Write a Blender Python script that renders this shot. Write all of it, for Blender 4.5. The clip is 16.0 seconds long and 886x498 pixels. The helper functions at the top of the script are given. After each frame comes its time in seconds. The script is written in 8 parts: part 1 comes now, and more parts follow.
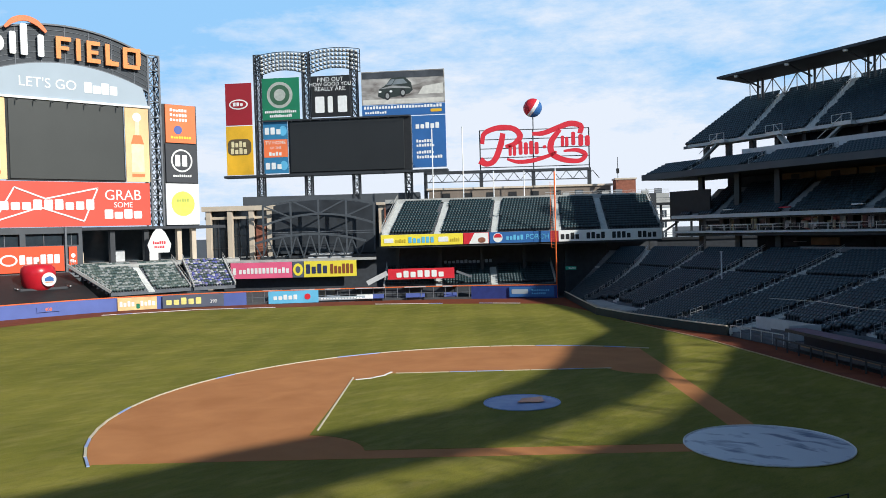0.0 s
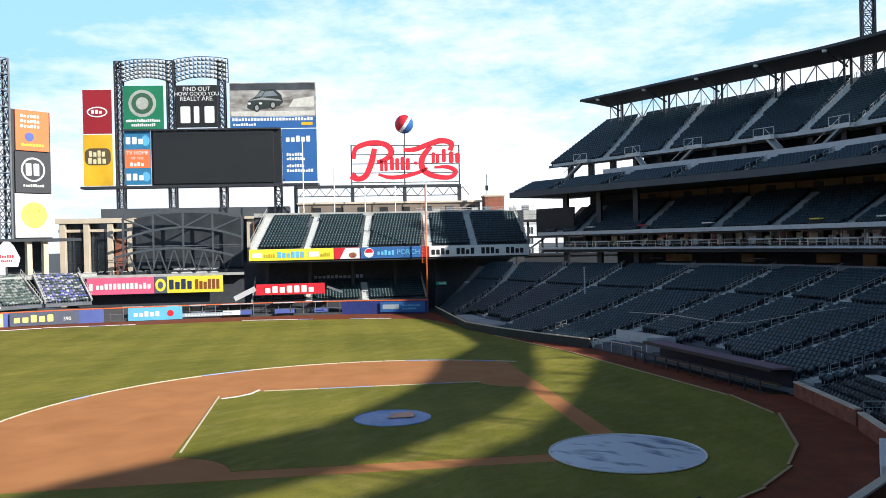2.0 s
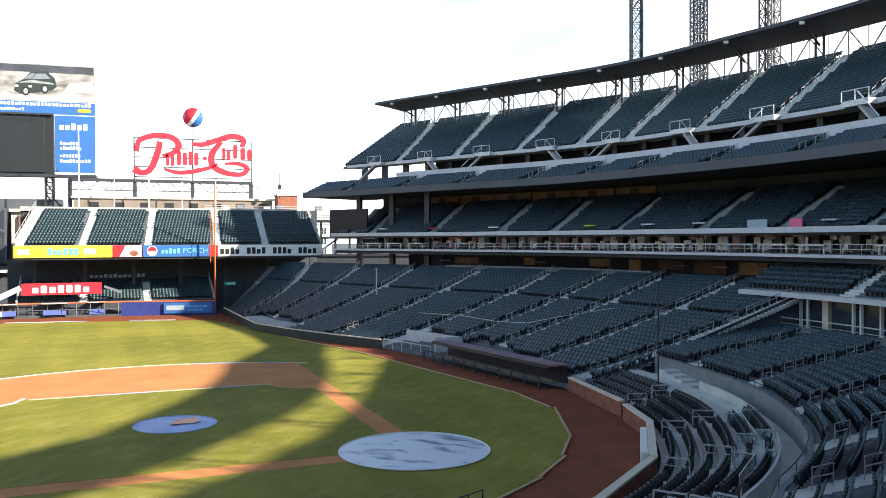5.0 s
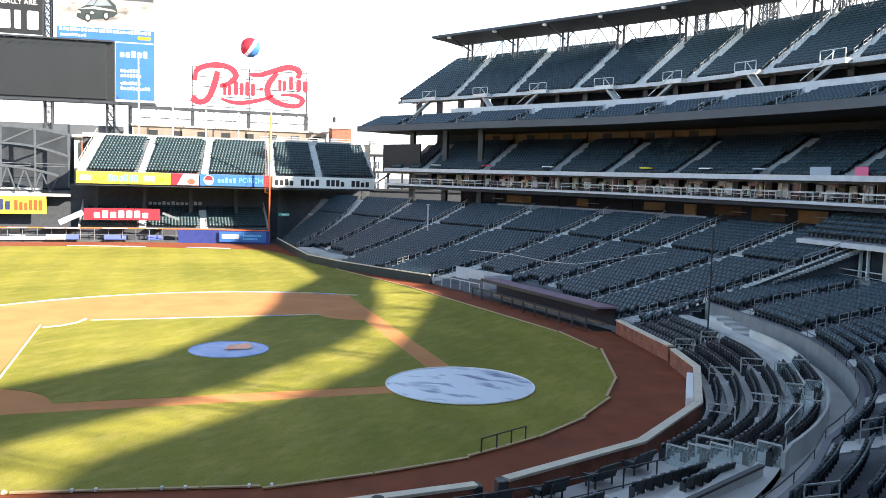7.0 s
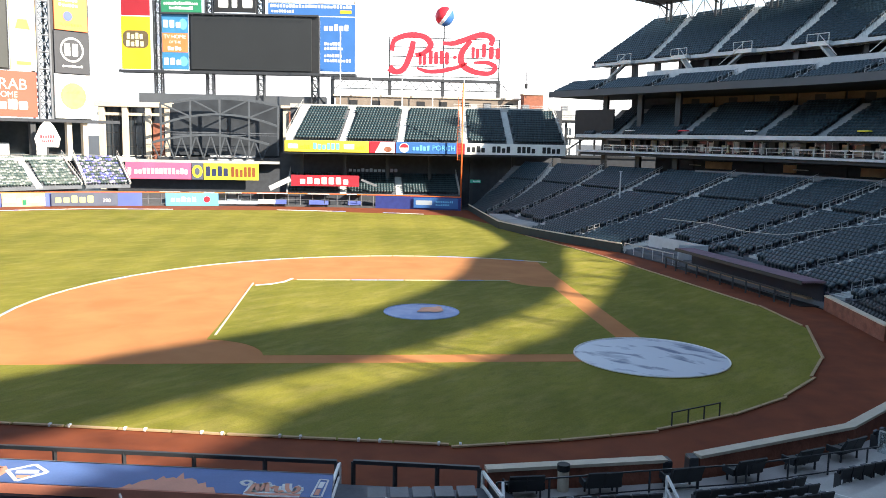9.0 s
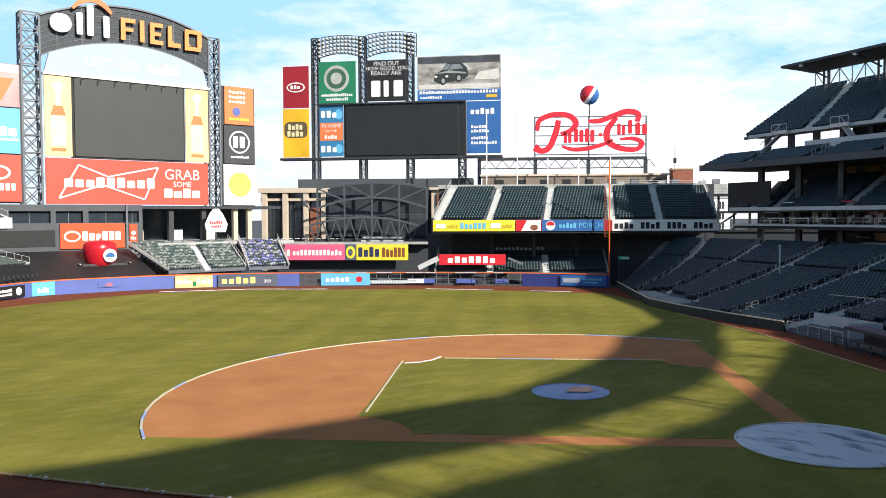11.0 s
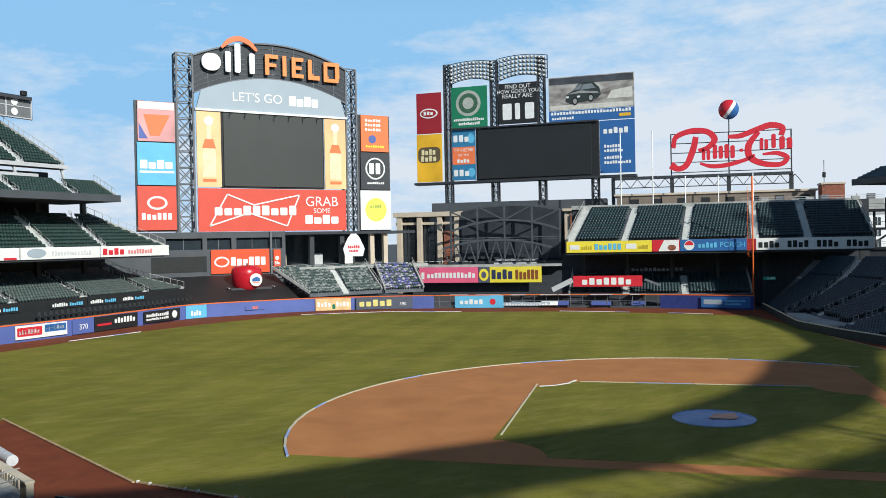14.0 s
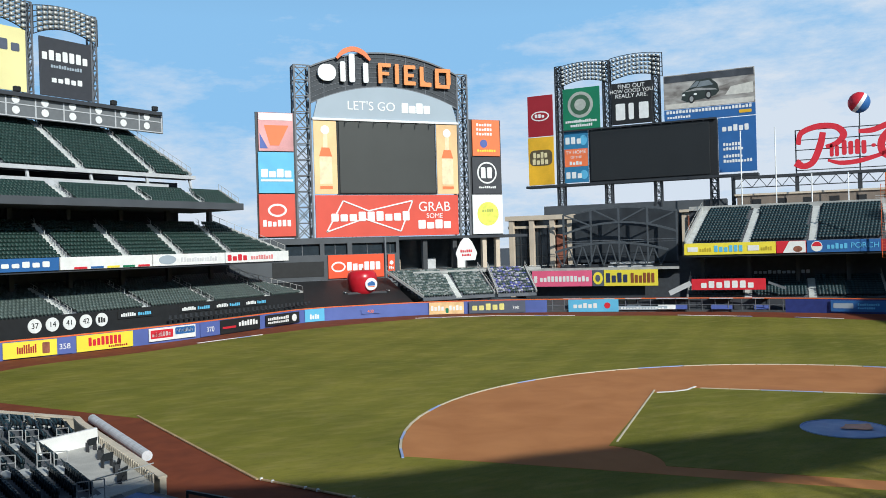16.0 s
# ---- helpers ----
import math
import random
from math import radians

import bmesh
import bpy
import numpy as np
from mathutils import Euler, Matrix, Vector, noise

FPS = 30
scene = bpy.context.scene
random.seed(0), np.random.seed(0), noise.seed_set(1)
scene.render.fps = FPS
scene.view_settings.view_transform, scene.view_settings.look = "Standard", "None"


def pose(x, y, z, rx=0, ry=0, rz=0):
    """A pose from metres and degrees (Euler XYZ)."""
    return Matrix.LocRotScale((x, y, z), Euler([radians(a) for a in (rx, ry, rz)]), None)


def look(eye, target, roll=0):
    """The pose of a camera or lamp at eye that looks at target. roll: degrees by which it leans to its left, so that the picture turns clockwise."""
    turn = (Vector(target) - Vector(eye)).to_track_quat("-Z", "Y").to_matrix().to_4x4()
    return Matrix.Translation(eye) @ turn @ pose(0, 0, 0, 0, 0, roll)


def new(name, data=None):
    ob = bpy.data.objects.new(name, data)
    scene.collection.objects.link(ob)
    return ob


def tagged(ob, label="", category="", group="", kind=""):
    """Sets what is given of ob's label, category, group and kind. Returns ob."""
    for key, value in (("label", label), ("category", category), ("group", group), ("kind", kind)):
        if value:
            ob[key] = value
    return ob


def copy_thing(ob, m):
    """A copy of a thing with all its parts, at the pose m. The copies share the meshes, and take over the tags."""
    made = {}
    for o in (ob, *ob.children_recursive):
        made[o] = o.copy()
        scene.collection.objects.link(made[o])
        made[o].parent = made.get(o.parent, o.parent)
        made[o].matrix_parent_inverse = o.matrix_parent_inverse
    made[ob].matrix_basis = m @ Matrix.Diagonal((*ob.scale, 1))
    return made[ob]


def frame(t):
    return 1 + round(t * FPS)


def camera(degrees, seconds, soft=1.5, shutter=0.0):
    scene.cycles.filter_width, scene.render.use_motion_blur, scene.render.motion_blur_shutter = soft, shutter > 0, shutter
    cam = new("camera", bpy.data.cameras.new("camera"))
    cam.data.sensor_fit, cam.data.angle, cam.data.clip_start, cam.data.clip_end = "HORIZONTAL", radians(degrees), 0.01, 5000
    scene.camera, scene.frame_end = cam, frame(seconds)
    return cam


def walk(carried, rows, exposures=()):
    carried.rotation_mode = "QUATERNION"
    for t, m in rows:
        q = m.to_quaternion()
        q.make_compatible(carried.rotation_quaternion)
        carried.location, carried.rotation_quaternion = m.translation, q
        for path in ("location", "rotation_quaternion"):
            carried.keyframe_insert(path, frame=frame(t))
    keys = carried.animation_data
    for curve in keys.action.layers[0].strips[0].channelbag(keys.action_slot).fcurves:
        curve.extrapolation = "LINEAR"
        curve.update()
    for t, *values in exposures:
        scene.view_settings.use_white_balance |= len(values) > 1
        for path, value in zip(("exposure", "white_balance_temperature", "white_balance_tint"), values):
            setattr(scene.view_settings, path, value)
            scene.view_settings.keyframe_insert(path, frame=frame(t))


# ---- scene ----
# Metres, z up. Home plate is the origin, +y runs to centre field, +x to the first-base side.
# ---------------------------------------------------------------- camera
EYE = (-45.75, -21.59, 12.75)
cam = camera(55.82, 16.0, soft=0.88)
TURNS = [  # seconds, yaw, pitch, roll
    (0.0, -43.96, -1.36, 1.58), (0.5, -46.35, -1.02, 1.14), (1.0, -48.60, -0.74, 1.20), (1.5, -50.70, -0.63, 1.16),
    (2.0, -52.77, -0.53, 1.20), (2.5, -54.92, -0.59, 1.16), (3.0, -57.04, -0.58, 0.84), (3.5, -59.51, -0.55, 0.81),
    (4.0, -62.39, -0.49, 0.72), (4.5, -64.72, -0.54, 0.39), (4.7, -65.60, -0.53, 0.29), (5.2, -67.60, -0.85, 0.00),
    (5.75, -68.60, -1.90, -0.60), (6.3, -67.70, -3.40, -1.20), (6.8, -65.01, -4.58, -1.53), (7.0, -63.28, -4.97, -1.63),
    (7.5, -58.79, -6.90, -1.83), (8.0, -55.04, -8.38, -2.01), (8.5, -52.52, -8.48, -1.29), (9.0, -50.32, -7.54, -1.12),
    (9.5, -47.67, -5.73, -0.58), (10.0, -44.84, -4.29, -0.25), (10.2, -43.75, -3.75, -0.15), (12.3, -37.08, -1.35, 0.75),
    (12.5, -36.63, -1.34, 0.77), (13.0, -35.49, -0.85, 1.03), (13.5, -33.33, -0.66, 1.28), (14.0, -31.30, -0.64, 1.11),
    (14.5, -29.61, -0.83, 1.32), (15.0, -27.66, -0.46, 1.58), (15.5, -25.56, -0.25, 1.85), (16.0, -23.62, -0.19, 1.67)]
EXPOSURES = [  # seconds, stops, kelvin, tint
    (0.0, -0.02, 6200, 7), (1.0, 0.03, 6250, 7), (2.0, 0.42, 6400, 8), (3.0, 0.73, 6550, 9), (3.5, 0.92, 6650, 10), (4.5, 1.22, 6850, 9), (7.0, 1.98, 7150, 10), (8.0, 1.84, 7300, 10),
    (8.5, 1.70, 7250, 10), (9.0, 1.45, 7100, 10), (9.5, 1.16, 6950, 9), (10.0, 0.74, 6650, 9), (10.2, 0.65, 6750, 10), (12.3, 0.13, 6300, 6), (13.0, -0.03, 6250, 5), (14.5, -0.22, 6100, 4), (16.0, -0.25, 6000, 4)]
walk(cam, [(t, pose(*EYE, 90 + p, r, y)) for t, y, p, r in TURNS], EXPOSURES)

# ---------------------------------------------------------------- sky and sun
SUN_TO = Vector((8.0, -72.0, 37.9)).normalized()
sun = new("sun", bpy.data.lights.new("sun", "SUN"))
sun.data.energy, sun.data.angle, sun.data.color = 5.2, radians(0.75), (1.0, 0.94, 0.84)
sun.matrix_world = look((0, 0, 90), Vector((0, 0, 90)) - SUN_TO)

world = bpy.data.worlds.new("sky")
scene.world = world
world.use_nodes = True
wn, wl = world.node_tree.nodes, world.node_tree.links
wn.clear()
sky = wn.new("ShaderNodeTexSky")
sky.sky_type, sky.sun_disc = "NISHITA", False
sky.sun_elevation, sky.sun_rotation = math.asin(SUN_TO.z), math.atan2(SUN_TO.x, SUN_TO.y)
sky.air_density, sky.dust_density, sky.ozone_density = 1.0, 0.15, 3.0
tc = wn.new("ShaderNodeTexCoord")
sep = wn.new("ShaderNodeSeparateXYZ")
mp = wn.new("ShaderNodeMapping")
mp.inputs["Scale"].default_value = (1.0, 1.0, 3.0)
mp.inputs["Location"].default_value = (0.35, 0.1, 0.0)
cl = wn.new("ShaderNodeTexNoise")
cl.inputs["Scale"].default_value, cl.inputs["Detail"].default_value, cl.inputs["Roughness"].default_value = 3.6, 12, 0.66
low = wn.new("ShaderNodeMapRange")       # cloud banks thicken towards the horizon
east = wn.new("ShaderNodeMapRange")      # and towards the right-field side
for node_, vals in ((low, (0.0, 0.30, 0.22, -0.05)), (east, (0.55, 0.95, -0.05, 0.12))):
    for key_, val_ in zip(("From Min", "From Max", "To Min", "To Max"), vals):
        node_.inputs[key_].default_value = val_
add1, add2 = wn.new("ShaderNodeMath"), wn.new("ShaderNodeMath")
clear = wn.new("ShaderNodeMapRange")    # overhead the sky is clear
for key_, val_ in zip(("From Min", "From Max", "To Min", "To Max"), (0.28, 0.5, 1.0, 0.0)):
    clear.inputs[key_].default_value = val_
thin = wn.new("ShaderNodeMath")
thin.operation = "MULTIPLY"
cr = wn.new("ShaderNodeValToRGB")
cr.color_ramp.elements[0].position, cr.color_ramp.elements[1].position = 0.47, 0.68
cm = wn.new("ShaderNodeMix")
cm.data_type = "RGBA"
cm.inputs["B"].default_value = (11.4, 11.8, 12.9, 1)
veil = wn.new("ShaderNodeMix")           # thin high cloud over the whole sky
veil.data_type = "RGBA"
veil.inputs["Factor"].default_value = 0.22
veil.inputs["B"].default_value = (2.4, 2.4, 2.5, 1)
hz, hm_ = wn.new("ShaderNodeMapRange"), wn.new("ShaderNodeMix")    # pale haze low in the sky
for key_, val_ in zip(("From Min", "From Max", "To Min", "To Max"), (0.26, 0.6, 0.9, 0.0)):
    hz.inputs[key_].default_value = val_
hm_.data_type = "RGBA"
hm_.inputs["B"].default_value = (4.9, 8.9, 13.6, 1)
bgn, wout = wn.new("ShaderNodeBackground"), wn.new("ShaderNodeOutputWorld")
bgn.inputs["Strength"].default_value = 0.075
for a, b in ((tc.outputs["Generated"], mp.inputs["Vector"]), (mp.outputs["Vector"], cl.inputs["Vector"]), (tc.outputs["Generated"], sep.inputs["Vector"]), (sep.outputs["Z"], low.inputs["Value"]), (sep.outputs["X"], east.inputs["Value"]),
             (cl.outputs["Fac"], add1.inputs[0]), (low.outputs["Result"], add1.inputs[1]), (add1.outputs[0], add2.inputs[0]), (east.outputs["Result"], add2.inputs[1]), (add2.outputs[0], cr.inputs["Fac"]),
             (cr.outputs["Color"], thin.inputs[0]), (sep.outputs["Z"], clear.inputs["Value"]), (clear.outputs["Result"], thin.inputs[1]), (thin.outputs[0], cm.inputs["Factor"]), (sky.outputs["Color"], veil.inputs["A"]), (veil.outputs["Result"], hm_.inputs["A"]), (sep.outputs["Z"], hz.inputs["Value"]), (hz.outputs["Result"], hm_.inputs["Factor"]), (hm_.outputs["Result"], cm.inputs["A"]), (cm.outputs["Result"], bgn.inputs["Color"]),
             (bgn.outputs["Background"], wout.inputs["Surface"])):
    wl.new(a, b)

# ---------------------------------------------------------------- materials
MATS = {}


def surf(name, color, rough=0.7, metal=0.0, var=0.18, scale=1.2, fine=14.0, bump=0.0, island=0.0, spec=0.35, stain=None):
    """A painted, cast or woven surface with grain and coarse wear."""
    if name in MATS:
        return MATS[name]
    m = bpy.data.materials.new(name)
    m.use_nodes = True
    n, l = m.node_tree.nodes, m.node_tree.links
    b = n["Principled BSDF"]
    b.inputs["Roughness"].default_value, b.inputs["Metallic"].default_value = rough, metal
    b.inputs["Specular IOR Level"].default_value = spec
    co = n.new("ShaderNodeTexCoord")
    n1, n2 = n.new("ShaderNodeTexNoise"), n.new("ShaderNodeTexNoise")
    n1.inputs["Scale"].default_value, n1.inputs["Detail"].default_value = scale, 5
    n2.inputs["Scale"].default_value, n2.inputs["Detail"].default_value = fine, 3
    mixn = n.new("ShaderNodeMath")
    mixn.operation = "MULTIPLY_ADD"
    mixn.inputs[1].default_value = 0.45
    l.new(co.outputs["Object"], n1.inputs["Vector"])
    l.new(co.outputs["Object"], n2.inputs["Vector"])
    l.new(n2.outputs["Fac"], mixn.inputs[0])
    l.new(n1.outputs["Fac"], mixn.inputs[2])
    rp = n.new("ShaderNodeValToRGB")
    e = rp.color_ramp.elements
    e[0].position, e[1].position = 0.45, 0.98
    dk = stain or color
    e[0].color = (*[c * (1 - var) for c in dk], 1)
    e[1].color = (*[min(1, c * (1 + var)) for c in color], 1)
    l.new(mixn.outputs[0], rp.inputs["Fac"])
    out = rp.outputs["Color"]
    if island:
        g = n.new("ShaderNodeNewGeometry")
        mr = n.new("ShaderNodeMapRange")
        mr.inputs["To Min"].default_value, mr.inputs["To Max"].default_value = 1 - island, 1 + island
        l.new(g.outputs["Random Per Island"], mr.inputs["Value"])
        mu = n.new("ShaderNodeMix")
        mu.data_type, mu.blend_type = "RGBA", "MULTIPLY"
        mu.inputs["Factor"].default_value = 1
        l.new(out, mu.inputs["A"])
        l.new(mr.outputs["Result"], mu.inputs["B"])
        out = mu.outputs["Result"]
    l.new(out, b.inputs["Base Color"])
    if bump:
        bp = n.new("ShaderNodeBump")
        bp.inputs["Strength"].default_value, bp.inputs["Distance"].default_value = bump, 0.05
        l.new(n2.outputs["Fac"], bp.inputs["Height"])
        l.new(bp.outputs["Normal"], b.inputs["Normal"])
    MATS[name] = m
    return m


def grass_material():
    m = bpy.data.materials.new("mown_turf")
    m.use_nodes = True
    n, l = m.node_tree.nodes, m.node_tree.links
    b = n["Principled BSDF"]
    b.inputs["Roughness"].default_value, b.inputs["Specular IOR Level"].default_value = 0.85, 0.15
    co = n.new("ShaderNodeTexCoord")

    def noise_tex(scale, detail, stretch=None):
        t = n.new("ShaderNodeTexNoise")
        t.inputs["Scale"].default_value, t.inputs["Detail"].default_value = scale, detail
        if stretch:
            q = n.new("ShaderNodeMapping")
            q.inputs["Rotation"].default_value = (0, 0, stretch[0])
            q.inputs["Scale"].default_value = (stretch[1], stretch[2], 1)
            l.new(co.outputs["Object"], q.inputs["Vector"])
            l.new(q.outputs["Vector"], t.inputs["Vector"])
        else:
            l.new(co.outputs["Object"], t.inputs["Vector"])
        return t.outputs["Fac"]

    def wave(angle, width):
        q = n.new("ShaderNodeMapping")
        q.inputs["Rotation"].default_value = (0, 0, radians(angle))
        l.new(co.outputs["Object"], q.inputs["Vector"])
        w = n.new("ShaderNodeTexWave")
        w.wave_profile = "SIN"
        w.inputs["Scale"].default_value = 0.314 / width
        w.inputs["Distortion"].default_value = 0.35
        w.inputs["Detail"].default_value = 1
        l.new(q.outputs["Vector"], w.inputs["Vector"])
        return w.outputs["Fac"]

    def blend(a, b_, fac, kind="MIX"):
        x = n.new("ShaderNodeMix")
        x.data_type, x.blend_type = "RGBA", kind
        for sock, val in (("A", a), ("B", b_), ("Factor", fac)):
            if isinstance(val, (float, int)):
                x.inputs[sock].default_value = val
            elif isinstance(val, tuple):
                x.inputs[sock].default_value = (*val, 1)
            else:
                l.new(val, x.inputs[sock])
        return x.outputs["Result"]

    def span(v, lo, hi, a=0.0, c=1.0):
        r = n.new("ShaderNodeMapRange")
        for k, x in (("From Min", lo), ("From Max", hi), ("To Min", a), ("To Max", c)):
            r.inputs[k].default_value = x
        l.new(v, r.inputs["Value"])
        return r.outputs["Result"]

    base = blend((0.186, 0.184, 0.024), (0.292, 0.264, 0.044), span(noise_tex(0.07, 4), 0.35, 0.7))
    base = blend(base, (0.40, 0.328, 0.11), span(noise_tex(0.7, 8, (radians(48), 0.45, 1.3)), 0.46, 0.74, 0, 0.45))
    base = blend(base, (0.062, 0.095, 0.016), span(noise_tex(1.9, 7, (radians(-20), 0.6, 1.3)), 0.48, 0.8, 0, 0.34))
    base = blend(base, (0.72, 0.74, 0.70), span(wave(45, 5.5), 0.3, 0.7, 0, 0.3), "MULTIPLY")
    base = blend(base, (0.80, 0.82, 0.80), span(wave(-45, 5.5), 0.35, 0.65, 0, 0.25), "MULTIPLY")
    base = blend(base, (0.6, 0.6, 0.55), span(noise_tex(9, 3), 0.35, 0.75, 0, 0.5), "MULTIPLY")
    l.new(base, b.inputs["Base Color"])
    bp = n.new("ShaderNodeBump")
    bp.inputs["Strength"].default_value, bp.inputs["Distance"].default_value = 0.5, 0.05
    l.new(noise_tex(14, 3), bp.inputs["Height"])
    l.new(bp.outputs["Normal"], b.inputs["Normal"])
    return m


def mixed(name, c1, c2, scale, lo, hi, rough=0.8, bump=0.3, detail=6, spec=0.3, metal=0.0):
    """Two colours broken up by a noise, for dirt, tarpaulin, printed pictures."""
    m = bpy.data.materials.new(name)
    m.use_nodes = True
    n, l = m.node_tree.nodes, m.node_tree.links
    b = n["Principled BSDF"]
    b.inputs["Roughness"].default_value, b.inputs["Specular IOR Level"].default_value, b.inputs["Metallic"].default_value = rough, spec, metal
    co, t, rp = n.new("ShaderNodeTexCoord"), n.new("ShaderNodeTexNoise"), n.new("ShaderNodeValToRGB")
    mpn = n.new("ShaderNodeMapping")
    mpn.inputs["Scale"].default_value = scale if isinstance(scale, tuple) else (scale, scale, scale)
    t.inputs["Scale"].default_value, t.inputs["Detail"].default_value, t.inputs["Distortion"].default_value = 1, detail, 0.4
    rp.color_ramp.elements[0].position, rp.color_ramp.elements[1].position = lo, hi
    rp.color_ramp.elements[0].color, rp.color_ramp.elements[1].color = (*c1, 1), (*c2, 1)
    l.new(co.outputs["Object"], mpn.inputs["Vector"])
    l.new(mpn.outputs["Vector"], t.inputs["Vector"])
    l.new(t.outputs["Fac"], rp.inputs["Fac"])
    l.new(rp.outputs["Color"], b.inputs["Base Color"])
    if bump:
        bp = n.new("ShaderNodeBump")
        bp.inputs["Strength"].default_value, bp.inputs["Distance"].default_value = bump, 0.06
        l.new(t.outputs["Fac"], bp.inputs["Height"])
        l.new(bp.outputs["Normal"], b.inputs["Normal"])
    return m


TURF = grass_material()
CLAY = mixed("infield_clay", (0.42, 0.168, 0.058), (0.53, 0.228, 0.085), 0.25, 0.3, 0.7, 0.9, 0.15)
TRACK = mixed("warning_track", (0.155, 0.036, 0.014), (0.225, 0.056, 0.020), 0.6, 0.3, 0.7, 0.9, 0.3)
# the dark blue noise paints the shade of wrinkles into the white sheet
TARP = mixed("white_tarpaulin_wrinkle_shade", (0.66, 0.70, 0.78), (0.16, 0.20, 0.32), (0.9, 0.4, 1), 0.53, 0.66, 0.45, 0.8)
TARP_BLUE = mixed("blue_tarpaulin", (0.28, 0.38, 0.68), (0.45, 0.54, 0.78), 0.8, 0.35, 0.7, 0.5, 0.3)
CONCRETE = surf("concrete", (0.40, 0.40, 0.39), 0.85, var=0.22, scale=0.5, fine=6, bump=0.2)
CONCRETE_DARK = surf("grey_concrete", (0.08, 0.084, 0.092), 0.85, var=0.25, scale=0.5, fine=6)
TREAD = surf("stepped_concrete", (0.125, 0.135, 0.155), 0.85, var=0.25, scale=0.5, fine=6)
# pans darker, backs lighter: shade and sky light painted into the seat rows
SEAT = surf("shaded_green_seat_pan", (0.005, 0.014, 0.019), 0.45, var=0.2, island=0.05, spec=0.45)
SEAT_BACK = surf("skylit_green_seat_back", (0.021, 0.046, 0.064), 0.4, var=0.2, island=0.06, spec=0.5)
PORCH_BACK = surf("skylit_porch_seat_back", (0.021, 0.046, 0.055), 0.4, var=0.2, island=0.1, spec=0.5)
STEEL = surf("dark_painted_steel", (0.035, 0.038, 0.044), 0.5, var=0.2, spec=0.45)
STEEL_GREY = surf("grey_painted_steel", (0.14, 0.15, 0.17), 0.5, var=0.2)
RAIL = surf("galvanised_rail", (0.52, 0.53, 0.53), 0.4, metal=0.25, var=0.1)
WHITE = surf("white_paint", (0.80, 0.80, 0.79), 0.55, var=0.08)
FASCIA = surf("pale_fascia", (0.52, 0.53, 0.55), 0.6, var=0.12)
BLACK = surf("black_panel", (0.018, 0.019, 0.021), 0.6, var=0.2)
CHARCOAL = surf("charcoal_cladding", (0.075, 0.083, 0.095), 0.6, var=0.15, scale=0.3)
SCREEN = surf("dead_screen", (0.055, 0.058, 0.056), 0.55, var=0.08, scale=0.15, spec=0.3)
RED_AD = surf("red_print", (0.66, 0.085, 0.055), 0.5, var=0.07, scale=0.2)
ORANGE = surf("orange_print", (0.86, 0.20, 0.07), 0.5, var=0.08, scale=0.2)
MAROON = surf("maroon_print", (0.33, 0.02, 0.03), 0.5, var=0.08, scale=0.2)
YELLOW = surf("yellow_print", (0.85, 0.70, 0.06), 0.5, var=0.08, scale=0.3)
GOLD = surf("gold_print", (0.80, 0.45, 0.03), 0.5, var=0.25, scale=0.15)
BLUE = surf("blue_print", (0.035, 0.13, 0.36), 0.5, var=0.08, scale=0.3)
WALL_BLUE = surf("blue_wall_pad", (0.10, 0.14, 0.40), 0.6, var=0.12, scale=0.3)
SKY_BLUE = surf("light_blue_print", (0.14, 0.47, 0.72), 0.5, var=0.1, scale=0.3)
GREEN_AD = surf("green_print", (0.02, 0.20, 0.10), 0.5, var=0.2, scale=0.12)
PINK = surf("pink_print", (0.78, 0.13, 0.25), 0.5, var=0.08, scale=0.3)
PALE = surf("pale_blue_board", (0.36, 0.42, 0.48), 0.6, var=0.05, scale=0.2)
CREAM = surf("cream_print", (0.85, 0.55, 0.28), 0.5, var=0.25, scale=0.12)
BRICK = surf("red_brick", (0.26, 0.095, 0.06), 0.85, var=0.35, scale=1.5, fine=9, bump=0.4)
BUFF = surf("buff_precast", (0.56, 0.47, 0.37), 0.8, var=0.12, scale=0.4)
RAIL_ORANGE = surf("orange_rail", (0.80, 0.16, 0.04), 0.5, var=0.1)
APPLE = surf("red_gloss_shell", (0.52, 0.012, 0.025), 0.3, var=0.1, spec=0.5)
SIGN_RED = surf("sign_red_enamel", (0.62, 0.028, 0.045), 0.4, var=0.08)
PHOTO = mixed("printed_photo", (0.12, 0.10, 0.09), (0.55, 0.53, 0.50), (0.25, 0.25, 0.6), 0.3, 0.7, 0.5, 0)
GLASS_DARK = surf("dark_glazing", (0.03, 0.04, 0.05), 0.12, var=0.2, spec=0.6)
WARM_WALL = surf("warm_lit_opening", (0.42, 0.27, 0.15), 0.8, var=0.35, scale=0.5)


def speckled(name, colors, rough=0.5):
    """Plastic seats of several colours, set out at random."""
    m = bpy.data.materials.new(name)
    m.use_nodes = True
    n, l = m.node_tree.nodes, m.node_tree.links
    g, rp = n.new("ShaderNodeNewGeometry"), n.new("ShaderNodeValToRGB")
    rp.color_ramp.interpolation = "CONSTANT"
    e = rp.color_ramp.elements
    while len(e) < len(colors):
        e.new(0.5)
    for i, c in enumerate(colors):
        e[i].position, e[i].color = i / len(colors), (*c, 1)
    l.new(g.outputs["Random Per Island"], rp.inputs["Fac"])
    l.new(rp.outputs["Color"], n["Principled BSDF"].inputs["Base Color"])
    n["Principled BSDF"].inputs["Roughness"].default_value = rough
    return m


SCREEN_DARK = surf("dark_dead_screen", (0.022, 0.024, 0.026), 0.5, var=0.1, scale=0.15, spec=0.3)

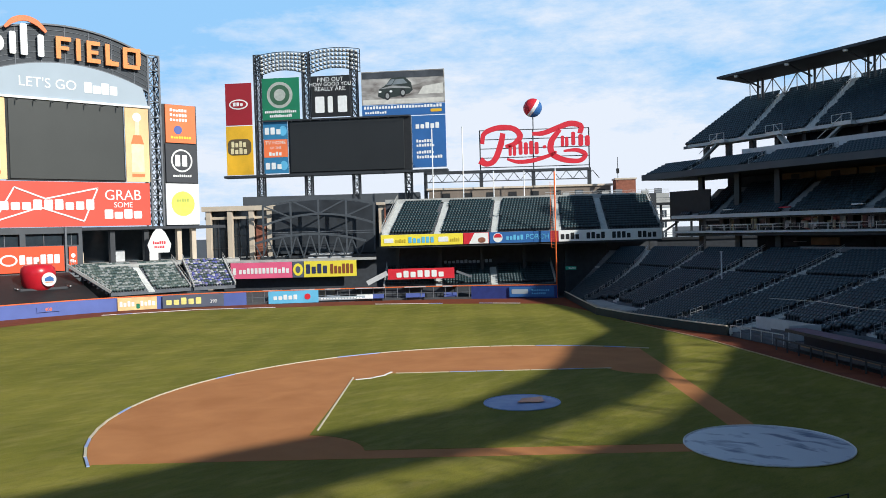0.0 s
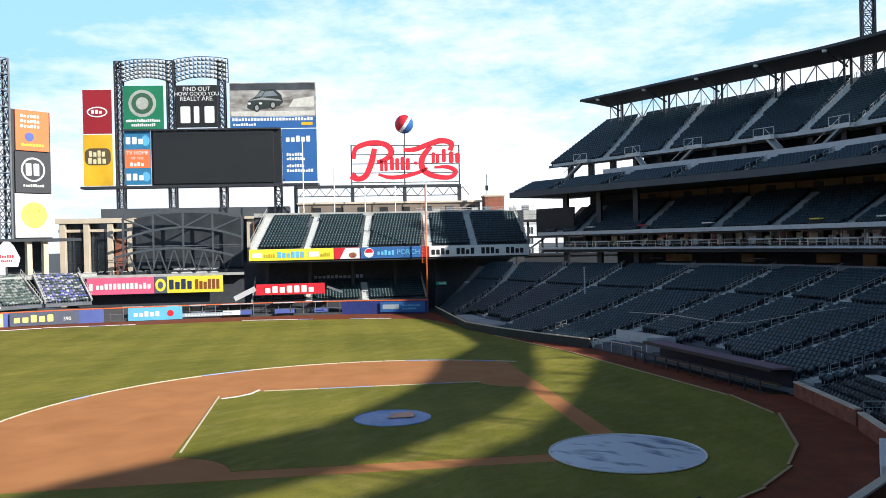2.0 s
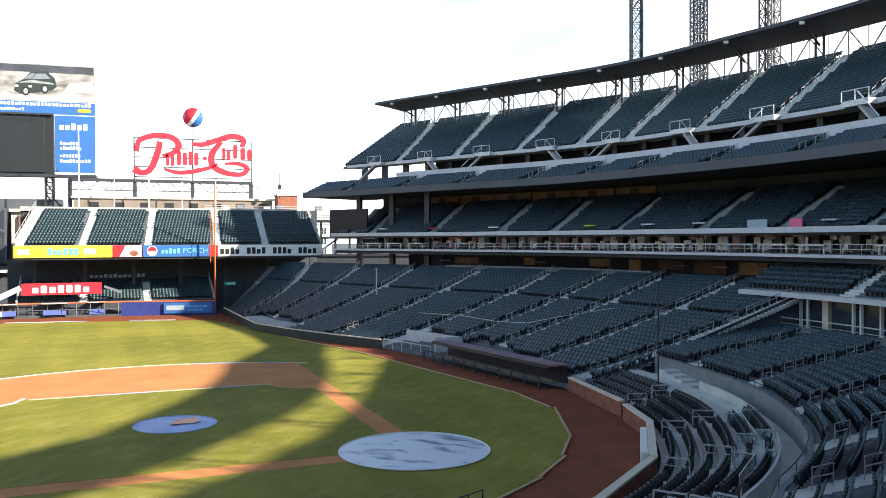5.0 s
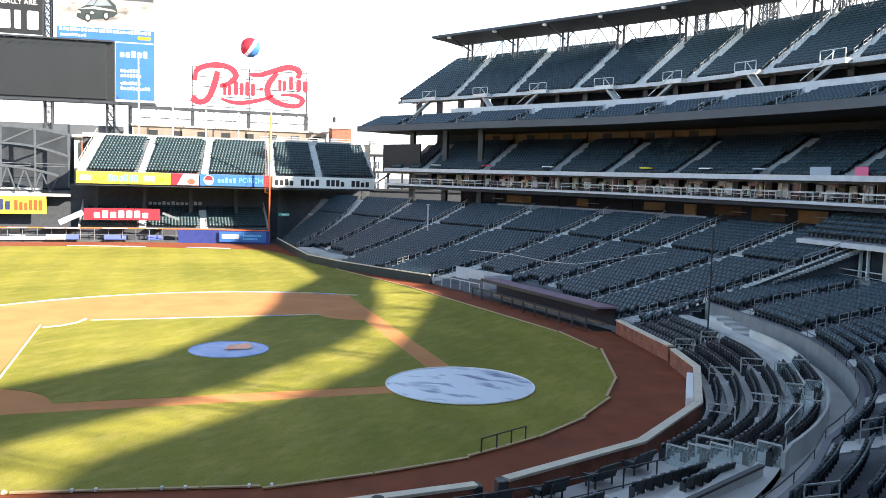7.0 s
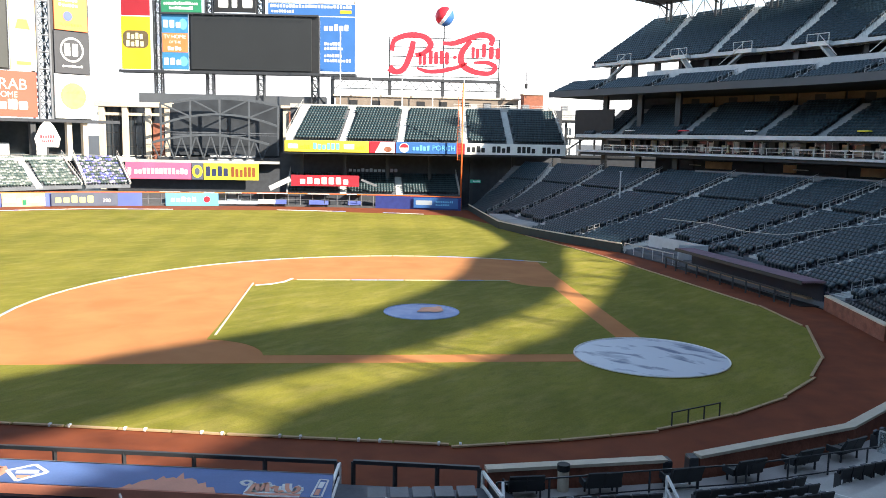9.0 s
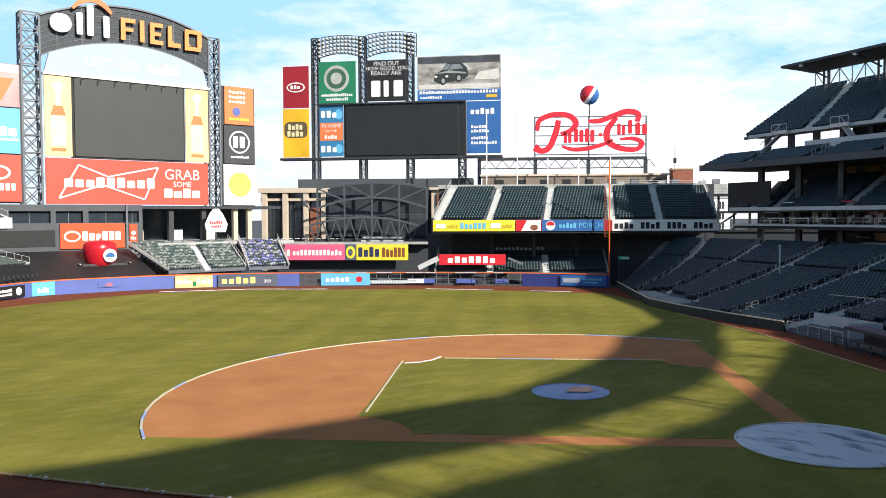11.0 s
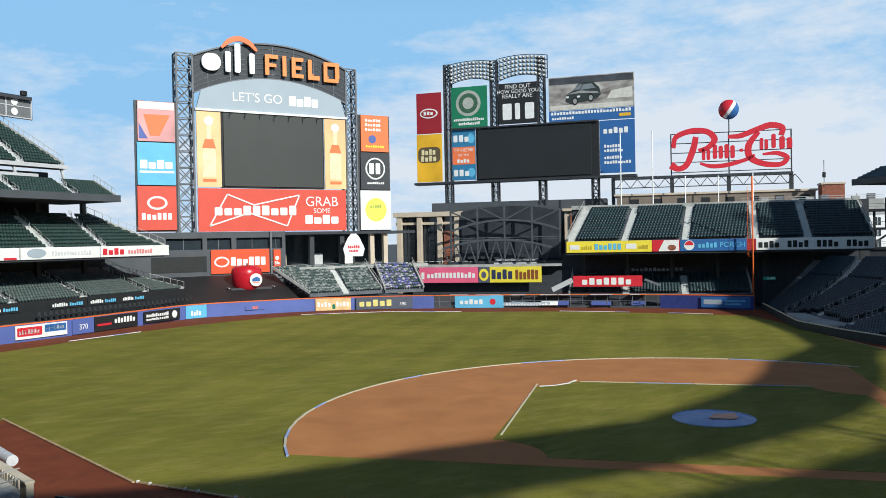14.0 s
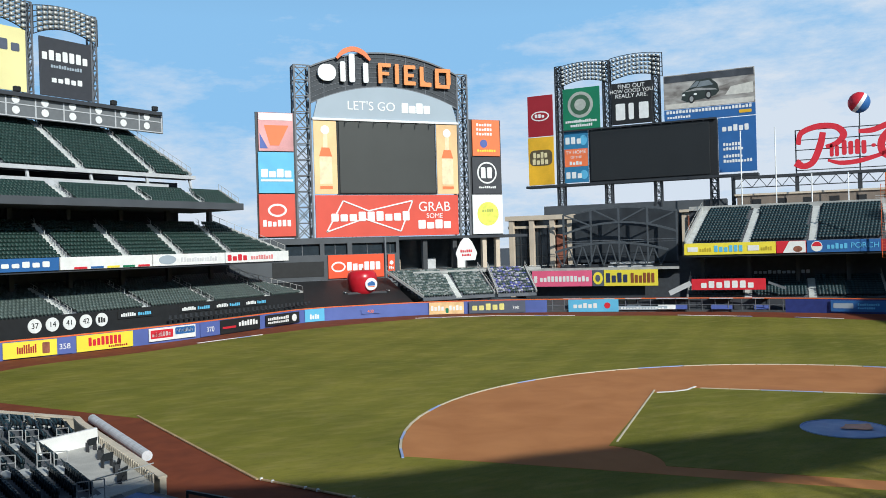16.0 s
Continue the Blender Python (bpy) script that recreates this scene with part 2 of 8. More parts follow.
# ---------------------------------------------------------------- building tools
class Mesh:
    """Collects faces of one mesh."""

    def __init__(self):
        self.v, self.f = [], []

    def add(self, verts, faces):
        k = len(self.v)
        self.v += [tuple(p) for p in verts]
        self.f += [tuple(i + k for i in fc) for fc in faces]
        return self

    def box(self, x0, x1, y0, y1, z0, z1, bevel=0.0):
        if bevel <= 0:
            return self.add([(x, y, z) for z in (z0, z1) for x, y in ((x0, y0), (x1, y0), (x1, y1), (x0, y1))],
                            [(3, 2, 1, 0), (4, 5, 6, 7), (0, 1, 5, 4), (1, 2, 6, 5), (2, 3, 7, 6), (3, 0, 4, 7)])
        b = bevel
        ring = lambda i, z: [(x0 + i, y0 + b, z), (x0 + b, y0 + i, z), (x1 - b, y0 + i, z), (x1 - i, y0 + b, z), (x1 - i, y1 - b, z), (x1 - b, y1 - i, z), (x0 + b, y1 - i, z), (x0 + i, y1 - b, z)]
        rings = [ring(b * 0.6, z0), ring(0, z0 + b), ring(0, z1 - b), ring(b * 0.6, z1)]
        faces = [tuple(range(7, -1, -1)), tuple(range(24, 32))]
        for r in range(3):
            faces += [(r * 8 + i, r * 8 + (i + 1) % 8, r * 8 + 8 + (i + 1) % 8, r * 8 + 8 + i) for i in range(8)]
        return self.add([p for r in rings for p in r], faces)

    def bar(self, a, b, w=0.1, h=None, sides=4):
        """A straight bar from a to b."""
        a, b = Vector(a), Vector(b)
        d = (b - a).normalized()
        up = Vector((0, 0, 1)) if abs(d.z) < 0.95 else Vector((0, 1, 0))
        s1 = d.cross(up).normalized()
        s2 = s1.cross(d)
        h = h or w
        if sides == 4:
            pts = [(-1, -1), (1, -1), (1, 1), (-1, 1)]
        else:
            pts = [(math.cos(2 * math.pi * i / sides), math.sin(2 * math.pi * i / sides)) for i in range(sides)]
        n = len(pts)
        vs = [p + s1 * (x * w / 2) + s2 * (y * h / 2) for p in (a, b) for x, y in pts]
        return self.add(vs, [(i, (i + 1) % n, n + (i + 1) % n, n + i) for i in range(n)] + [tuple(range(n - 1, -1, -1)), tuple(range(n, 2 * n))])

    def path(self, pts, w=0.1, h=None, sides=4):
        for a, b in zip(pts, pts[1:]):
            self.bar(a, b, w, h, sides)
        return self

    def sheet(self, pts, z0, z1):
        """A flat plate: plan outline pts, from z0 up to z1."""
        n = len(pts)
        self.add([(p[0], p[1], z) for z in (z0, z1) for p in pts],
                 [tuple(range(n - 1, -1, -1)), tuple(range(n, 2 * n))] + [(i, (i + 1) % n, n + (i + 1) % n, n + i) for i in range(n)])
        return self

    def plate(self, pts, y0, y1):
        """An upright plate: outline pts in x, z (counter-clockwise seen from -y), from y0 (front) to y1."""
        n = len(pts)
        self.add([(p[0], y, p[1]) for y in (y0, y1) for p in pts],
                 [tuple(range(n)), tuple(range(2 * n - 1, n - 1, -1))] + [(i, n + i, n + (i + 1) % n, (i + 1) % n) for i in range(n)])
        return self

    def wallstrip(self, pts, z0, z1, thick, side):
        """A wall along plan points pts, thickened towards side (+1: to the left of the way)."""
        out = offset(pts, thick * side)
        zz0 = z0 if isinstance(z0, (list, tuple)) else [z0] * len(pts)
        zz1 = z1 if isinstance(z1, (list, tuple)) else [z1] * len(pts)
        vs, n = [], len(pts)
        for i in range(n):
            vs += [(*pts[i], zz0[i]), (*pts[i], zz1[i]), (*out[i], zz1[i]), (*out[i], zz0[i])]
        fs = []
        for i in range(n - 1):
            for k in range(4):
                fs.append((4 * i + k, 4 * i + 4 + k, 4 * i + 4 + (k + 1) % 4, 4 * i + (k + 1) % 4))
        fs += [(0, 1, 2, 3), tuple(4 * n - 4 + k for k in (3, 2, 1, 0))]
        return self.add(vs, fs)

    def data(self, name, material, smooth=False):
        me = bpy.data.meshes.new(name)
        me.from_pydata(self.v, [], self.f)
        bm = bmesh.new()
        bm.from_mesh(me)
        bmesh.ops.recalc_face_normals(bm, faces=bm.faces)
        bm.to_mesh(me)
        bm.free()
        me.materials.append(material)
        if smooth:
            me.shade_smooth()
        return me


def offset(pts, d):
    """Plan points moved sideways: to the left of the way for d > 0."""
    out, n = [], len(pts)
    for i in range(n):
        a, b, c = Vector(pts[max(i - 1, 0)][:2]), Vector(pts[i][:2]), Vector(pts[min(i + 1, n - 1)][:2])
        e1 = (b - a) if i else (c - b)
        e2 = (c - b) if i < n - 1 else (b - a)
        n1, n2 = Vector((-e1.y, e1.x)).normalized(), Vector((-e2.y, e2.x)).normalized()
        m = (n1 + n2).normalized()
        out.append(tuple(b + m * d / max(0.5, m.dot(n1))))
    return out


def part(name, mesh, material, parent, label="", smooth=False):
    ob = new(name, mesh.data(name, material, smooth) if isinstance(mesh, Mesh) else mesh)
    ob.parent = parent
    return tagged(ob, label)


def root(name, label, category, at=(0, 0, 0), turn=0.0, group="", kind=""):
    ob = new(name)
    ob.matrix_basis = pose(*at, 0, 0, turn)
    ob.empty_display_size = 0.5
    return tagged(ob, label, category, group, kind)


def whole(name, mesh, material, label, category="", group="", kind="", smooth=False):
    return tagged(new(name, mesh.data(name, material, smooth)), label, category, group, kind)


def bulk(name, tv, tf, place, turn, material, second=None, first_faces=0):
    """Many copies of one small template (verts tv, quads tf) in one mesh: place (n, 3), turn (n,) radians."""
    tv, tf, place, turn = np.array(tv, float), np.array(tf, int), np.array(place, float), np.array(turn, float)
    c, s_ = np.cos(turn)[:, None], np.sin(turn)[:, None]
    x = tv[None, :, 0] * c - tv[None, :, 1] * s_ + place[:, 0:1]
    y = tv[None, :, 0] * s_ + tv[None, :, 1] * c + place[:, 1:2]
    z = tv[None, :, 2] + place[:, 2:3]
    vs = np.stack([x, y, z], -1).reshape(-1, 3)
    fs = (tf[None] + (np.arange(len(place)) * len(tv))[:, None, None]).reshape(-1, 4)
    me = bpy.data.meshes.new(name)
    me.vertices.add(len(vs))
    me.vertices.foreach_set("co", vs.ravel())
    me.loops.add(fs.size)
    me.loops.foreach_set("vertex_index", fs.ravel())
    me.polygons.add(len(fs))
    me.polygons.foreach_set("loop_start", np.arange(0, fs.size, 4))
    me.update(calc_edges=True)
    me.materials.append(material)
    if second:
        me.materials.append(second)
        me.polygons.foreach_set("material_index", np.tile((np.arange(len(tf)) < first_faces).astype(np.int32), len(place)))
    return me


def boxes(*bs):
    """Template verts and quads of several boxes (x0, x1, y0, y1, z0, z1)."""
    m = Mesh()
    for b in bs:
        m.box(*b)
    return m.v, m.f


def uv(u, v):
    """Plan place from metres along the first-base line (u) and the third-base line (v)."""
    return ((u - v) * 0.70711, (u + v) * 0.70711)


def fine(pts, step):
    """A rounded, evenly spaced version of a plan polyline."""
    p = [Vector(q) for q in pts]
    p = [p[0] * 2 - p[1]] + p + [p[-1] * 2 - p[-2]]
    dense = []
    for i in range(1, len(p) - 2):
        for k in range(24):
            t = k / 24
            a, b, c, d = p[i - 1], p[i], p[i + 1], p[i + 2]
            dense.append(0.5 * ((2 * b) + (c - a) * t + (2 * a - 5 * b + 4 * c - d) * t * t + (3 * b - a - 3 * c + d) * t ** 3))
    dense.append(p[-2])
    run = [0.0]
    for a, b in zip(dense, dense[1:]):
        run.append(run[-1] + (b - a).length)
    count = max(2, round(run[-1] / step) + 1)
    xs = np.interp(np.linspace(0, run[-1], count), run, [q.x for q in dense])
    ys = np.interp(np.linspace(0, run[-1], count), run, [q.y for q in dense])
    return [(float(a), float(b)) for a, b in zip(xs, ys)]


def along(pts, step, start=0.0, stop=None):
    """Places every step metres along a polyline: (x, y, heading, run)."""
    run = [0.0]
    for a, b in zip(pts, pts[1:]):
        run.append(run[-1] + math.dist(a[:2], b[:2]))
    stop = run[-1] if stop is None else min(stop, run[-1])
    res, k, d = [], 0, start
    while d <= stop:
        while k < len(pts) - 2 and run[k + 1] < d:
            k += 1
        f = (d - run[k]) / max(1e-6, run[k + 1] - run[k])
        a, b = pts[k], pts[k + 1]
        res.append((a[0] + (b[0] - a[0]) * f, a[1] + (b[1] - a[1]) * f, math.atan2(b[1] - a[1], b[0] - a[0]), d))
        d += step
    return res


def letters(text, size, depth=0.03):
    """A mesh of built-in letters, upright in x, z, centred, facing -y."""
    cu = bpy.data.curves.new("letters", "FONT")
    cu.body, cu.size, cu.extrude, cu.align_x, cu.align_y = text, size, depth / 2, "CENTER", "CENTER"
    tmp = bpy.data.objects.new("letters", cu)
    scene.collection.objects.link(tmp)
    me = bpy.data.meshes.new_from_object(tmp.evaluated_get(bpy.context.evaluated_depsgraph_get()))
    bpy.data.objects.remove(tmp)
    bpy.data.curves.remove(cu)
    me.transform(Matrix.Rotation(radians(90), 4, "X"))
    return me


def lettering(text, size, x, y, z, material, parent, name="lettering"):
    me = letters(text, size)
    me.transform(Matrix.Translation((x, y, z)))
    me.materials.append(material)
    return part(name, me, material, parent)


def rounded(x0, x1, z0, z1, r, n=5):
    """Outline of a rounded rectangle in x, z."""
    r = min(r, (x1 - x0) / 2, (z1 - z0) / 2)
    pts = []
    for cx, cz, a0 in ((x1 - r, z0 + r, -90), (x1 - r, z1 - r, 0), (x0 + r, z1 - r, 90), (x0 + r, z0 + r, 180)):
        pts += [(cx + r * math.cos(radians(a0 + 90 * i / n)), cz + r * math.sin(radians(a0 + 90 * i / n))) for i in range(n + 1)]
    return pts


def disc(cx, cz, rx, rz=None, n=24):
    rz = rz or rx
    return [(cx + rx * math.cos(2 * math.pi * i / n), cz + rz * math.sin(2 * math.pi * i / n)) for i in range(n)]


def truss(mesh, x, y, z0, z1, w, d, step, t=0.28):
    """A lattice tower of four posts with cross bars."""
    corners = [(x, y), (x + w, y), (x + w, y + d), (x, y + d)]
    for cx, cy in corners:
        mesh.bar((cx, cy, z0), (cx, cy, z1), t)
    z, k = z0, 0
    while z < z1 - 0.3:
        zt = min(z + step, z1)
        for i in range(4):
            a, b = corners[i], corners[(i + 1) % 4]
            mesh.bar((*a, zt), (*b, zt), t * 0.6)
            mesh.bar((*a, z), (*b, zt), t * 0.5)
            mesh.bar((*b, z), (*a, zt), t * 0.5)
        z, k = zt, k + 1


def bars_row(mesh, x0, x1, z0, z1, count, y, rnd, fill=0.72, deep=0.04):
    """Writing that cannot be read: upright bars of a line of type."""
    w = (x1 - x0) / count
    for i in range(count):
        h = (z1 - z0) * rnd.choice((1.0, 0.97, 0.72, 0.8))
        mesh.plate(rounded(x0 + i * w, x0 + i * w + w * fill, z0, z0 + h, w * 0.1, 2), y, y + deep)


# a folded seat: a back whose upper half leans away, a raised pan and a foot
SEAT_V = [(x, y, z) for y, z in ((0.16, 0.42), (0.17, 0.62), (0.33, 0.85), (0.37, 0.83), (0.24, 0.60), (0.23, 0.42)) for x in (-0.269, 0.269)]
SEAT_F = [(2 * i, 2 * i + 1, (2 * i + 3) % 12, (2 * i + 2) % 12) for i in range(6)] + [(0, 2, 8, 10), (2, 4, 6, 8), (1, 11, 9, 3), (3, 9, 7, 5)]
_v, _f = boxes((-0.266, 0.266, 0.02, 0.13, 0.32, 0.60), (-0.03, 0.03, 0.02, 0.2, 0.0, 0.36))
SEAT_F = SEAT_F + [tuple(i + 12 for i in q) for q in _f]
SEAT_V = SEAT_V + _v

# ---------------------------------------------------------------- ground and playing field
def ring(cx, cy, r, n=48, a0=0, a1=360):
    return [(cx + r * math.cos(radians(a0 + (a1 - a0) * i / n)), cy + r * math.sin(radians(a0 + (a1 - a0) * i / n))) for i in range(n + (a1 - a0 < 360))]


ground = whole("ground", Mesh().sheet([(-2500, -2500), (2500, -2500), (2500, 2500), (-2500, 2500)], -0.6, -0.25), CONCRETE_DARK,
               "grey paved ground around and beyond the stadium", "ground", kind="structure")

# outfield fence line, from the right-field pole round to the left-field corner
FENCE = fine([(71.2, 71.0), (64.2, 82.0), (58.0, 90.2), (50.0, 98.6), (37.0, 109.7), (27.5, 116.6), (14.2, 123.0), (2.5, 124.4),
              (-8.5, 123.8), (-19.8, 116.0), (-30.0, 108.4), (-39.4, 103.0), (-48.7, 98.6), (-55.0, 96.4), (-63.0, 90.0), (-71.5, 71.0)], 2.5)
SIDE = [(101.7, -1.6), (85, -1.9), (71.4, -2.2), (62.6, -5.0), (53.6, -9.0), (46.2, -12.6), (34.5, -15.4), (13.8, -18.9), (4.5, -17.8), (-3.2, -14.7), (-10.2, -10.2)]
SIDE_R = [uv(*p) for p in SIDE]
SIDE_L = [uv(v, u) for u, v in SIDE]
# the wall down the third-base side runs a little nearer the line beyond the dugout
SIDE_L = [uv(*p) for p in [(-1.6, 101.7), (-0.4, 85), (-0.3, 72.6), (-0.7, 64.3), (-2.2, 62.3), (-12.1, 47.0), (-15.6, 33.0), (-18.9, 13.8), (-17.8, 4.5), (-14.7, -3.2), (-10.2, -10.2)]]
track = whole("warning_track", Mesh().sheet(SIDE_R + SIDE_L[::-1][1:] + FENCE[::-1][1:-1], -0.25, -0.02), TRACK,
              "red-brown crushed brick warning track around the field", "warning track", kind="structure")

INNER = fine([(61.6, 66.6), (56.8, 75.0), (51, 84.0), (44.5, 92.5), (32.0, 103.0), (24.2, 109.8), (10.0, 115.6), (-5.0, 113.6), (-19.6, 107.2), (-29.0, 101.0),
              (-38.5, 94.6), (-51.5, 88.6), (-57.5, 79.0), (-58.0, 70.0)], 2.5)
GRASS_L = [uv(*p) for p in [(4.4, 63.1), (-7.9, 44.4), (-10.7, 32.9), (-12.4, 23.6), (-14.3, 12.5), (-13.8, 8.4), (-13.1, 5.0), (-11.8, 1.8), (-10.6, -0.8), (-8.7, -3.7), (-5.6, -7.0)]]
GRASS_R = [uv(*p) for p in [(-0.5, -10.7), (7.2, -14.0), (14.5, -14.3), (27.1, -12.2), (43.9, -9.4), (62.0, -4.6), (76.5, -2.1), (89.0, 1.4)]]
grass_outline = GRASS_L + GRASS_R + INNER
field_grass = whole("field_grass", Mesh().sheet(grass_outline, -0.02, 0.0), TURF, "mown winter turf, green and straw-coloured", "grass", kind="structure")

# infield clay with its grass square
MOUND = (0.0, 18.44)
clay = Mesh()
clay.sheet(ring(*MOUND, 28.9, 60, 15.4, 164.6) + [uv(-1.1, 38.0), uv(-1.1, 1.0), uv(1.0, -1.1)] + [uv(38.0, -1.1)], 0.0, 0.012)
infield_clay = whole("infield_clay", clay, CLAY, "smooth orange-brown infield clay", "infield dirt", kind="structure")


def corner(bu, bv, a0, a1, r=4.0):
    return [uv(bu + r * math.cos(radians(a0 + (a1 - a0) * i / 8)), bv + r * math.sin(radians(a0 + (a1 - a0) * i / 8))) for i in range(9)]


B = 27.43
inner_grass = [uv(3.6, 0.55)] + corner(B, 0, 172, 98, 4.3) + corner(B, B, 256, 194, 3.9) + corner(0, B, -8, -82, 4.6) + [uv(0.55, 3.6)]
infield_grass = whole("infield_grass", Mesh().sheet(inner_grass, 0.012, 0.03), TURF, "square of mown infield turf inside the clay", "grass", kind="structure")

# boards laid round the edges of the clay
rnd = random.Random(4)


def edging(pts, name, label, material, step=2.4, w=0.16, odd=0.2):
    r0 = root(name, label, "edging")
    for x, y, a, d in along(pts, step):
        m = Mesh().box(-step / 2 + 0.05, step / 2 - 0.05, -w / 2, w / 2, 0.0, 0.07)
        ob = part("board", m, material if rnd.random() >= odd else TARP_BLUE, r0)
        ob.matrix_basis = pose(x, y, 0.012, 0, 0, math.degrees(a))
    return r0


BOARD = surf("bleached_board", (0.62, 0.55, 0.42), 0.8, var=0.2)
edging(ring(*MOUND, 29.0, 60, 16, 164), "clay_edging", "pale boards laid along the rim of the infield clay", BOARD)
edging([uv(23.6, 26.55), uv(4.6, 26.45)], "grass_edging", "pale boards along the infield grass", BOARD, w=0.12)
edging(corner(B, B, 256, 194, 3.9), "grass_edging", "white boards along the corner of the infield grass", WHITE, step=1.6, w=0.18)
edging([uv(26.5, 5.0), uv(26.5, 23.4)], "grass_edging", "pale boards along the far side of the infield grass", BOARD, w=0.12)
edging(GRASS_L + GRASS_R[:6], "track_edging", "sun-bleached tan edging of the turf at the warning track", surf("tan_edging", (0.47, 0.33, 0.19), 0.8, var=0.25), w=0.16, odd=0.0)
for pts in ([(10.3, 117.0), (23.5, 111.8), (32.5, 103.5)], [(-29.5, 101.6), (-21.0, 106.4)], [(47, 90.5), (54, 81)], [(57.5, 75.5), (60.5, 69.5)]):
    edging(pts, "track_edging", "white boards lying at the edge of the outfield turf", WHITE, w=0.3)


def tarp(name, cx, cy, r, label, material, seed):
    rr = random.Random(seed)
    me = Mesh()
    n, rings = 56, 7
    vs = [(0, 0, 0.16)]
    for k in range(1, rings + 1):
        f = k / rings
        for i in range(n):
            a = 2 * math.pi * i / n
            e = r * f * (1 + (0.012 * math.sin(5 * a + seed) if k == rings else 0))
            z = 0.0 if k == rings else 0.09 * (1 - f) + 0.07 * noise.noise((e * math.cos(a) * 1.1, e * math.sin(a) * 1.1, seed)) + 0.05
            vs.append((e * math.cos(a), e * math.sin(a), z))
    fs = [(0, 1 + i, 1 + (i + 1) % n) for i in range(n)]
    for k in range(rings - 1):
        fs += [(1 + k * n + i, 1 + (k + 1) * n + i, 1 + (k + 1) * n + (i + 1) % n, 1 + k * n + (i + 1) % n) for i in range(n)]
    me.add(vs, fs)
    r0 = root(name, label, "tarpaulin", (cx, cy, 0.034))
    part("sheet", me, material, r0, smooth=True)
    hem = Mesh()
    hem.v = [((r + dr) * math.cos(2 * math.pi * i / 56), (r + dr) * math.sin(2 * math.pi * i / 56), z) for i in range(56) for dr, z in ((-0.045, 0.0), (-0.045, 0.05), (0.0, 0.07), (0.045, 0.05), (0.045, 0.0))]
    hem.f = [(i * 5 + k, ((i + 1) % 56) * 5 + k, ((i + 1) % 56) * 5 + (k + 1) % 5, i * 5 + (k + 1) % 5) for i in range(56) for k in range(5)]
    part("weighted_hem", hem, WHITE if material is TARP else TARP_BLUE, r0)
    return r0


tarp("home_plate_tarpaulin", 0, -0.15, 4.55, "round white wrinkled tarpaulin covering the home plate circle", TARP, 3)
mound_tarp = tarp("mound_tarpaulin", 0, 18.1, 2.75, "round blue tarpaulin covering the pitcher's mound", TARP_BLUE, 7)
logo = Mesh().sheet([(0.55 + 1.15 * math.cos(a) * (1 + 0.25 * math.sin(3 * a)), -0.5 + 0.8 * math.sin(a) * (1 + 0.2 * math.cos(4 * a))) for a in [i * 0.2618 for i in range(24)]], 0.168, 0.182)
part("printed_patch", logo, surf("faded_orange", (0.90, 0.44, 0.28), 0.6, var=0.15), mound_tarp, "faded orange printed patch")

# ---------------------------------------------------------------- the grandstand bowl
# front line of the upper decks, from the right-field end round behind home to the left side
DECK_R = [(102.2, -13.5), (95, -17), (80, -24.4), (64, -32.2), (50, -38.5), (34, -41.9), (17, -44), (0, -43), (-14, -38), (-27, -27)]
DECK_L = [(-40.5, -14.5), (-46, 0), (-47.5, 17), (-46.5, 34), (-43.5, 50), (-38, 64), (-31, 78)]
DECK = fine([uv(*p) for p in DECK_R + DECK_L], 2.0)
DECK_LEN = sum(math.dist(a, b) for a, b in zip(DECK, DECK[1:]))


def deck_line(d, a0=0.0, a1=None):
    """Plan points d metres behind the deck front, between runs a0 and a1 along it."""
    a1 = DECK_LEN if a1 is None else a1
    line = offset(DECK, d)
    run, keep = 0.0, []
    for i, p in enumerate(DECK):
        if i:
            run += math.dist(DECK[i - 1], p)
        if a0 - 1.0 <= run <= a1 + 1.0:
            keep.append(line[i])
    return keep


def deck_curve(stops, a0, a1):
    """Like deck_line, with a distance behind the front that changes along the run: stops (run, metres)."""
    near, back, run, keep = DECK, offset(DECK, 10.0), 0.0, []
    for i, p in enumerate(DECK):
        if i:
            run += math.dist(DECK[i - 1], p)
        if a0 - 1.0 <= run <= a1 + 1.0:
            f = float(np.interp(run, [q[0] for q in stops], [q[1] for q in stops])) / 10.0
            keep.append((near[i][0] + (back[i][0] - near[i][0]) * f, near[i][1] + (back[i][1] - near[i][1]) * f))
    return keep


HALF = 137.0   # run along the deck front up to which seats are set out (behind home plate)
AISLES = [9.5 + 9.3 * i for i in range(40)]


def lerp_line(a, b, f):
    return [(p[0] + (q[0] - p[0]) * f, p[1] + (q[1] - p[1]) * f) for p, q in zip(a, b)]


PALE_STEP = surf("pale_painted_step", (0.54, 0.55, 0.54), 0.7, var=0.12)


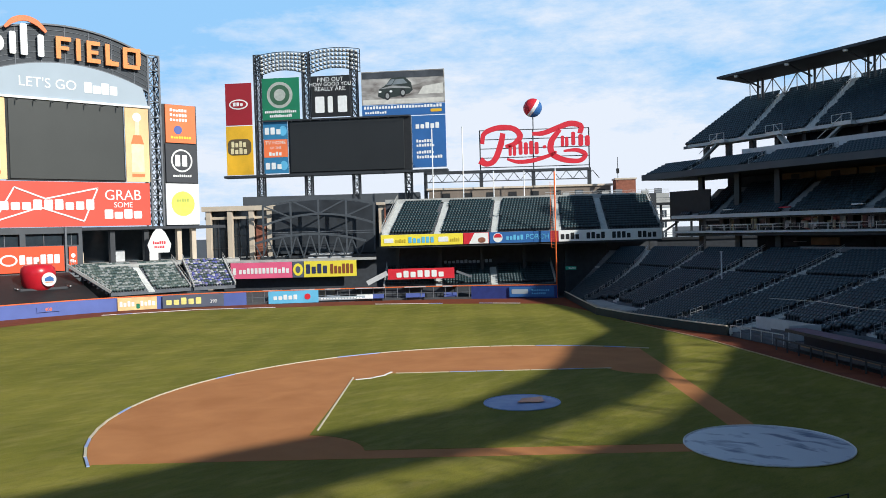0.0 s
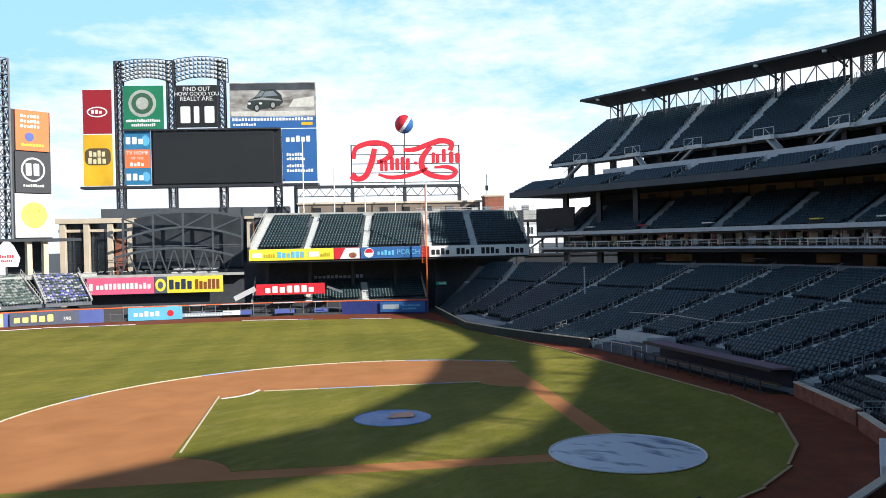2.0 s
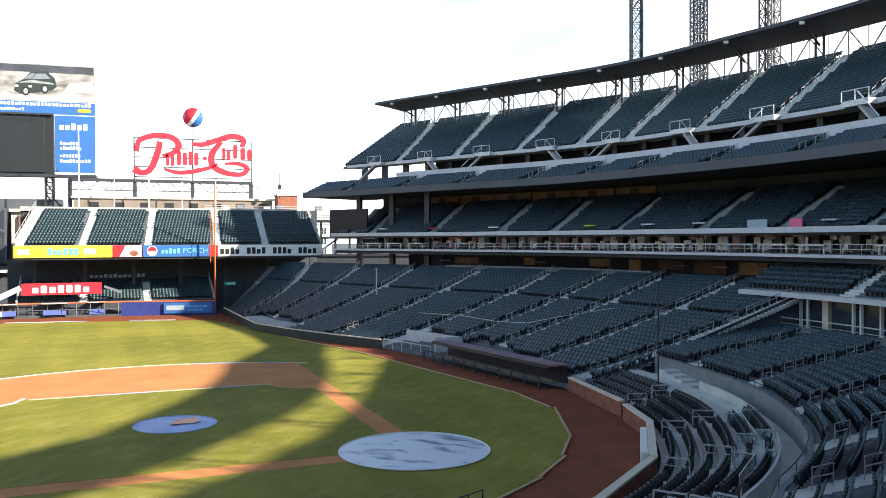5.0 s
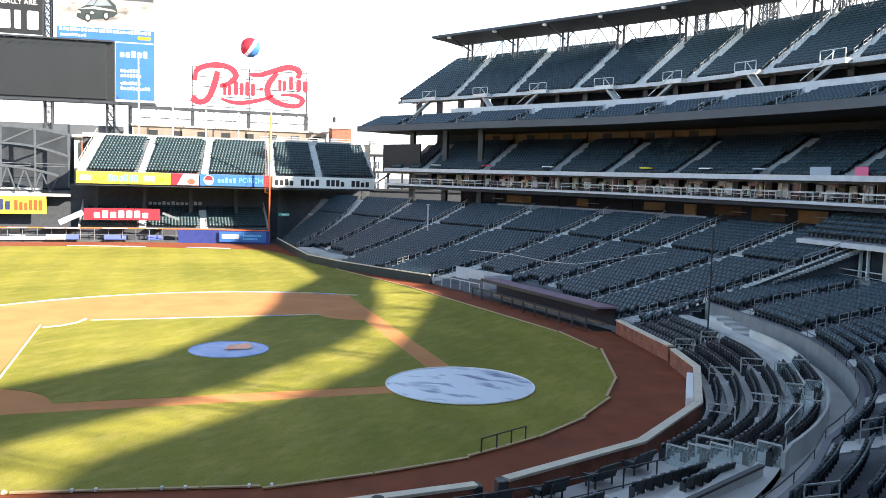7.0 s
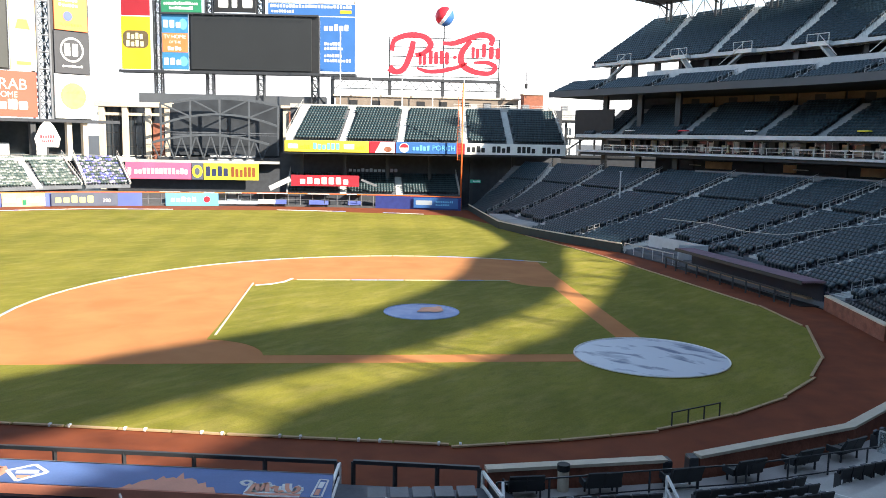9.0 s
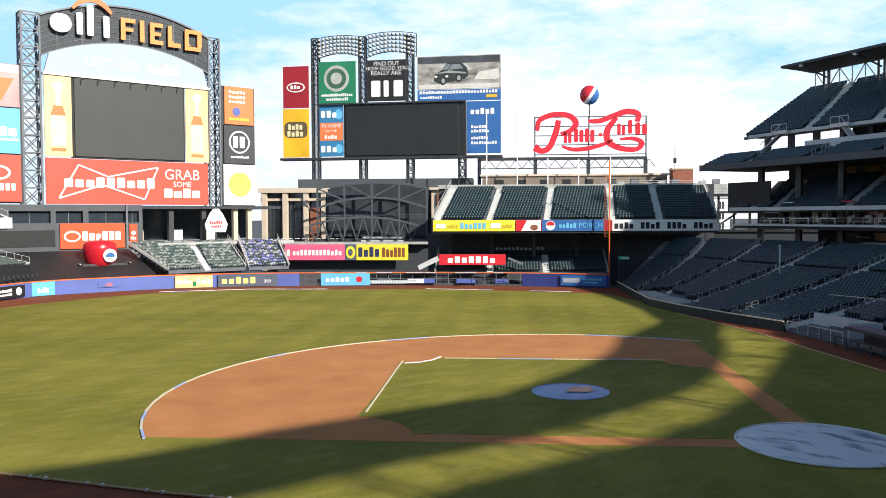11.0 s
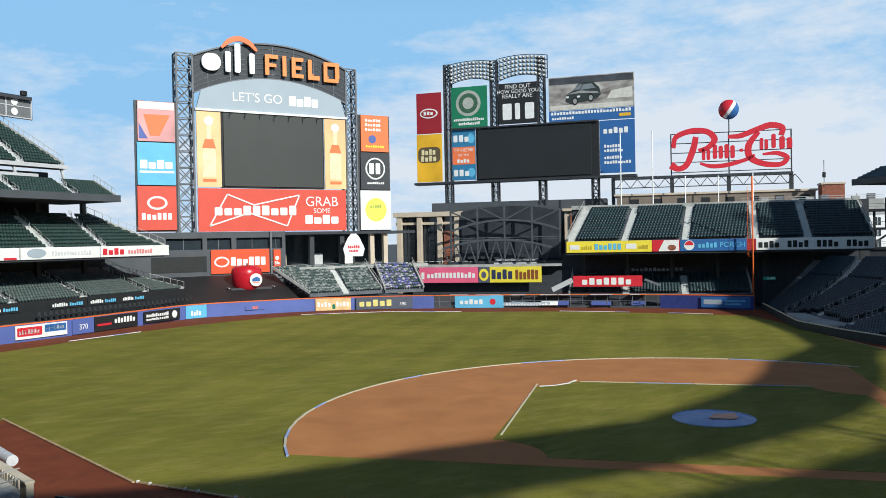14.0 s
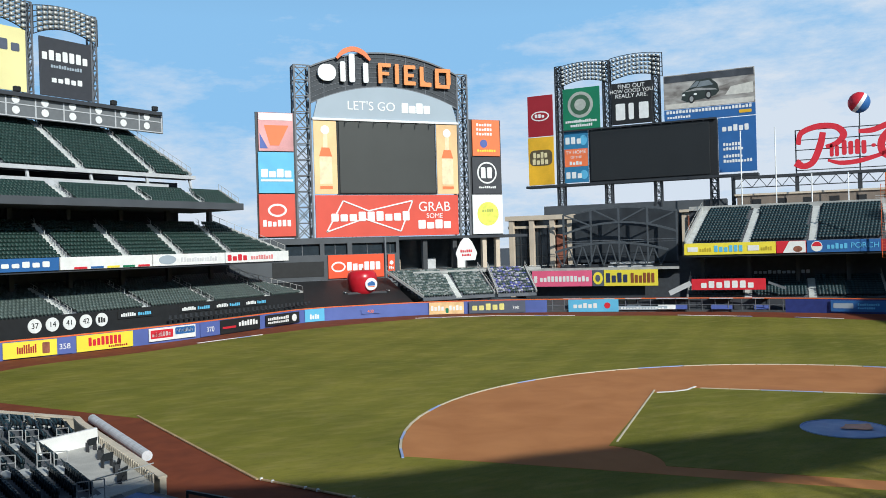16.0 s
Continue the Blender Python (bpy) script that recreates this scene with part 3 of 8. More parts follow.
def seating(name, lines, zs, label, seat_from=0.0, seat_to=1e9, aisles=(), aisle_w=1.7, seat_step=0.54, skip=None, rails=True, flip=False, cut=None, plain=(), skew=0.0, stair=None):
    """A stepped stand: lines are the row fronts (plan polylines of equal length), zs the row heights; the last line closes it; skew: metres by which the aisles lean from front to back."""
    stand = root(name, label, "grandstand", kind="structure")
    m, pale = Mesh(), Mesh()
    n = len(lines[0])
    for j in range(len(lines) - 1):
        lo = zs[j - 1] if j else zs[0] - 0.5
        vs = [(*p, lo) for p in lines[j]] + [(*p, zs[j]) for p in lines[j]] + [(*p, zs[j]) for p in lines[j + 1]]
        ok = [i for i in range(n - 1) if not (cut and cut((lines[j][i][0] + lines[j][i + 1][0]) / 2, (lines[j][i][1] + lines[j][i + 1][1]) / 2))]
        (pale if j in plain else m).add(vs, [(i, i + 1, n + i + 1, n + i) for i in ok] + [(n + i, n + i + 1, 2 * n + i + 1, 2 * n + i) for i in ok])
    if pale.f:
        part("cross_aisle", pale, CONCRETE, stand, "pale concrete cross aisle")
    part("tread", m, TREAD, stand, "grey stepped concrete")
    place, turn, steps, rail = [], [], Mesh(), Mesh()
    for j in range(len(lines) - 1):
        mid = lerp_line(lines[j], lines[j + 1], 0.35)
        total = sum(math.dist(a, b) for a, b in zip(mid, mid[1:]))
        ref = sum(math.dist(a, b) for a, b in zip(lines[-1], lines[-1][1:]))
        k = total / ref
        for x, y, a, d in along(mid, seat_step, 0.4):
            if d / k < seat_from or d / k > seat_to or (skip and skip(x, y)):
                continue
            if j in plain or any(abs(d / k - c - skew * (0.5 - (j + 0.35) / (len(lines) - 1))) * k < aisle_w / 2 + 0.2 for c in aisles):
                continue
            place.append((x, y, zs[j]))
            turn.append(a + (math.pi if flip else 0.0))
        front, back = lines[j], lines[j + 1]
        for c in aisles:
            if c < seat_from or c > seat_to:
                continue
            c0, c1 = (c + skew * (0.5 - i / (len(lines) - 1)) for i in (j, j + 1))
            f = along(front, 1e9, min(c0 * sum(math.dist(p, q) for p, q in zip(front, front[1:])) / ref, 1e8))
            g = along(back, 1e9, c1 * sum(math.dist(p, q) for p, q in zip(back, back[1:])) / ref)
            if not f or not g or (skip and skip(f[0][0], f[0][1])):
                continue
            fx, fy, fa, _ = f[0]
            gx, gy = g[0][:2]
            t = Vector((math.cos(fa), math.sin(fa))) * aisle_w / 2
            for e0, e1, z in ((0.0, 0.5, zs[j] + 0.012), (0.5, 1.0, zs[j] + (zs[min(j + 1, len(zs) - 1)] - zs[j]) * 0.5)):
                p0, p1 = Vector((fx, fy)).lerp((gx, gy), e0 - 0.12), Vector((fx, fy)).lerp((gx, gy), e1)
                q = [p0 - t, p0 + t, p1 + t, p1 - t]
                steps.sheet([tuple(v) for v in q], z - 0.25, z)
            if rails and plain and j > plain[0]:
                w0, w1 = Vector((fx, fy)), Vector((gx, gy))
                dz = zs[min(j + 1, len(zs) - 1)] - zs[j]
                for h in (0.72, 1.0):
                    rail.bar((*w0, zs[j] + h), (*w1, zs[j] + h + dz), 0.07)
                rail.bar((*w0, zs[j]), (*w0, zs[j] + 1.0), 0.08)
            elif rails and j % 3 != 2 and j > 0:
                w0, w1 = Vector((fx, fy)).lerp((gx, gy), 0.1), Vector((fx, fy)).lerp((gx, gy), 0.9)
                dz = zs[min(j + 1, len(zs) - 1)] - zs[j]
                for h in (0.55, 0.95):
                    rail.bar((*w0, zs[j] + h), (*w1, zs[j] + h + dz * 0.8), 0.05)
                for w_, e in ((w0, 0), (w1, dz * 0.8)):
                    rail.bar((*w_, zs[j]), (*w_, zs[j] + 0.95 + e), 0.05)
    if steps.v:
        part("aisle_stair", steps, stair or PALE_STEP, stand, "pale concrete aisle steps")
    if rail.v:
        # darker copy of the rail, its colour dimmed for the shaded stands
        part("handrail", rail, surf("shade_dimmed_rail", (0.36, 0.37, 0.38), 0.45, metal=0.2, var=0.15), stand, "pale galvanised aisle handrails")
    if place:
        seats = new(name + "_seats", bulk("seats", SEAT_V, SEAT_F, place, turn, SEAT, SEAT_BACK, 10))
        tagged(seats, "rows of folded dark green plastic stadium seats", "stadium seats", kind="stuff")
    return stand


HOME = fine([uv(*p) for p in [(13.3, -18.8), (3.3, -17.1), (-2.9, -14.9), (-10.3, -9.9), (-15.4, -3.2), (-18.4, 4.6), (-19.2, 13.2)]], 1.2)
# field level: from the wall back to under the suites
BACK_R = [(108, -11), (94, -19.2), (82, -25), (70, -30.8), (60, -35.8), (51, -40.6), (36, -43.5), (16, -46), (-1, -45), (-15, -40), (-28.5, -28.5)]
BACK_L = [(-11, 108), (-19.5, 94), (-28, 78), (-36, 66), (-41, 62.3), (-45.6, 50), (-48.5, 34), (-49.5, 14), (-48, 0), (-42.5, -15.5), (-28.5, -28.5)]


def matched(front, back, k):
    """Both lines cut into k matching steps per leg."""
    res = []
    for line in (front, back):
        o = []
        for a, b in zip(line, line[1:]):
            o += [(a[0] + (b[0] - a[0]) * i / k, a[1] + (b[1] - a[1]) * i / k) for i in range(k)]
        res.append(o + [line[-1]])
    return res


def field_stand(side, back, name, label, lo, hi, aisles, skip, flip=False, skew=0.0):
    f, b = matched(side, [uv(*p) for p in back], 5)
    rows = 31
    fr = [0.02 + 0.98 * j / rows for j in range(rows + 1)]
    lines = [lerp_line(f, b, x) for x in fr]
    zs = [0.3 + 7.95 * (x ** 1.12) for x in fr]
    return seating(name, lines, zs, label, lo, hi, aisles, skip=skip, flip=flip, cut=home_zone, plain=(20,), skew=skew)


def home_zone(x, y):
    """The wedge behind home plate, which has terraces of its own."""
    u, v = (x + y) * 0.70711, (y - x) * 0.70711
    return u < 12.6 and v < 12.6


def moat(x, y):
    """Left free: the home plate wedge, the dugouts, the photographers' pits."""
    u, v = (x + y) * 0.70711, (y - x) * 0.70711
    return home_zone(x, y) or (64 < u < 81.8 and v > -7.9 + (u - 64) * 0.17) or (12 < u < 36 and v > -20.9) or (36 <= u < 46.5 and v > -19.0) or (11.0 < v < 47.0 and u > -24.6) or (47.0 <= v < 57.8 and u > -15.8 + (v - 47) * 0.62)


field_stand(SIDE_R, BACK_R, "field_stand_first_base", "field-level stand of dark green seats on stepped concrete", 3, 1e9, [15.5, 28.5, 41.5, 55.0, 67.5, 78.0, 87.0, 98.0] + [108.0 + 9.5 * i for i in range(5)], moat, skew=10.5)
field_stand(SIDE_L, BACK_L, "field_stand_third_base", "field-level stand of dark green seats on stepped concrete", 2, 1e9, [7 + 9.6 * i for i in range(24)], moat, True)

# low field wall in front of the stands
CAPSTONE = surf("wall_capstone", (0.66, 0.58, 0.46), 0.7, var=0.12)
WALL_DARK = surf("padded_green_wall", (0.025, 0.04, 0.04), 0.6, var=0.2)


def field_wall(pts, name, label, material, h=1.05, side=1, cap=0.46):
    r0 = root(name, label, "wall", kind="structure")
    part("wall", Mesh().wallstrip(pts, -0.02, h, 0.35, side), material, r0)
    part("capstone", Mesh().wallstrip(offset(pts, -0.05 * side), h + 0.002, h + 0.12, cap, side), CAPSTONE, r0)
    return r0


field_wall(SIDE_R[:6], "wall_first_base", "dark padded wall along the right-field line", WALL_DARK, 1.0, 1, 0.2)
field_wall([uv(13.8, -18.9), uv(3.3, -17.1)], "wall_backstop_right", "red brick backstop wall with a pale stone cap", BRICK, 1.05, 1)
field_wall([uv(2.3, -16.6), uv(-2.9, -14.9), uv(-10.3, -9.8)], "wall_backstop_right", "red brick backstop wall with a pale stone cap", BRICK, 1.05, 1)
field_wall([uv(-19.2, 12.7), uv(-18.6, 5.9)], "wall_backstop_left", "red brick backstop wall with a pale stone cap", BRICK, 1.05, -1)
field_wall([uv(-18.3, 4.6), uv(-15.4, -3.2), uv(-10.35, -9.75)], "wall_backstop_left", "red brick backstop wall with a pale stone cap", BRICK, 1.05, -1)
field_wall(SIDE_L[3:6], "wall_third_base", "pale wall along the third-base stand", CAPSTONE, 1.0, -1)
field_wall(SIDE_L[:4], "wall_left_line", "pale wall along the left-field line", CAPSTONE, 1.0, -1)
part("white_pad", Mesh().box(-3.1, 3.1, 0.02, 0.42, 0.0, 1.19, 0.05), WHITE, root("wall_pad", "white padded panel on the backstop wall behind home plate", "wall pad", (*uv(-7.2, -11.9), 0), 10.3))


def strip(line0, line1, z0, z1):
    """A slab between two plan lines."""
    return Mesh().sheet(line0 + line1[::-1], z0, z1)


def slab(name, label, d0, d1, z0, z1, material, a0, a1, kind="structure", category="deck"):
    l0, l1 = deck_line(d0, a0, a1), deck_line(d1, a0, a1)
    m, n = Mesh(), len(l0)
    vs = [(*p, z) for z in (z0, z1) for l in (l0, l1) for p in l]
    fs = []
    for i in range(n - 1):
        fs += [(i, i + 1, n + i + 1, n + i), (2 * n + i, 2 * n + i + 1, 3 * n + i + 1, 3 * n + i), (i, i + 1, 2 * n + i + 1, 2 * n + i), (n + i, n + i + 1, 3 * n + i + 1, 3 * n + i)]
    fs += [(0, n, 3 * n, 2 * n), (n - 1, 2 * n - 1, 4 * n - 1, 3 * n - 1)]
    m.add(vs, fs)
    return whole(name, m, material, label, category, kind=kind)


# dark colour that also puts in the shade below and behind the decks
SOFFIT = surf("shade_dark_soffit", (0.045, 0.05, 0.06), 0.8, var=0.2)
L_END = DECK_LEN
# suite level: slab, glazed wall, balcony rail
slab("suite_deck", "pale-edged concrete slab under the suites", -0.2, 12, 11.0, 11.3, FASCIA, 12, L_END)
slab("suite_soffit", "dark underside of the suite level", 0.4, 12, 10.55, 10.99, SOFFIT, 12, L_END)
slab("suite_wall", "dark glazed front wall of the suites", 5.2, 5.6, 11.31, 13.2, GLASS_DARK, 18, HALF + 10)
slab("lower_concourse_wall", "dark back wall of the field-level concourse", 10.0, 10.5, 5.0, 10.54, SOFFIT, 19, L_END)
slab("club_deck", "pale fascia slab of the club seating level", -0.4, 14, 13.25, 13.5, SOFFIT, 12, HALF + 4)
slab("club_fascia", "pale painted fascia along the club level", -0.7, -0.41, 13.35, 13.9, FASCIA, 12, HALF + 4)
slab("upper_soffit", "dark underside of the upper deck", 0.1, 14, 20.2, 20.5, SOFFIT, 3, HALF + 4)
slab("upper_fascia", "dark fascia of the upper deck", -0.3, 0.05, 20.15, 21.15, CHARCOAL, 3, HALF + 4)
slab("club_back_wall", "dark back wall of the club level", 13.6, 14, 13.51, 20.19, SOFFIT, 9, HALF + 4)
slab("upper_parapet", "pale wall behind the lower rows of the upper deck", 5.0, 5.25, 22.6, 23.95, FASCIA, 22, HALF + 4)
slab("upper_concourse", "concrete floor of the upper concourse", 5.26, 15, 22.6, 22.9, CONCRETE_DARK, 3, HALF + 4)
slab("upper_walkway", "pale concrete edge of the upper seating tier", 6.6, 9.5, 25.6, 26.1, FASCIA, 7, HALF + 4)
slab("stand_rear_wall", "dark rear wall closing the grandstand", 22.3, 22.9, -0.2, 34.7, CHARCOAL, 30, HALF + 4)
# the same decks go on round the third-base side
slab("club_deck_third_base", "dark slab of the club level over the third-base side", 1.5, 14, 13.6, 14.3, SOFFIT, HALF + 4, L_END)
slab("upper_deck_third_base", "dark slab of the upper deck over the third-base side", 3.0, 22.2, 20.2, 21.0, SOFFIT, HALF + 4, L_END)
slab("stand_rear_wall_third_base", "dark rear wall of the third-base grandstand", 22.3, 22.9, -0.2, 34.7, CHARCOAL, HALF + 4, L_END)


def tier(name, label, d0, d1, z0, z1, rows, a0, a1, seat_to, aisles, rails=True, skew=0.0, stair=None):
    lines = [deck_line(d0 + (d1 - d0) * j / rows, a0, a1) for j in range(rows + 1)]
    zs = [z0 + (z1 - z0) * j / rows for j in range(rows + 1)]
    return seating(name, lines, zs, label, 0.0, seat_to, aisles, rails=rails, skew=skew, stair=stair)


CLUB_AISLES = [0.9, 6.2, 21.2, 35.8, 46.3, 58.9, 73.5] + [85.5 + 11.5 * i for i in range(5)]
tier("club_tier", "club-level tier of dark green seats", 0.6, 12.5, 13.6, 18.6, 13, 12, HALF + 4, 131, CLUB_AISLES, False, 6.0, surf("grey_step", (0.26, 0.27, 0.28), 0.8, var=0.2))
tier("upper_tier_front", "short front tier of the upper deck with dark green seats", 0.3, 5.0, 20.75, 22.7, 6, 3, HALF + 4, 140, [10.6, 23.9, 36.7, 49.5, 60.0, 69.4, 81.0, 93.0, 105.0, 117.0, 129.0])
tier("upper_tier", "steep upper tier of dark green seats", 7.4, 22.0, 26.0, 34.9, 20, 6, HALF + 4, 150, [12.4, 26.5, 40.8, 53.0, 62.7, 76.3, 88.5, 101.0, 113.5, 126.0, 138.0], True, 6.3)
tier("upper_tier_third_base", "steep upper tier of dark green seats over the third-base side", 7.4, 22.0, 26.0, 34.9, 20, HALF + 4, L_END, -1, [], False)

# canopy with its columns and lattice
CANOPY = surf("dark_canopy", (0.05, 0.055, 0.065), 0.6, var=0.2, scale=0.2)


# beyond run 100 both edges are fitted to the shadow on the field
CANOPY_FRONT = [(0, 13.4), (100, 13.4), (112, 8.81), (124, 10.62), (138, 13.56), (147, 11.87), (154, 10.31), (164, 11.57), (176, 13.4)]
CANOPY_BACK = [(0, 20.8), (95, 20.8), (107, 17.9), (118, 18.6), (127, 20.69), (138, 21.36), (147, 20.97), (151, 19.9), (155, 19.09), (164, 20.25), (176, 20.8)]


def canopy(a0, a1, name):
    r0 = root(name, "dark steel canopy over the upper tier", "canopy", kind="structure")
    f, b = deck_curve(CANOPY_FRONT, a0, a1), deck_curve(CANOPY_BACK, a0, a1)
    m_ = lerp_line(f, b, 0.5)
    n = len(f)
    mesh = Mesh()
    vs = [(*p, 38.15) for p in f] + [(*p, 37.75) for p in f] + [(*p, 37.6) for p in m_] + [(*p, 37.3) for p in b] + [(*p, 38.1) for p in b]
    fs = [(k * n + i, k * n + i + 1, ((k + 1) % 5) * n + i + 1, ((k + 1) % 5) * n + i) for k in range(5) for i in range(n - 1)]
    fs += [(0, n, 2 * n, 3 * n, 4 * n), tuple(k * n + n - 1 for k in (4, 3, 2, 1, 0))]
    mesh.add(vs, fs)
    part("roof_sheet", mesh, CANOPY, r0)
    post, lat, lamp = Mesh(), Mesh(), Mesh()
    fr, bk, lo = along(deck_line(19.6, a0, a1), 10.9, 4.0), along(deck_line(20.7, a0, a1), 2.6, 0.5), along(deck_line(14.0, a0, a1), 10.9, 4.0)
    for x, y, a, d in fr:
        t = Vector((math.cos(a), math.sin(a))) * 0.55
        for s_ in (-1, 1):
            post.bar((x + t.x * s_, y + t.y * s_, 33.0), (x + t.x * s_, y + t.y * s_, 37.6), 0.3)
        out = Vector((math.sin(a), -math.cos(a)))
        nb = min(lo, key=lambda q: math.dist(q[:2], (x, y)))
        post.bar((x, y, 36.0), (nb[0], nb[1], 37.7), 0.22)
    for (x, y, a, d), (x2, y2, a2, d2) in zip(bk, bk[1:]):
        lat.bar((x, y, 33.9), (x, y, 37.4), 0.12)
        if int(d / 2.6) % 2:
            lat.bar((x, y, 34.1), (x2, y2, 37.4), 0.13)
        else:
            lat.bar((x, y, 37.4), (x2, y2, 34.1), 0.13)
    for x, y, a, d in lo:
        lamp.box(x - 0.3, x + 0.3, y - 0.3, y + 0.3, 37.4, 37.9, 0.08)
    part("column", post, STEEL, r0)
    part("lattice", lat, STEEL_GREY, r0)
    part("floodlight", lamp, WHITE, r0, "small white floodlights under the canopy edge")
    return r0


# added unseen wall; its heights shape the sunlit gap on the infield
tops = [(105, 34.72), (110, 36.65), (119, 37.14), (124, 36.69), (132, 35.58), (142, 35.55), (149, 36.25), (153, 36.56), (157, 35.42), (165, 34.8), (230, 34.72)]
rw = deck_line(22.35, 105, 226)
part("wall", Mesh().wallstrip(rw, 34.71, [float(np.interp(105 + i * 2.0, [q[0] for q in tops], [q[1] for q in tops])) for i in range(len(rw))], 0.4, 1), CHARCOAL,
     root("shadow_parapet", "unseen parapet added behind the upper tier to shape the field shadow", "wall", kind="structure"))
canopy(7, HALF + 4, "canopy")
canopy(HALF + 4, 205, "canopy_third_base")


# club box behind home plate: rear of the wedge
BOX0, BOX1 = 90.0, 168.0
slab("home_club_floor", "pale concrete floor edge of the club boxes behind home plate", -3.4, 3, 4.0, 4.5, CONCRETE, BOX0, BOX1)
slab("home_club_wall", "dark glazed front of the club boxes", -0.9, -0.6, 4.51, 7.3, GLASS_DARK, BOX0, BOX1)
slab("home_club_roof", "pale-edged slab over the club boxes", -3.0, 6, 7.35, 7.8, FASCIA, BOX0, BOX1)
tier("home_club_tier", "small tier of dark green seats on the club box roof", -2.2, 3.2, 7.95, 10.6, 6, BOX0, BOX1, 1e9, [14.0 + 11 * i for i in range(7)])
hb = root("home_club_front", "buff piers, white posts and rails of the club boxes", "club box", kind="structure")
for i, (x, y, a, d) in enumerate(along(deck_line(-1.2, BOX0, BOX1), 3.1)):
    o = part("pier" if i % 3 == 0 else "door_post", Mesh().box(-0.35, 0.35, -0.15, 0.25, 4.5, 7.34) if i % 3 == 0 else Mesh().box(-0.08, 0.08, -0.1, 0.2, 4.5, 7.3).box(0.8, 0.96, -0.1, 0.2, 4.5, 7.3), BUFF if i % 3 == 0 else WHITE, hb)
    o.matrix_basis = pose(x, y, 0, 0, 0, math.degrees(a))
rail_l = deck_line(-3.2, BOX0, BOX1)
part("rail", Mesh().path([(*p, 5.5) for p in rail_l], 0.09).path([(*p, 5.0) for p in rail_l], 0.05), RAIL, hb)

# sloping walls where the home plate wedge meets the side stands
for nm, q in (("wedge_wall_first_base", lambda r: uv(12.6, -18.9 - r)), ("wedge_wall_third_base", lambda r: uv(-19.1 - r, 12.6))):
    rs = [0.3 + 1.2 * i for i in range(23)]
    part("coping", Mesh().wallstrip([q(r) for r in rs], [0.42 + 7.95 * (r / 27) ** 1.12 for r in rs], [0.55 + 7.95 * (r / 27) ** 1.12 for r in rs], 0.16, 1), STEEL,
         root(nm, "sloping dark wall with a dark coping beside the home plate seats", "wall", kind="structure"))
    part("wall", Mesh().wallstrip([q(r) for r in rs], [0.0] * len(rs), [0.41 + 7.95 * (r / 27) ** 1.12 for r in rs], 0.2, 1), CHARCOAL, bpy.data.objects[nm])

# ---------------------------------------------------------------- outfield fence and its boards
fence_len = sum(math.dist(a, b) for a, b in zip(FENCE, FENCE[1:]))


def fence_run(x, y):
    """Run along the fence nearest a place."""
    return min(along(FENCE, 0.5), key=lambda q: math.dist(q[:2], (x, y)))[3]


def fence_piece(d0, d1):
    pts = [q[:2] for q in along(FENCE, (d1 - d0) / max(2, round((d1 - d0) / 2.5)), d0, d1 + 0.01)]
    return pts


SOLID0 = fence_run(33.8, 112.5)
SOLID_R = fence_run(62.8, 84.0)
fence_root = root("outfield_wall", "blue padded outfield wall with an orange top line", "wall", kind="structure")
part("padding", Mesh().wallstrip(fence_piece(SOLID0, fence_len), -0.02, 2.3, 0.3, -1), WALL_BLUE, fence_root)
part("top_line", Mesh().wallstrip(offset(fence_piece(SOLID0, fence_len), 0.04), 2.302, 2.46, 0.4, -1), RAIL_ORANGE, fence_root, "orange painted top line")
part("padding", Mesh().wallstrip(fence_piece(0, SOLID_R), -0.02, 2.3, 0.3, -1), surf("navy_wall_pad", (0.03, 0.045, 0.20), 0.6, var=0.15), fence_root)
part("top_line", Mesh().wallstrip(offset(fence_piece(0, SOLID_R), 0.04), 2.302, 2.46, 0.4, -1), RAIL_ORANGE, fence_root)
# open railing in front of the bullpens
rail_pts = fence_piece(SOLID_R, SOLID0)
bull = root("bullpen_fence", "open steel railing with an orange top rail in front of the bullpens", "fence", kind="structure")
part("top_rail", Mesh().path([(*p, 2.38) for p in rail_pts], 0.16, 0.16), RAIL_ORANGE, bull)
part("mid_rail", Mesh().path([(*p, 1.25) for p in rail_pts], 0.07), STEEL_GREY, bull)
part("kerb", Mesh().wallstrip(rail_pts, -0.02, 0.35, 0.25, -1), CONCRETE_DARK, bull)
for x, y, a, d in along(FENCE, 2.2, SOLID_R + 0.4, SOLID0):
    part("post", Mesh().bar((x, y, 0.3), (x, y, 2.36), 0.1), STEEL_GREY, bull)


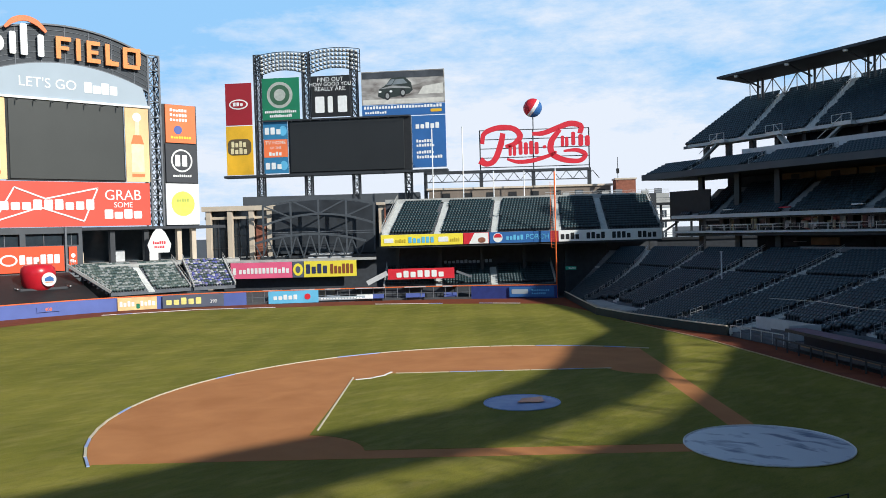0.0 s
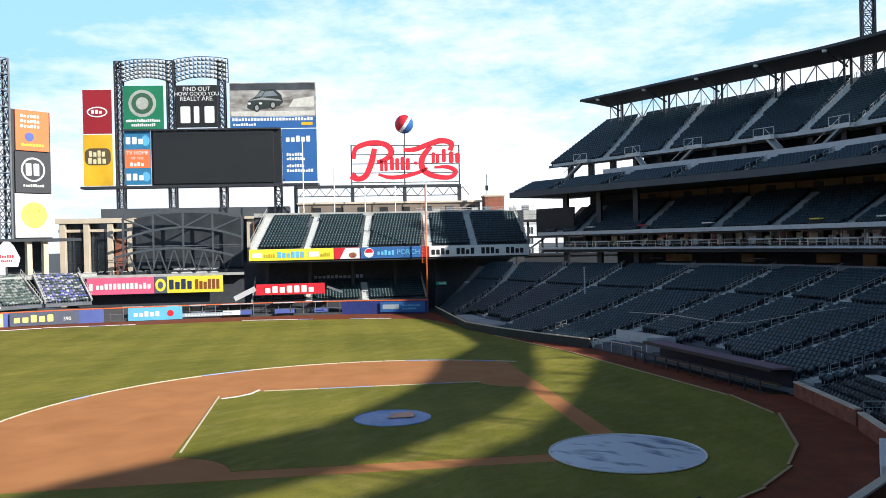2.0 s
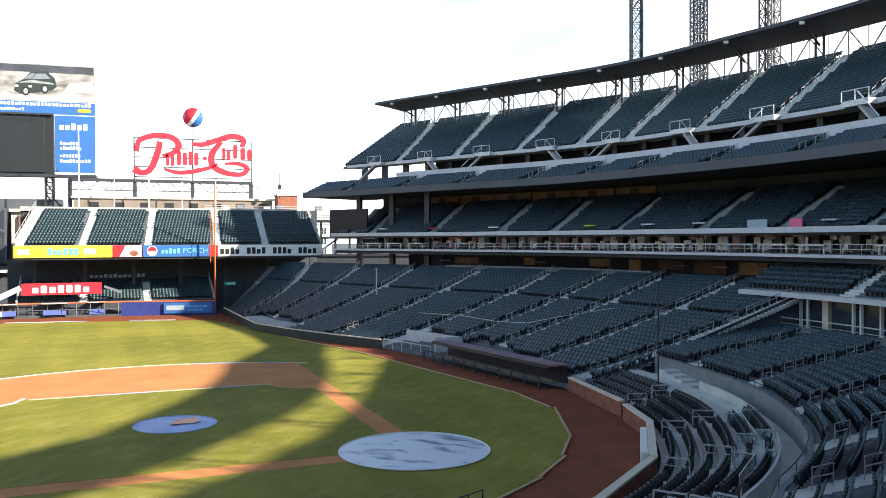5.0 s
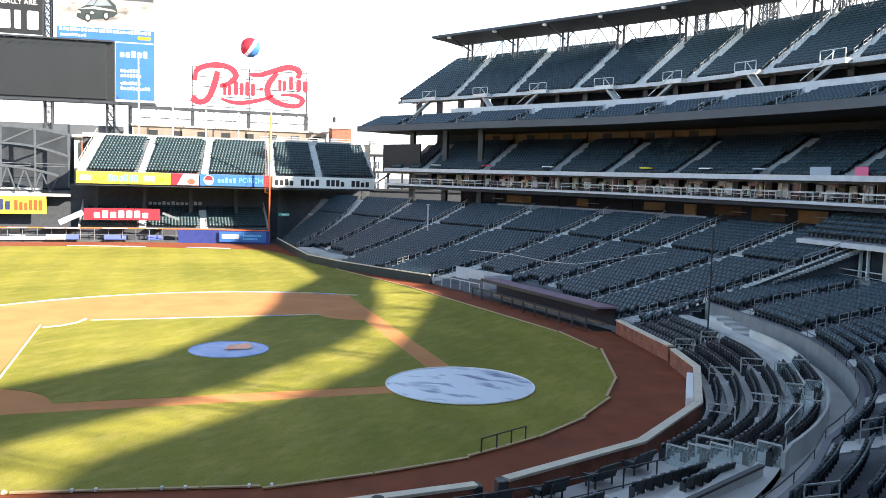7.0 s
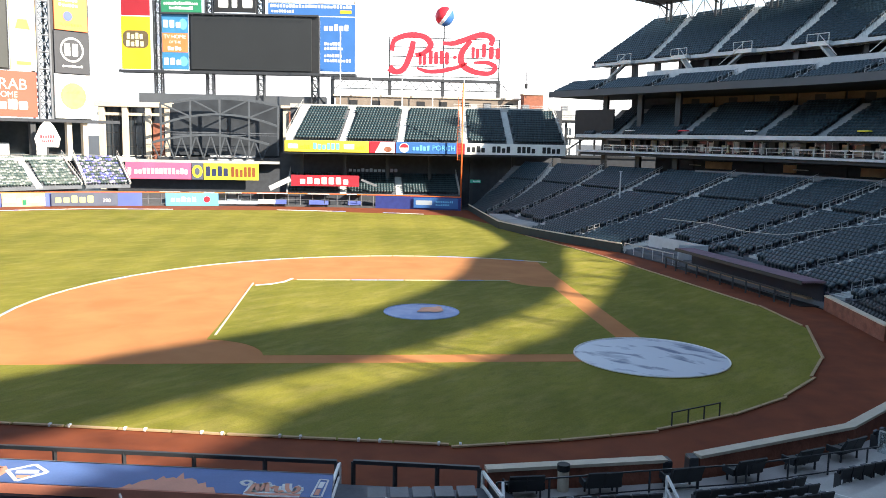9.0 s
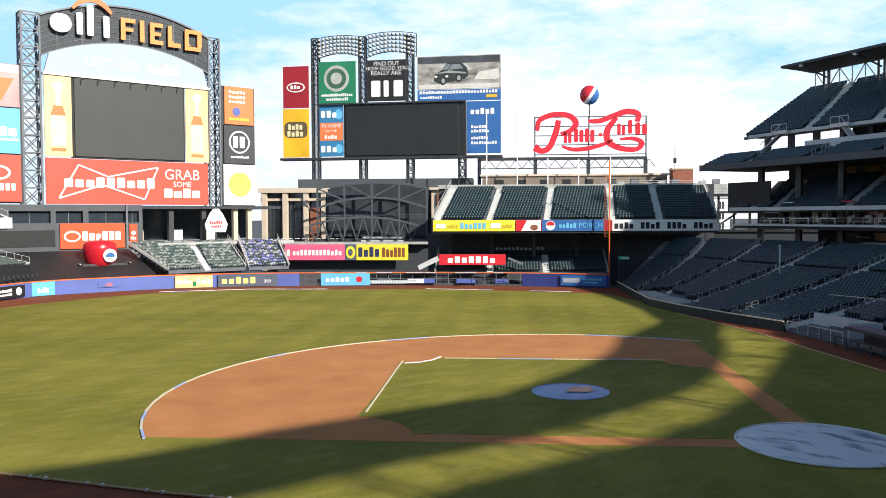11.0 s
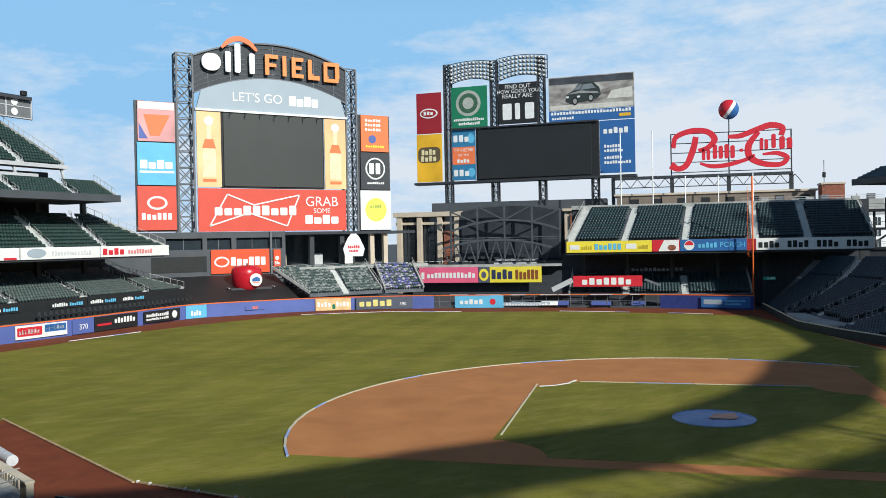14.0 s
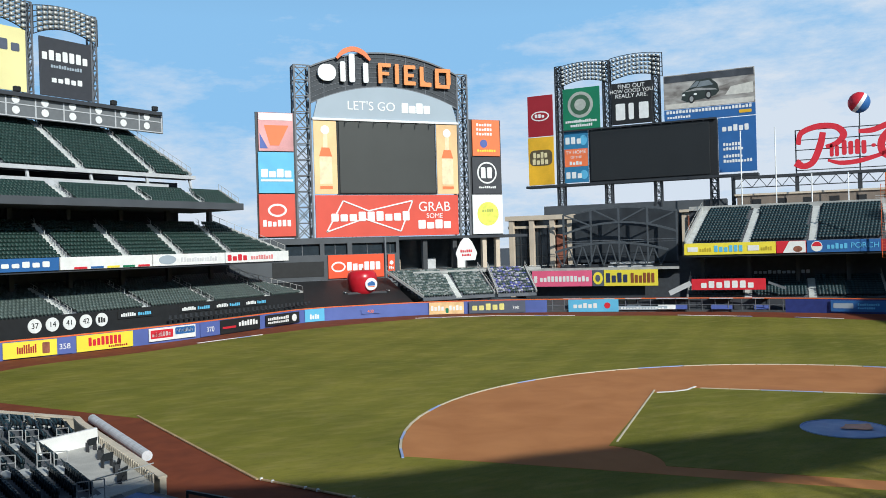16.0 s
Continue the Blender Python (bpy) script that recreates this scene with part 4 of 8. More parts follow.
def fence_board(x0, y0, x1, y1, z0, z1, material, label, decor=(), group="outfield wall boards"):
    """A printed board on the outfield wall between two places; decor: (kind, material, fractions)."""
    d0, d1 = sorted((fence_run(x0, y0), fence_run(x1, y1)))
    pts = [q for q in along(FENCE, d1 - d0 - 0.001, d0, d1 + 0.1)][:2]
    (ax, ay, _, _), (bx, by, _, _) = pts[0], pts[-1]
    w = math.dist((ax, ay), (bx, by))
    # the fence runs from right to left as seen from the field; local x goes to the right
    turn = math.degrees(math.atan2(ay - by, ax - bx))
    bulge = 0.14 + w * w / 8 / 60
    r0 = root("advert_board", label, "advert board", (bx, by, 0), turn, group)
    part("panel", Mesh().box(0, w, -bulge - 0.05, -bulge + 0.06, z0, z1), material, r0)
    h = z1 - z0
    for kind, mt, a in decor:
        y = -bulge - 0.075
        if kind == "bars":
            rn = random.Random(a[4])
            wb_ = w * (a[1] - a[0]) / a[4]
            for i in range(a[4]):
                m = Mesh()
                bars_row(m, w * a[0] + i * wb_, w * a[0] + (i + 1) * wb_, z0 + h * a[2], z0 + h * a[3], 1, y, rn)
                part("type_bar", m, mt, r0)
        elif kind == "block":
            part("print_block", Mesh().plate(rounded(w * a[0], w * a[1], z0 + h * a[2], z0 + h * a[3], 0.15), y, y + 0.03), mt, r0)
        elif kind == "disc":
            part("print_disc", Mesh().plate(disc(w * a[0], z0 + h * a[1], a[2]), y - 0.012, y + 0.03), mt, r0)
        elif kind == "text":
            lettering(a[0], a[1], w * a[2], y, z0 + h * a[3], mt, r0, "number")
    return r0


fence_board(-54.7, 96.6, -48.8, 98.55, 0.15, 2.2, YELLOW, "yellow printed board on the outfield wall", [("bars", MAROON, (0.25, 0.62, 0.25, 0.8, 9)), ("block", BRICK, (0.72, 0.86, 0.15, 0.85))])
fence_board(-48.6, 98.65, -46.7, 99.45, 0.1, 2.22, WALL_BLUE, "blue padded panel with a distance number", [("text", WHITE, ("358", 1.0, 0.5, 0.45))])
fence_board(-46.5, 99.55, -39.0, 103.2, 0.1, 2.25, YELLOW, "yellow printed board with red lettering bars", [("bars", SIGN_RED, (0.2, 0.8, 0.3, 0.85, 8)), ("bars", MAROON, (0.55, 0.9, 0.1, 0.25, 9))])
fence_board(-37.1, 104.2, -30.0, 108.4, 0.35, 2.2, WHITE, "white board with a red bow-shaped mark", [("block", SIGN_RED, (0.03, 0.5, 0.2, 0.85)), ("bars", WHITE, (0.06, 0.46, 0.35, 0.7, 7)), ("block", BLUE, (0.55, 0.98, 0.35, 0.9)), ("bars", WHITE, (0.58, 0.95, 0.5, 0.8, 7))])
fence_board(-29.2, 109.0, -26.0, 111.3, 0.1, 2.2, WALL_BLUE, "blue padded panel with a distance number", [("text", WHITE, ("370", 1.1, 0.5, 0.45))])
fence_board(-25.8, 111.5, -18.9, 116.7, 0.1, 2.25, BLACK, "black board with a red tick and white lettering bars", [("block", SIGN_RED, (0.05, 0.38, 0.35, 0.5)), ("bars", WHITE, (0.45, 0.95, 0.4, 0.8, 7))])
fence_board(-17.5, 117.7, -10.9, 122.6, 0.25, 2.1, BLACK, "black board with white lettering bars and a globe mark", [("bars", WHITE, (0.06, 0.68, 0.5, 0.8, 12)), ("bars", WHITE, (0.06, 0.68, 0.2, 0.42, 12)), ("disc", WHITE, (0.84, 0.5, 0.62))])
fence_board(-9.4, 123.4, -5.7, 124.5, 0.05, 2.28, SKY_BLUE, "pale blue printed board on the outfield wall", [("bars", WHITE, (0.25, 0.75, 0.2, 0.6, 4))])
fence_board(1.6, 124.4, 4.9, 124.3, 0.8, 1.6, WALL_BLUE, "blue padding with an orange distance number", [("text", ORANGE, ("408", 0.8, 0.5, 0.5))])
fence_board(14.2, 123.0, 20.4, 120.4, 0.05, 2.28, surf("orange_white_print", (0.80, 0.52, 0.26), 0.5, var=0.3, scale=0.5), "orange and white striped board with blue lettering bars", [("bars", WHITE, (0.05, 0.45, 0.3, 0.72, 4)), ("bars", WHITE, (0.58, 0.97, 0.3, 0.72, 4)), ("block", GREEN_AD, (0.47, 0.56, 0.1, 0.5))])
fence_board(21.0, 120.1, 30.1, 115.0, 0.05, 2.28, surf("slate_print", (0.10, 0.115, 0.16), 0.5, var=0.1), "slate blue board with large yellow lettering bars", [("bars", surf("pale_yellow", (0.80, 0.72, 0.25), 0.5), (0.06, 0.66, 0.25, 0.8, 5)), ("text", WHITE, ("390", 0.85, 0.83, 0.4))])
fence_board(36.5, 110.1, 43.5, 104.3, 0.05, 2.3, SKY_BLUE, "bright blue printed board on the bullpen fence", [("bars", WHITE, (0.1, 0.6, 0.3, 0.7, 5)), ("disc", SIGN_RED, (0.78, 0.5, 0.55))])
fence_board(43.7, 104.1, 50.0, 98.6, 0.35, 1.0, PALE, "low white printed board on the bullpen fence", [("bars", WHITE, (0.05, 0.95, 0.3, 0.7, 14))])
fence_board(66.8, 78.1, 70.9, 71.5, 0.3, 2.1, BLUE, "blue board with white lettering bars by the foul pole", [("block", PALE, (0.05, 0.42, 0.3, 0.75)), ("bars", SKY_BLUE, (0.5, 0.9, 0.55, 0.75, 10)), ("bars", SKY_BLUE, (0.5, 0.82, 0.25, 0.42, 8))])

# foul pole
fp = root("foul_pole", "tall orange steel foul pole with a mesh wing", "foul pole", (71.4, 71.2, 0))
part("pole", Mesh().bar((0, 0, 0), (0, 0, 22.4), 0.27, sides=10), RAIL_ORANGE, fp, smooth=True)
wing = Mesh()
for k in range(24):
    wing.bar((0, 0, 9 + k * 0.5), (-0.75, 0.4, 9 + k * 0.5), 0.02)
wing.bar((-0.75, 0.4, 9), (-0.75, 0.4, 20.6), 0.05)
part("mesh_wing", wing, RAIL_ORANGE, fp)


# ---------------------------------------------------------------- straight stands of the outfield
def straight_tier(parent_name, label, at, turn, x0, x1, cut, y0, z0, depth, rise, rows, aisles, rails=True, aisle_w=1.2, seat_mat=SEAT, group="", fan=False):
    """A tier in its own axes: rows from y0 back; cut: metres by which each end shrinks per metre of depth."""
    st = root(parent_name, label, "grandstand", at, turn, group, kind="structure")
    tread, stp, rl, place = Mesh(), Mesh(), Mesh(), []
    dy, dz = depth / rows, rise / rows

    def lean(q, j):
        f = (q - x0) / (x1 - x0)
        return q + (cut[0] * (1 - f) + cut[1] * f) * j * dy if fan else q

    for j in range(rows):
        y, z = y0 + j * dy, z0 + j * dz
        a, b = x0 + cut[0] * j * dy, x1 + cut[1] * j * dy
        tread.box(a, b, y, y + dy, z - 0.6, z)
        x = a + 0.35
        while x < b - 0.3:
            if not any(abs(x - lean(q, j)) < aisle_w / 2 + 0.25 for q in aisles):
                place.append((x, y + 0.3, z))
            x += 0.54
        for q_ in aisles:
            q = lean(q_, j)
            if a < q < b:
                stp.box(q - aisle_w / 2, q + aisle_w / 2, y - 0.02, y + dy * 0.5, z - 0.3, z + 0.02)
                stp.box(q - aisle_w / 2, q + aisle_w / 2, y + dy * 0.5, y + dy, z - 0.3, z + dz * 0.5)
                if rails and j % 3 != 2:
                    for h in (0.5, 0.95):
                        rl.bar((q, y, z + h), (q, y + dy * 0.9, z + h + dz * 0.8), 0.045)
                    rl.bar((q, y, z), (q, y, z + 0.95), 0.06)
    part("tread", tread, TREAD, st, "grey stepped concrete")
    if stp.v:
        part("aisle_stair", stp, PALE_STEP, st, "pale concrete aisle steps")
    if rl.v:
        part("handrail", rl, RAIL, st)
    edge = Mesh()
    for s_, xx in ((0, x0), (1, x1)):
        edge.bar((xx, y0, z0 + 0.25), (xx + cut[s_] * depth, y0 + depth, z0 + rise + 0.25), 0.3, 0.5)
        for k in range(rows + 1):
            f = k / rows
            px, py, pz = xx + cut[s_] * depth * f, y0 + depth * f, z0 + rise * f + 0.4
            edge.bar((px, py, pz), (px, py, pz + 1.0), 0.05)
        edge.bar((xx, y0, z0 + 1.4), (xx + cut[s_] * depth, y0 + depth, z0 + rise + 1.4), 0.06)
    part("end_wall", edge, CONCRETE, st, "pale sloping end wall with a handrail")
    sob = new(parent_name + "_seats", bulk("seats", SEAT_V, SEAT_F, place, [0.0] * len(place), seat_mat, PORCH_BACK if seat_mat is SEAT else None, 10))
    sob.matrix_basis = pose(*at, 0, 0, turn)
    tagged(sob, "rows of folded dark green stadium seats", "stadium seats", kind="stuff")
    return st


def board(name, label, category, at, turn, group="", kind=""):
    return root(name, label, category, at, turn, group, kind)


def panel(parent, name, x0, x1, z0, z1, material, y=0.0, thick=0.25, label=""):
    return part(name, Mesh().box(x0, x1, y, y + thick, z0, z1, 0.03), material, parent, label)


def bars(parent, x0, x1, z0, z1, n, material, y=-0.05, seed=None, fill=0.72):
    """A line of type: large characters as single bars, small ones joined."""
    rn = random.Random(seed if seed is not None else n)
    if z1 - z0 >= 1.0:
        w = (x1 - x0) / n
        for i in range(n):
            m = Mesh()
            bars_row(m, x0 + i * w, x0 + (i + 1) * w, z0, z1, 1, y, rn, fill)
            part("type_bar", m, material, parent)
        return None
    m = Mesh()
    bars_row(m, x0, x1, z0, z1, n, y, rn, fill)
    return tagged(part("type_line", m, material, parent), kind="stuff")


def shape(parent, pts, material, y=-0.06, deep=0.05, name="print_shape"):
    return part(name, Mesh().plate(pts, y, y + deep), material, parent)


# left-field stand
LF = (-39, 110, 0)
# lighter seat copies: the sun on the left-field tiers is put into their colour
SEAT_SUNLIT = surf("sunlit_green_seat", (0.022, 0.048, 0.042), 0.45, var=0.2, island=0.15)
LF_AISLES = [33.5 - 10.2 * i - 8 for i in range(9)]
straight_tier("left_lower_tier", "lower left-field tier of dark green seats", LF, 33, -62, 37.5, (0, -0.75), 0.3, 4.7, 11, 3.9, 12, [29.0, 16.2, 3.5, -9.0, -21.5, -34.0, -46.5], seat_mat=surf("sunlit_grey_green_seat", (0.07, 0.095, 0.09), 0.45, var=0.2, island=0.15))
straight_tier("left_middle_tier", "middle left-field tier of dark green seats over printed fascia boards", LF, 33, -62, 33.2, (0, -1.1), 0.4, 12.4, 8.4, 5.6, 10, [20.2 - 9.9 * i for i in range(8)], seat_mat=SEAT_SUNLIT)
straight_tier("left_upper_front_tier", "short upper left-field tier of dark green seats", LF, 33, -62, 22.4, (0, 0), 0.4, 20.6, 4.8, 2.6, 6, [15.0, 4.8, -8.5, -20.0, -31.5, -43.0], seat_mat=SEAT_SUNLIT)
straight_tier("left_upper_tier", "steep upper left-field tier of dark green seats", LF, 33, -62, 18.2, (0, -0.25), 7.2, 25.9, 14, 9.2, 16, [10.7 - 12.8 * i for i in range(6)], seat_mat=SEAT_SUNLIT)
lf = board("left_stand_frame", "dark decks and walls carrying the left-field tiers", "grandstand", LF, 33, kind="structure")
part("upper_slab", Mesh().box(-62, 22.8, 0.0, 13, 19.9, 20.35), SOFFIT, lf)
part("upper_fascia", Mesh().box(-62, 22.9, -0.3, 0.0, 19.9, 21.0), CHARCOAL, lf)
part("walkway_slab", Mesh().box(-62, 18.4, 6.3, 9, 25.3, 25.9), FASCIA, lf)
part("parapet", Mesh().box(-62, 12.0, 5.3, 5.6, 22.9, 24.1), FASCIA, lf)
part("middle_slab", Mesh().box(-62, 32.6, 0.0, 9, 10.7, 11.2), SOFFIT, lf)
part("rear_wall", Mesh().box(-62, 20, 13, 13.5, -0.2, 25.2), SOFFIT, lf)
part("rear_wall", Mesh().box(-62, 14, 21.2, 21.7, -0.2, 34.6), CHARCOAL, lf)
part("concourse_wall", Mesh().box(-62, 30, 11.4, 11.9, 4.0, 10.7), SOFFIT, lf)
part("lower_front_wall", Mesh().box(-62, 37.4, 0.0, 0.25, -0.2, 4.9), BLACK, lf)
for x in range(-58, 30, 9):
    part("column", Mesh().box(x, x + 0.7, 8.6, 9.3, 0, 20), STEEL, lf)
for x in (17.6, 9.0, -1, -11):
    part("bracket", Mesh().bar((x, 5.5, 20.3), (x, 7.0, 25.4), 0.35), FASCIA, lf)
# printed fascia boards of the middle tier
LF_FASCIA = [(-30, -11, BLUE, 9), (-10.8, 4.1, WHITE, 0), (4.3, 18.4, WHITE, 6), (18.6, 33.4, WHITE, 7)]
for x0, x1, mt, k in LF_FASCIA:
    b = board("fascia_board", "white printed fascia board on the left-field deck" if mt is WHITE else "blue printed fascia board on the left-field deck", "advert board", LF, 33, "left deck fascia boards")
    panel(b, "panel", x0, x1, 11.0, 12.75, mt, -0.3, 0.28)
    if k == 7:
        bars(b, x0 + 0.4, x0 + 5, 11.35, 12.4, 4, SIGN_RED, -0.35)
        bars(b, x0 + 5.6, x0 + 11, 11.45, 12.2, 9, surf("pale_red", (0.7, 0.25, 0.25), 0.5), -0.35)
    elif k == 6:
        shape(b, disc(x0 + 2.6, 11.9, 1.6, 0.7), PALE, -0.35)
        bars(b, x0 + 5.2, x0 + 12.5, 11.5, 12.2, 14, surf("pale_grey_print", (0.6, 0.6, 0.62), 0.5), -0.35)
    elif k == 9:
        bars(b, x1 - 8, x1 - 1, 11.5, 12.3, 5, WHITE, -0.35)
        bars(b, x1 - 17, x1 - 9, 11.4, 12.4, 7, PALE, -0.35)
    else:
        for i in range(5):
            shape(b, [(x0 + 2 + i * 2.6, 11.05), (x0 + 4 + i * 2.6, 11.05), (x0 + 4 + i * 2.6, 11.35), (x0 + 2 + i * 2.6, 11.35)], (SIGN_RED, BLUE, YELLOW, GREEN_AD)[i % 4], -0.35)
# number discs and strip boards on the lower front wall
for i, txt in enumerate(("37", "14", "41", "42", "")):
    b = board("number_disc", "round white number plaque on the dark left-field wall", "plaque", LF, 33, "number plaques")
    cx = -14.6 + i * 2.5
    part("plate", Mesh().plate(disc(cx, 3.7, 0.95), -0.12, -0.002), WHITE, b)
    if txt:
        lettering(txt, 1.05, cx, -0.14, 3.7, BLACK, b, "number")
    else:
        bars(b, cx - 0.6, cx + 0.6, 3.3, 4.1, 3, BLACK, -0.15)
for x0, x1 in ((-2.0, 4.2), (9.0, 15.5), (16.0, 22.0), (22.5, 28.0)):
    b = board("strip_board", "black strip board with white lettering bars", "advert board", LF, 33, "left wall strip boards")
    panel(b, "panel", x0, x1, 3.5, 4.6, BLACK, -0.14, 0.12)
    bars(b, x0 + 0.5, x0 + (x1 - x0) * 0.5, 3.8, 4.35, 7, WHITE, -0.19)
    bars(b, x0 + (x1 - x0) * 0.55, x1 - 0.4, 3.8, 4.3, 6, SKY_BLUE, -0.19)
# standing rail and stools on the terrace behind the fence
for i in range(32):
    x = 6 + i * 1.0
    st = board("bar_stool", "dark stool on the terrace behind the left-field wall", "stool", (LF[0] + (x) * 0.8387 + 1.9 * 0.5446, LF[1] + x * 0.5446 - 1.9 * 0.8387, 0), 33, "terrace stools")
    part("seat", Mesh().box(-0.22, 0.22, -0.22, 0.22, 2.75, 2.85, 0.03), STEEL, st)
    part("backrest", Mesh().box(-0.22, 0.22, 0.2, 0.27, 2.85, 3.4, 0.02), STEEL, st)
    part("leg", Mesh().bar((0, 0, 2.0), (0, 0, 2.75), 0.09), STEEL, st)
part("terrace_floor", Mesh().box(-8, 36, -3.2, 0.0, -0.2, 2.0), CONCRETE_DARK, lf)

# light board on the left canopy edge and the light bank behind
lb = board("canopy_sign_board", "grey framed board of white crests along the left canopy", "sign board", LF, 33, kind="structure")
part("canopy", Mesh().box(-62, 19.8, 16.2, 22, 37.4, 38.0), CANOPY, lb)
panel(lb, "panel", -62, 20.4, 34.25, 38.1, surf("grey_board", (0.16, 0.17, 0.18), 0.6, var=0.1), 16.9, 0.3)
fr_ = Mesh()
for z in (34.35, 36.2, 37.6):
    fr_.box(-62, 20.2, 16.82, 16.9, z, z + 0.16)
for i in range(18):
    x = 20.1 - i * 4.7
    fr_.box(x - 0.1, x + 0.1, 16.8, 16.9, 34.35, 37.7)
part("grid_frame", fr_, FASCIA, lb)
for i in range(12):
    x = 16.9 - i * 4.7
    for z in (35.35, 36.95):
        shape(lb, disc(x, z, 0.62, 0.62, 14), WHITE, 16.76, 0.06, "crest")
for x in (18.5, 10.2, -6.5):
    part("floodlight", Mesh().box(x - 0.5, x + 0.5, 16.2, 16.9, 38.1, 38.9, 0.1), BLACK, lb)

lamp_v, lamp_f = boxes((-0.34, 0.34, -0.25, 0.2, -0.26, 0.26), (-0.1, 0.1, 0.2, 0.5, -0.4, 0.1))


def light_bank(parent, x0, x1, y, z_low, z_top, sag, rows):
    """An arched bank of floodlights between two towers."""
    place = []
    n = round((x1 - x0) / 0.95)
    fr0 = Mesh()
    for k in range(rows + 1):
        f = k / rows
        pts = []
        for i in range(n + 1):
            s_ = i / n
            z = z_low + (z_top - z_low) * f + sag * (1 - f * 0.55) * (1 - (2 * s_ - 1) ** 2)
            pts.append((x0 + (x1 - x0) * s_, y, z))
            if k < rows and 0 < i < n:
                place.append((pts[-1][0], y - 0.3, z + 0.35))
        fr0.path(pts, 0.14)
    fr0.bar((x0, y, z_top), (x0, y, z_low), 0.2)
    fr0.bar((x1, y, z_top), (x1, y, z_low), 0.2)
    part("arched_rail", fr0, STEEL, parent)
    lamp_me = bpy.data.meshes.get("floodlight_head") or bulk("floodlight_head", lamp_v, lamp_f, [(0, 0, 0)], [0.0], LAMP)
    for q in place:
        ob = new("floodlight", lamp_me)
        ob.parent, ob.location = parent, q


LAMP = surf("floodlight_housing", (0.45, 0.45, 0.43), 0.35, metal=0.4, var=0.2, island=0.5)
lt = board("left_light_tower", "dark lattice light tower with an arched bank of floodlights", "light tower", LF, 33)
for x in (11.0, -0.6, -12.4):
    tw = Mesh()
    truss(tw, x - 1.0, 22, 37, 54, 1.0, 1.2, 2.6, 0.22)
    part("lattice_mast", tw, STEEL_GREY, lt)
light_bank(lt, -12.4, -1.2, 22, 49.0, 53.6, 1.6, 5)
light_bank(lt, -0.4, 11.2, 22, 49.0, 53.6, 1.6, 5)
b = board("left_dark_billboard", "dark grey billboard with white lettering bars below the lights", "billboard", LF, 33)
panel(b, "panel", 0.6, 9.9, 39.3, 48.9, surf("dark_grey_print", (0.05, 0.052, 0.06), 0.5, var=0.1), 22)
bars(b, 1.0, 9.5, 45.2, 46.9, 7, WHITE, 21.95)
bars(b, 2.5, 8.2, 44.0, 44.6, 12, PALE, 21.95)
bars(b, 2.6, 8.4, 41.6, 42.6, 5, WHITE, 21.95)
b = board("left_yellow_billboard", "pale yellow billboard below the lights", "billboard", LF, 33)
panel(b, "panel", -11.8, -1.6, 39.3, 49.4, surf("pale_yellow_print", (0.82, 0.74, 0.36), 0.5, var=0.12, scale=0.15), 22)
bars(b, -8.0, -2.2, 45.6, 47.4, 3, surf("slate_print", (0.1, 0.115, 0.16)), 21.95)

# ---------------------------------------------------------------- right-field porch
RF = (73, 73, 0)   # local x runs to the right along the porch, y away from the field
PX0, PX1 = -31.1, 19.4
straight_tier("porch_tier", "right-field porch tier of green seats over printed fascia boards", RF, -45, PX0 + 0.1, PX1, (0.2, 0), 0.3, 12.0, 11.5, 6.2, 14, [-30.3, -20.9, -10.6, 0.9, 9.3], rails=False, fan=True)
pr = board("porch_frame", "dark structure under the right-field porch", "grandstand", RF, -45, kind="structure")
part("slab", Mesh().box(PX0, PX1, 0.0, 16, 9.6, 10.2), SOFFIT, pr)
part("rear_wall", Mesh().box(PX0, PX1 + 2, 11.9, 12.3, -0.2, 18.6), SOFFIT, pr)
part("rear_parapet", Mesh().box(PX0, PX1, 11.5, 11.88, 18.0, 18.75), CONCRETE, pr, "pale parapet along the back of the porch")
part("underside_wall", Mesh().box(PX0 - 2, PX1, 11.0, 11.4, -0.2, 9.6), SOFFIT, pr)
for x in range(-29, 20, 8):
    part("column", Mesh().box(x, x + 0.6, 8.0, 8.6, -0.2, 9.6), STEEL, pr)
PORCH_BOARDS = [(-31.1, -16.3, YELLOW), (-16.2, -11.6, SIGN_RED), (-11.5, -0.6, BLUE), (0.9, 19.4, WHITE)]
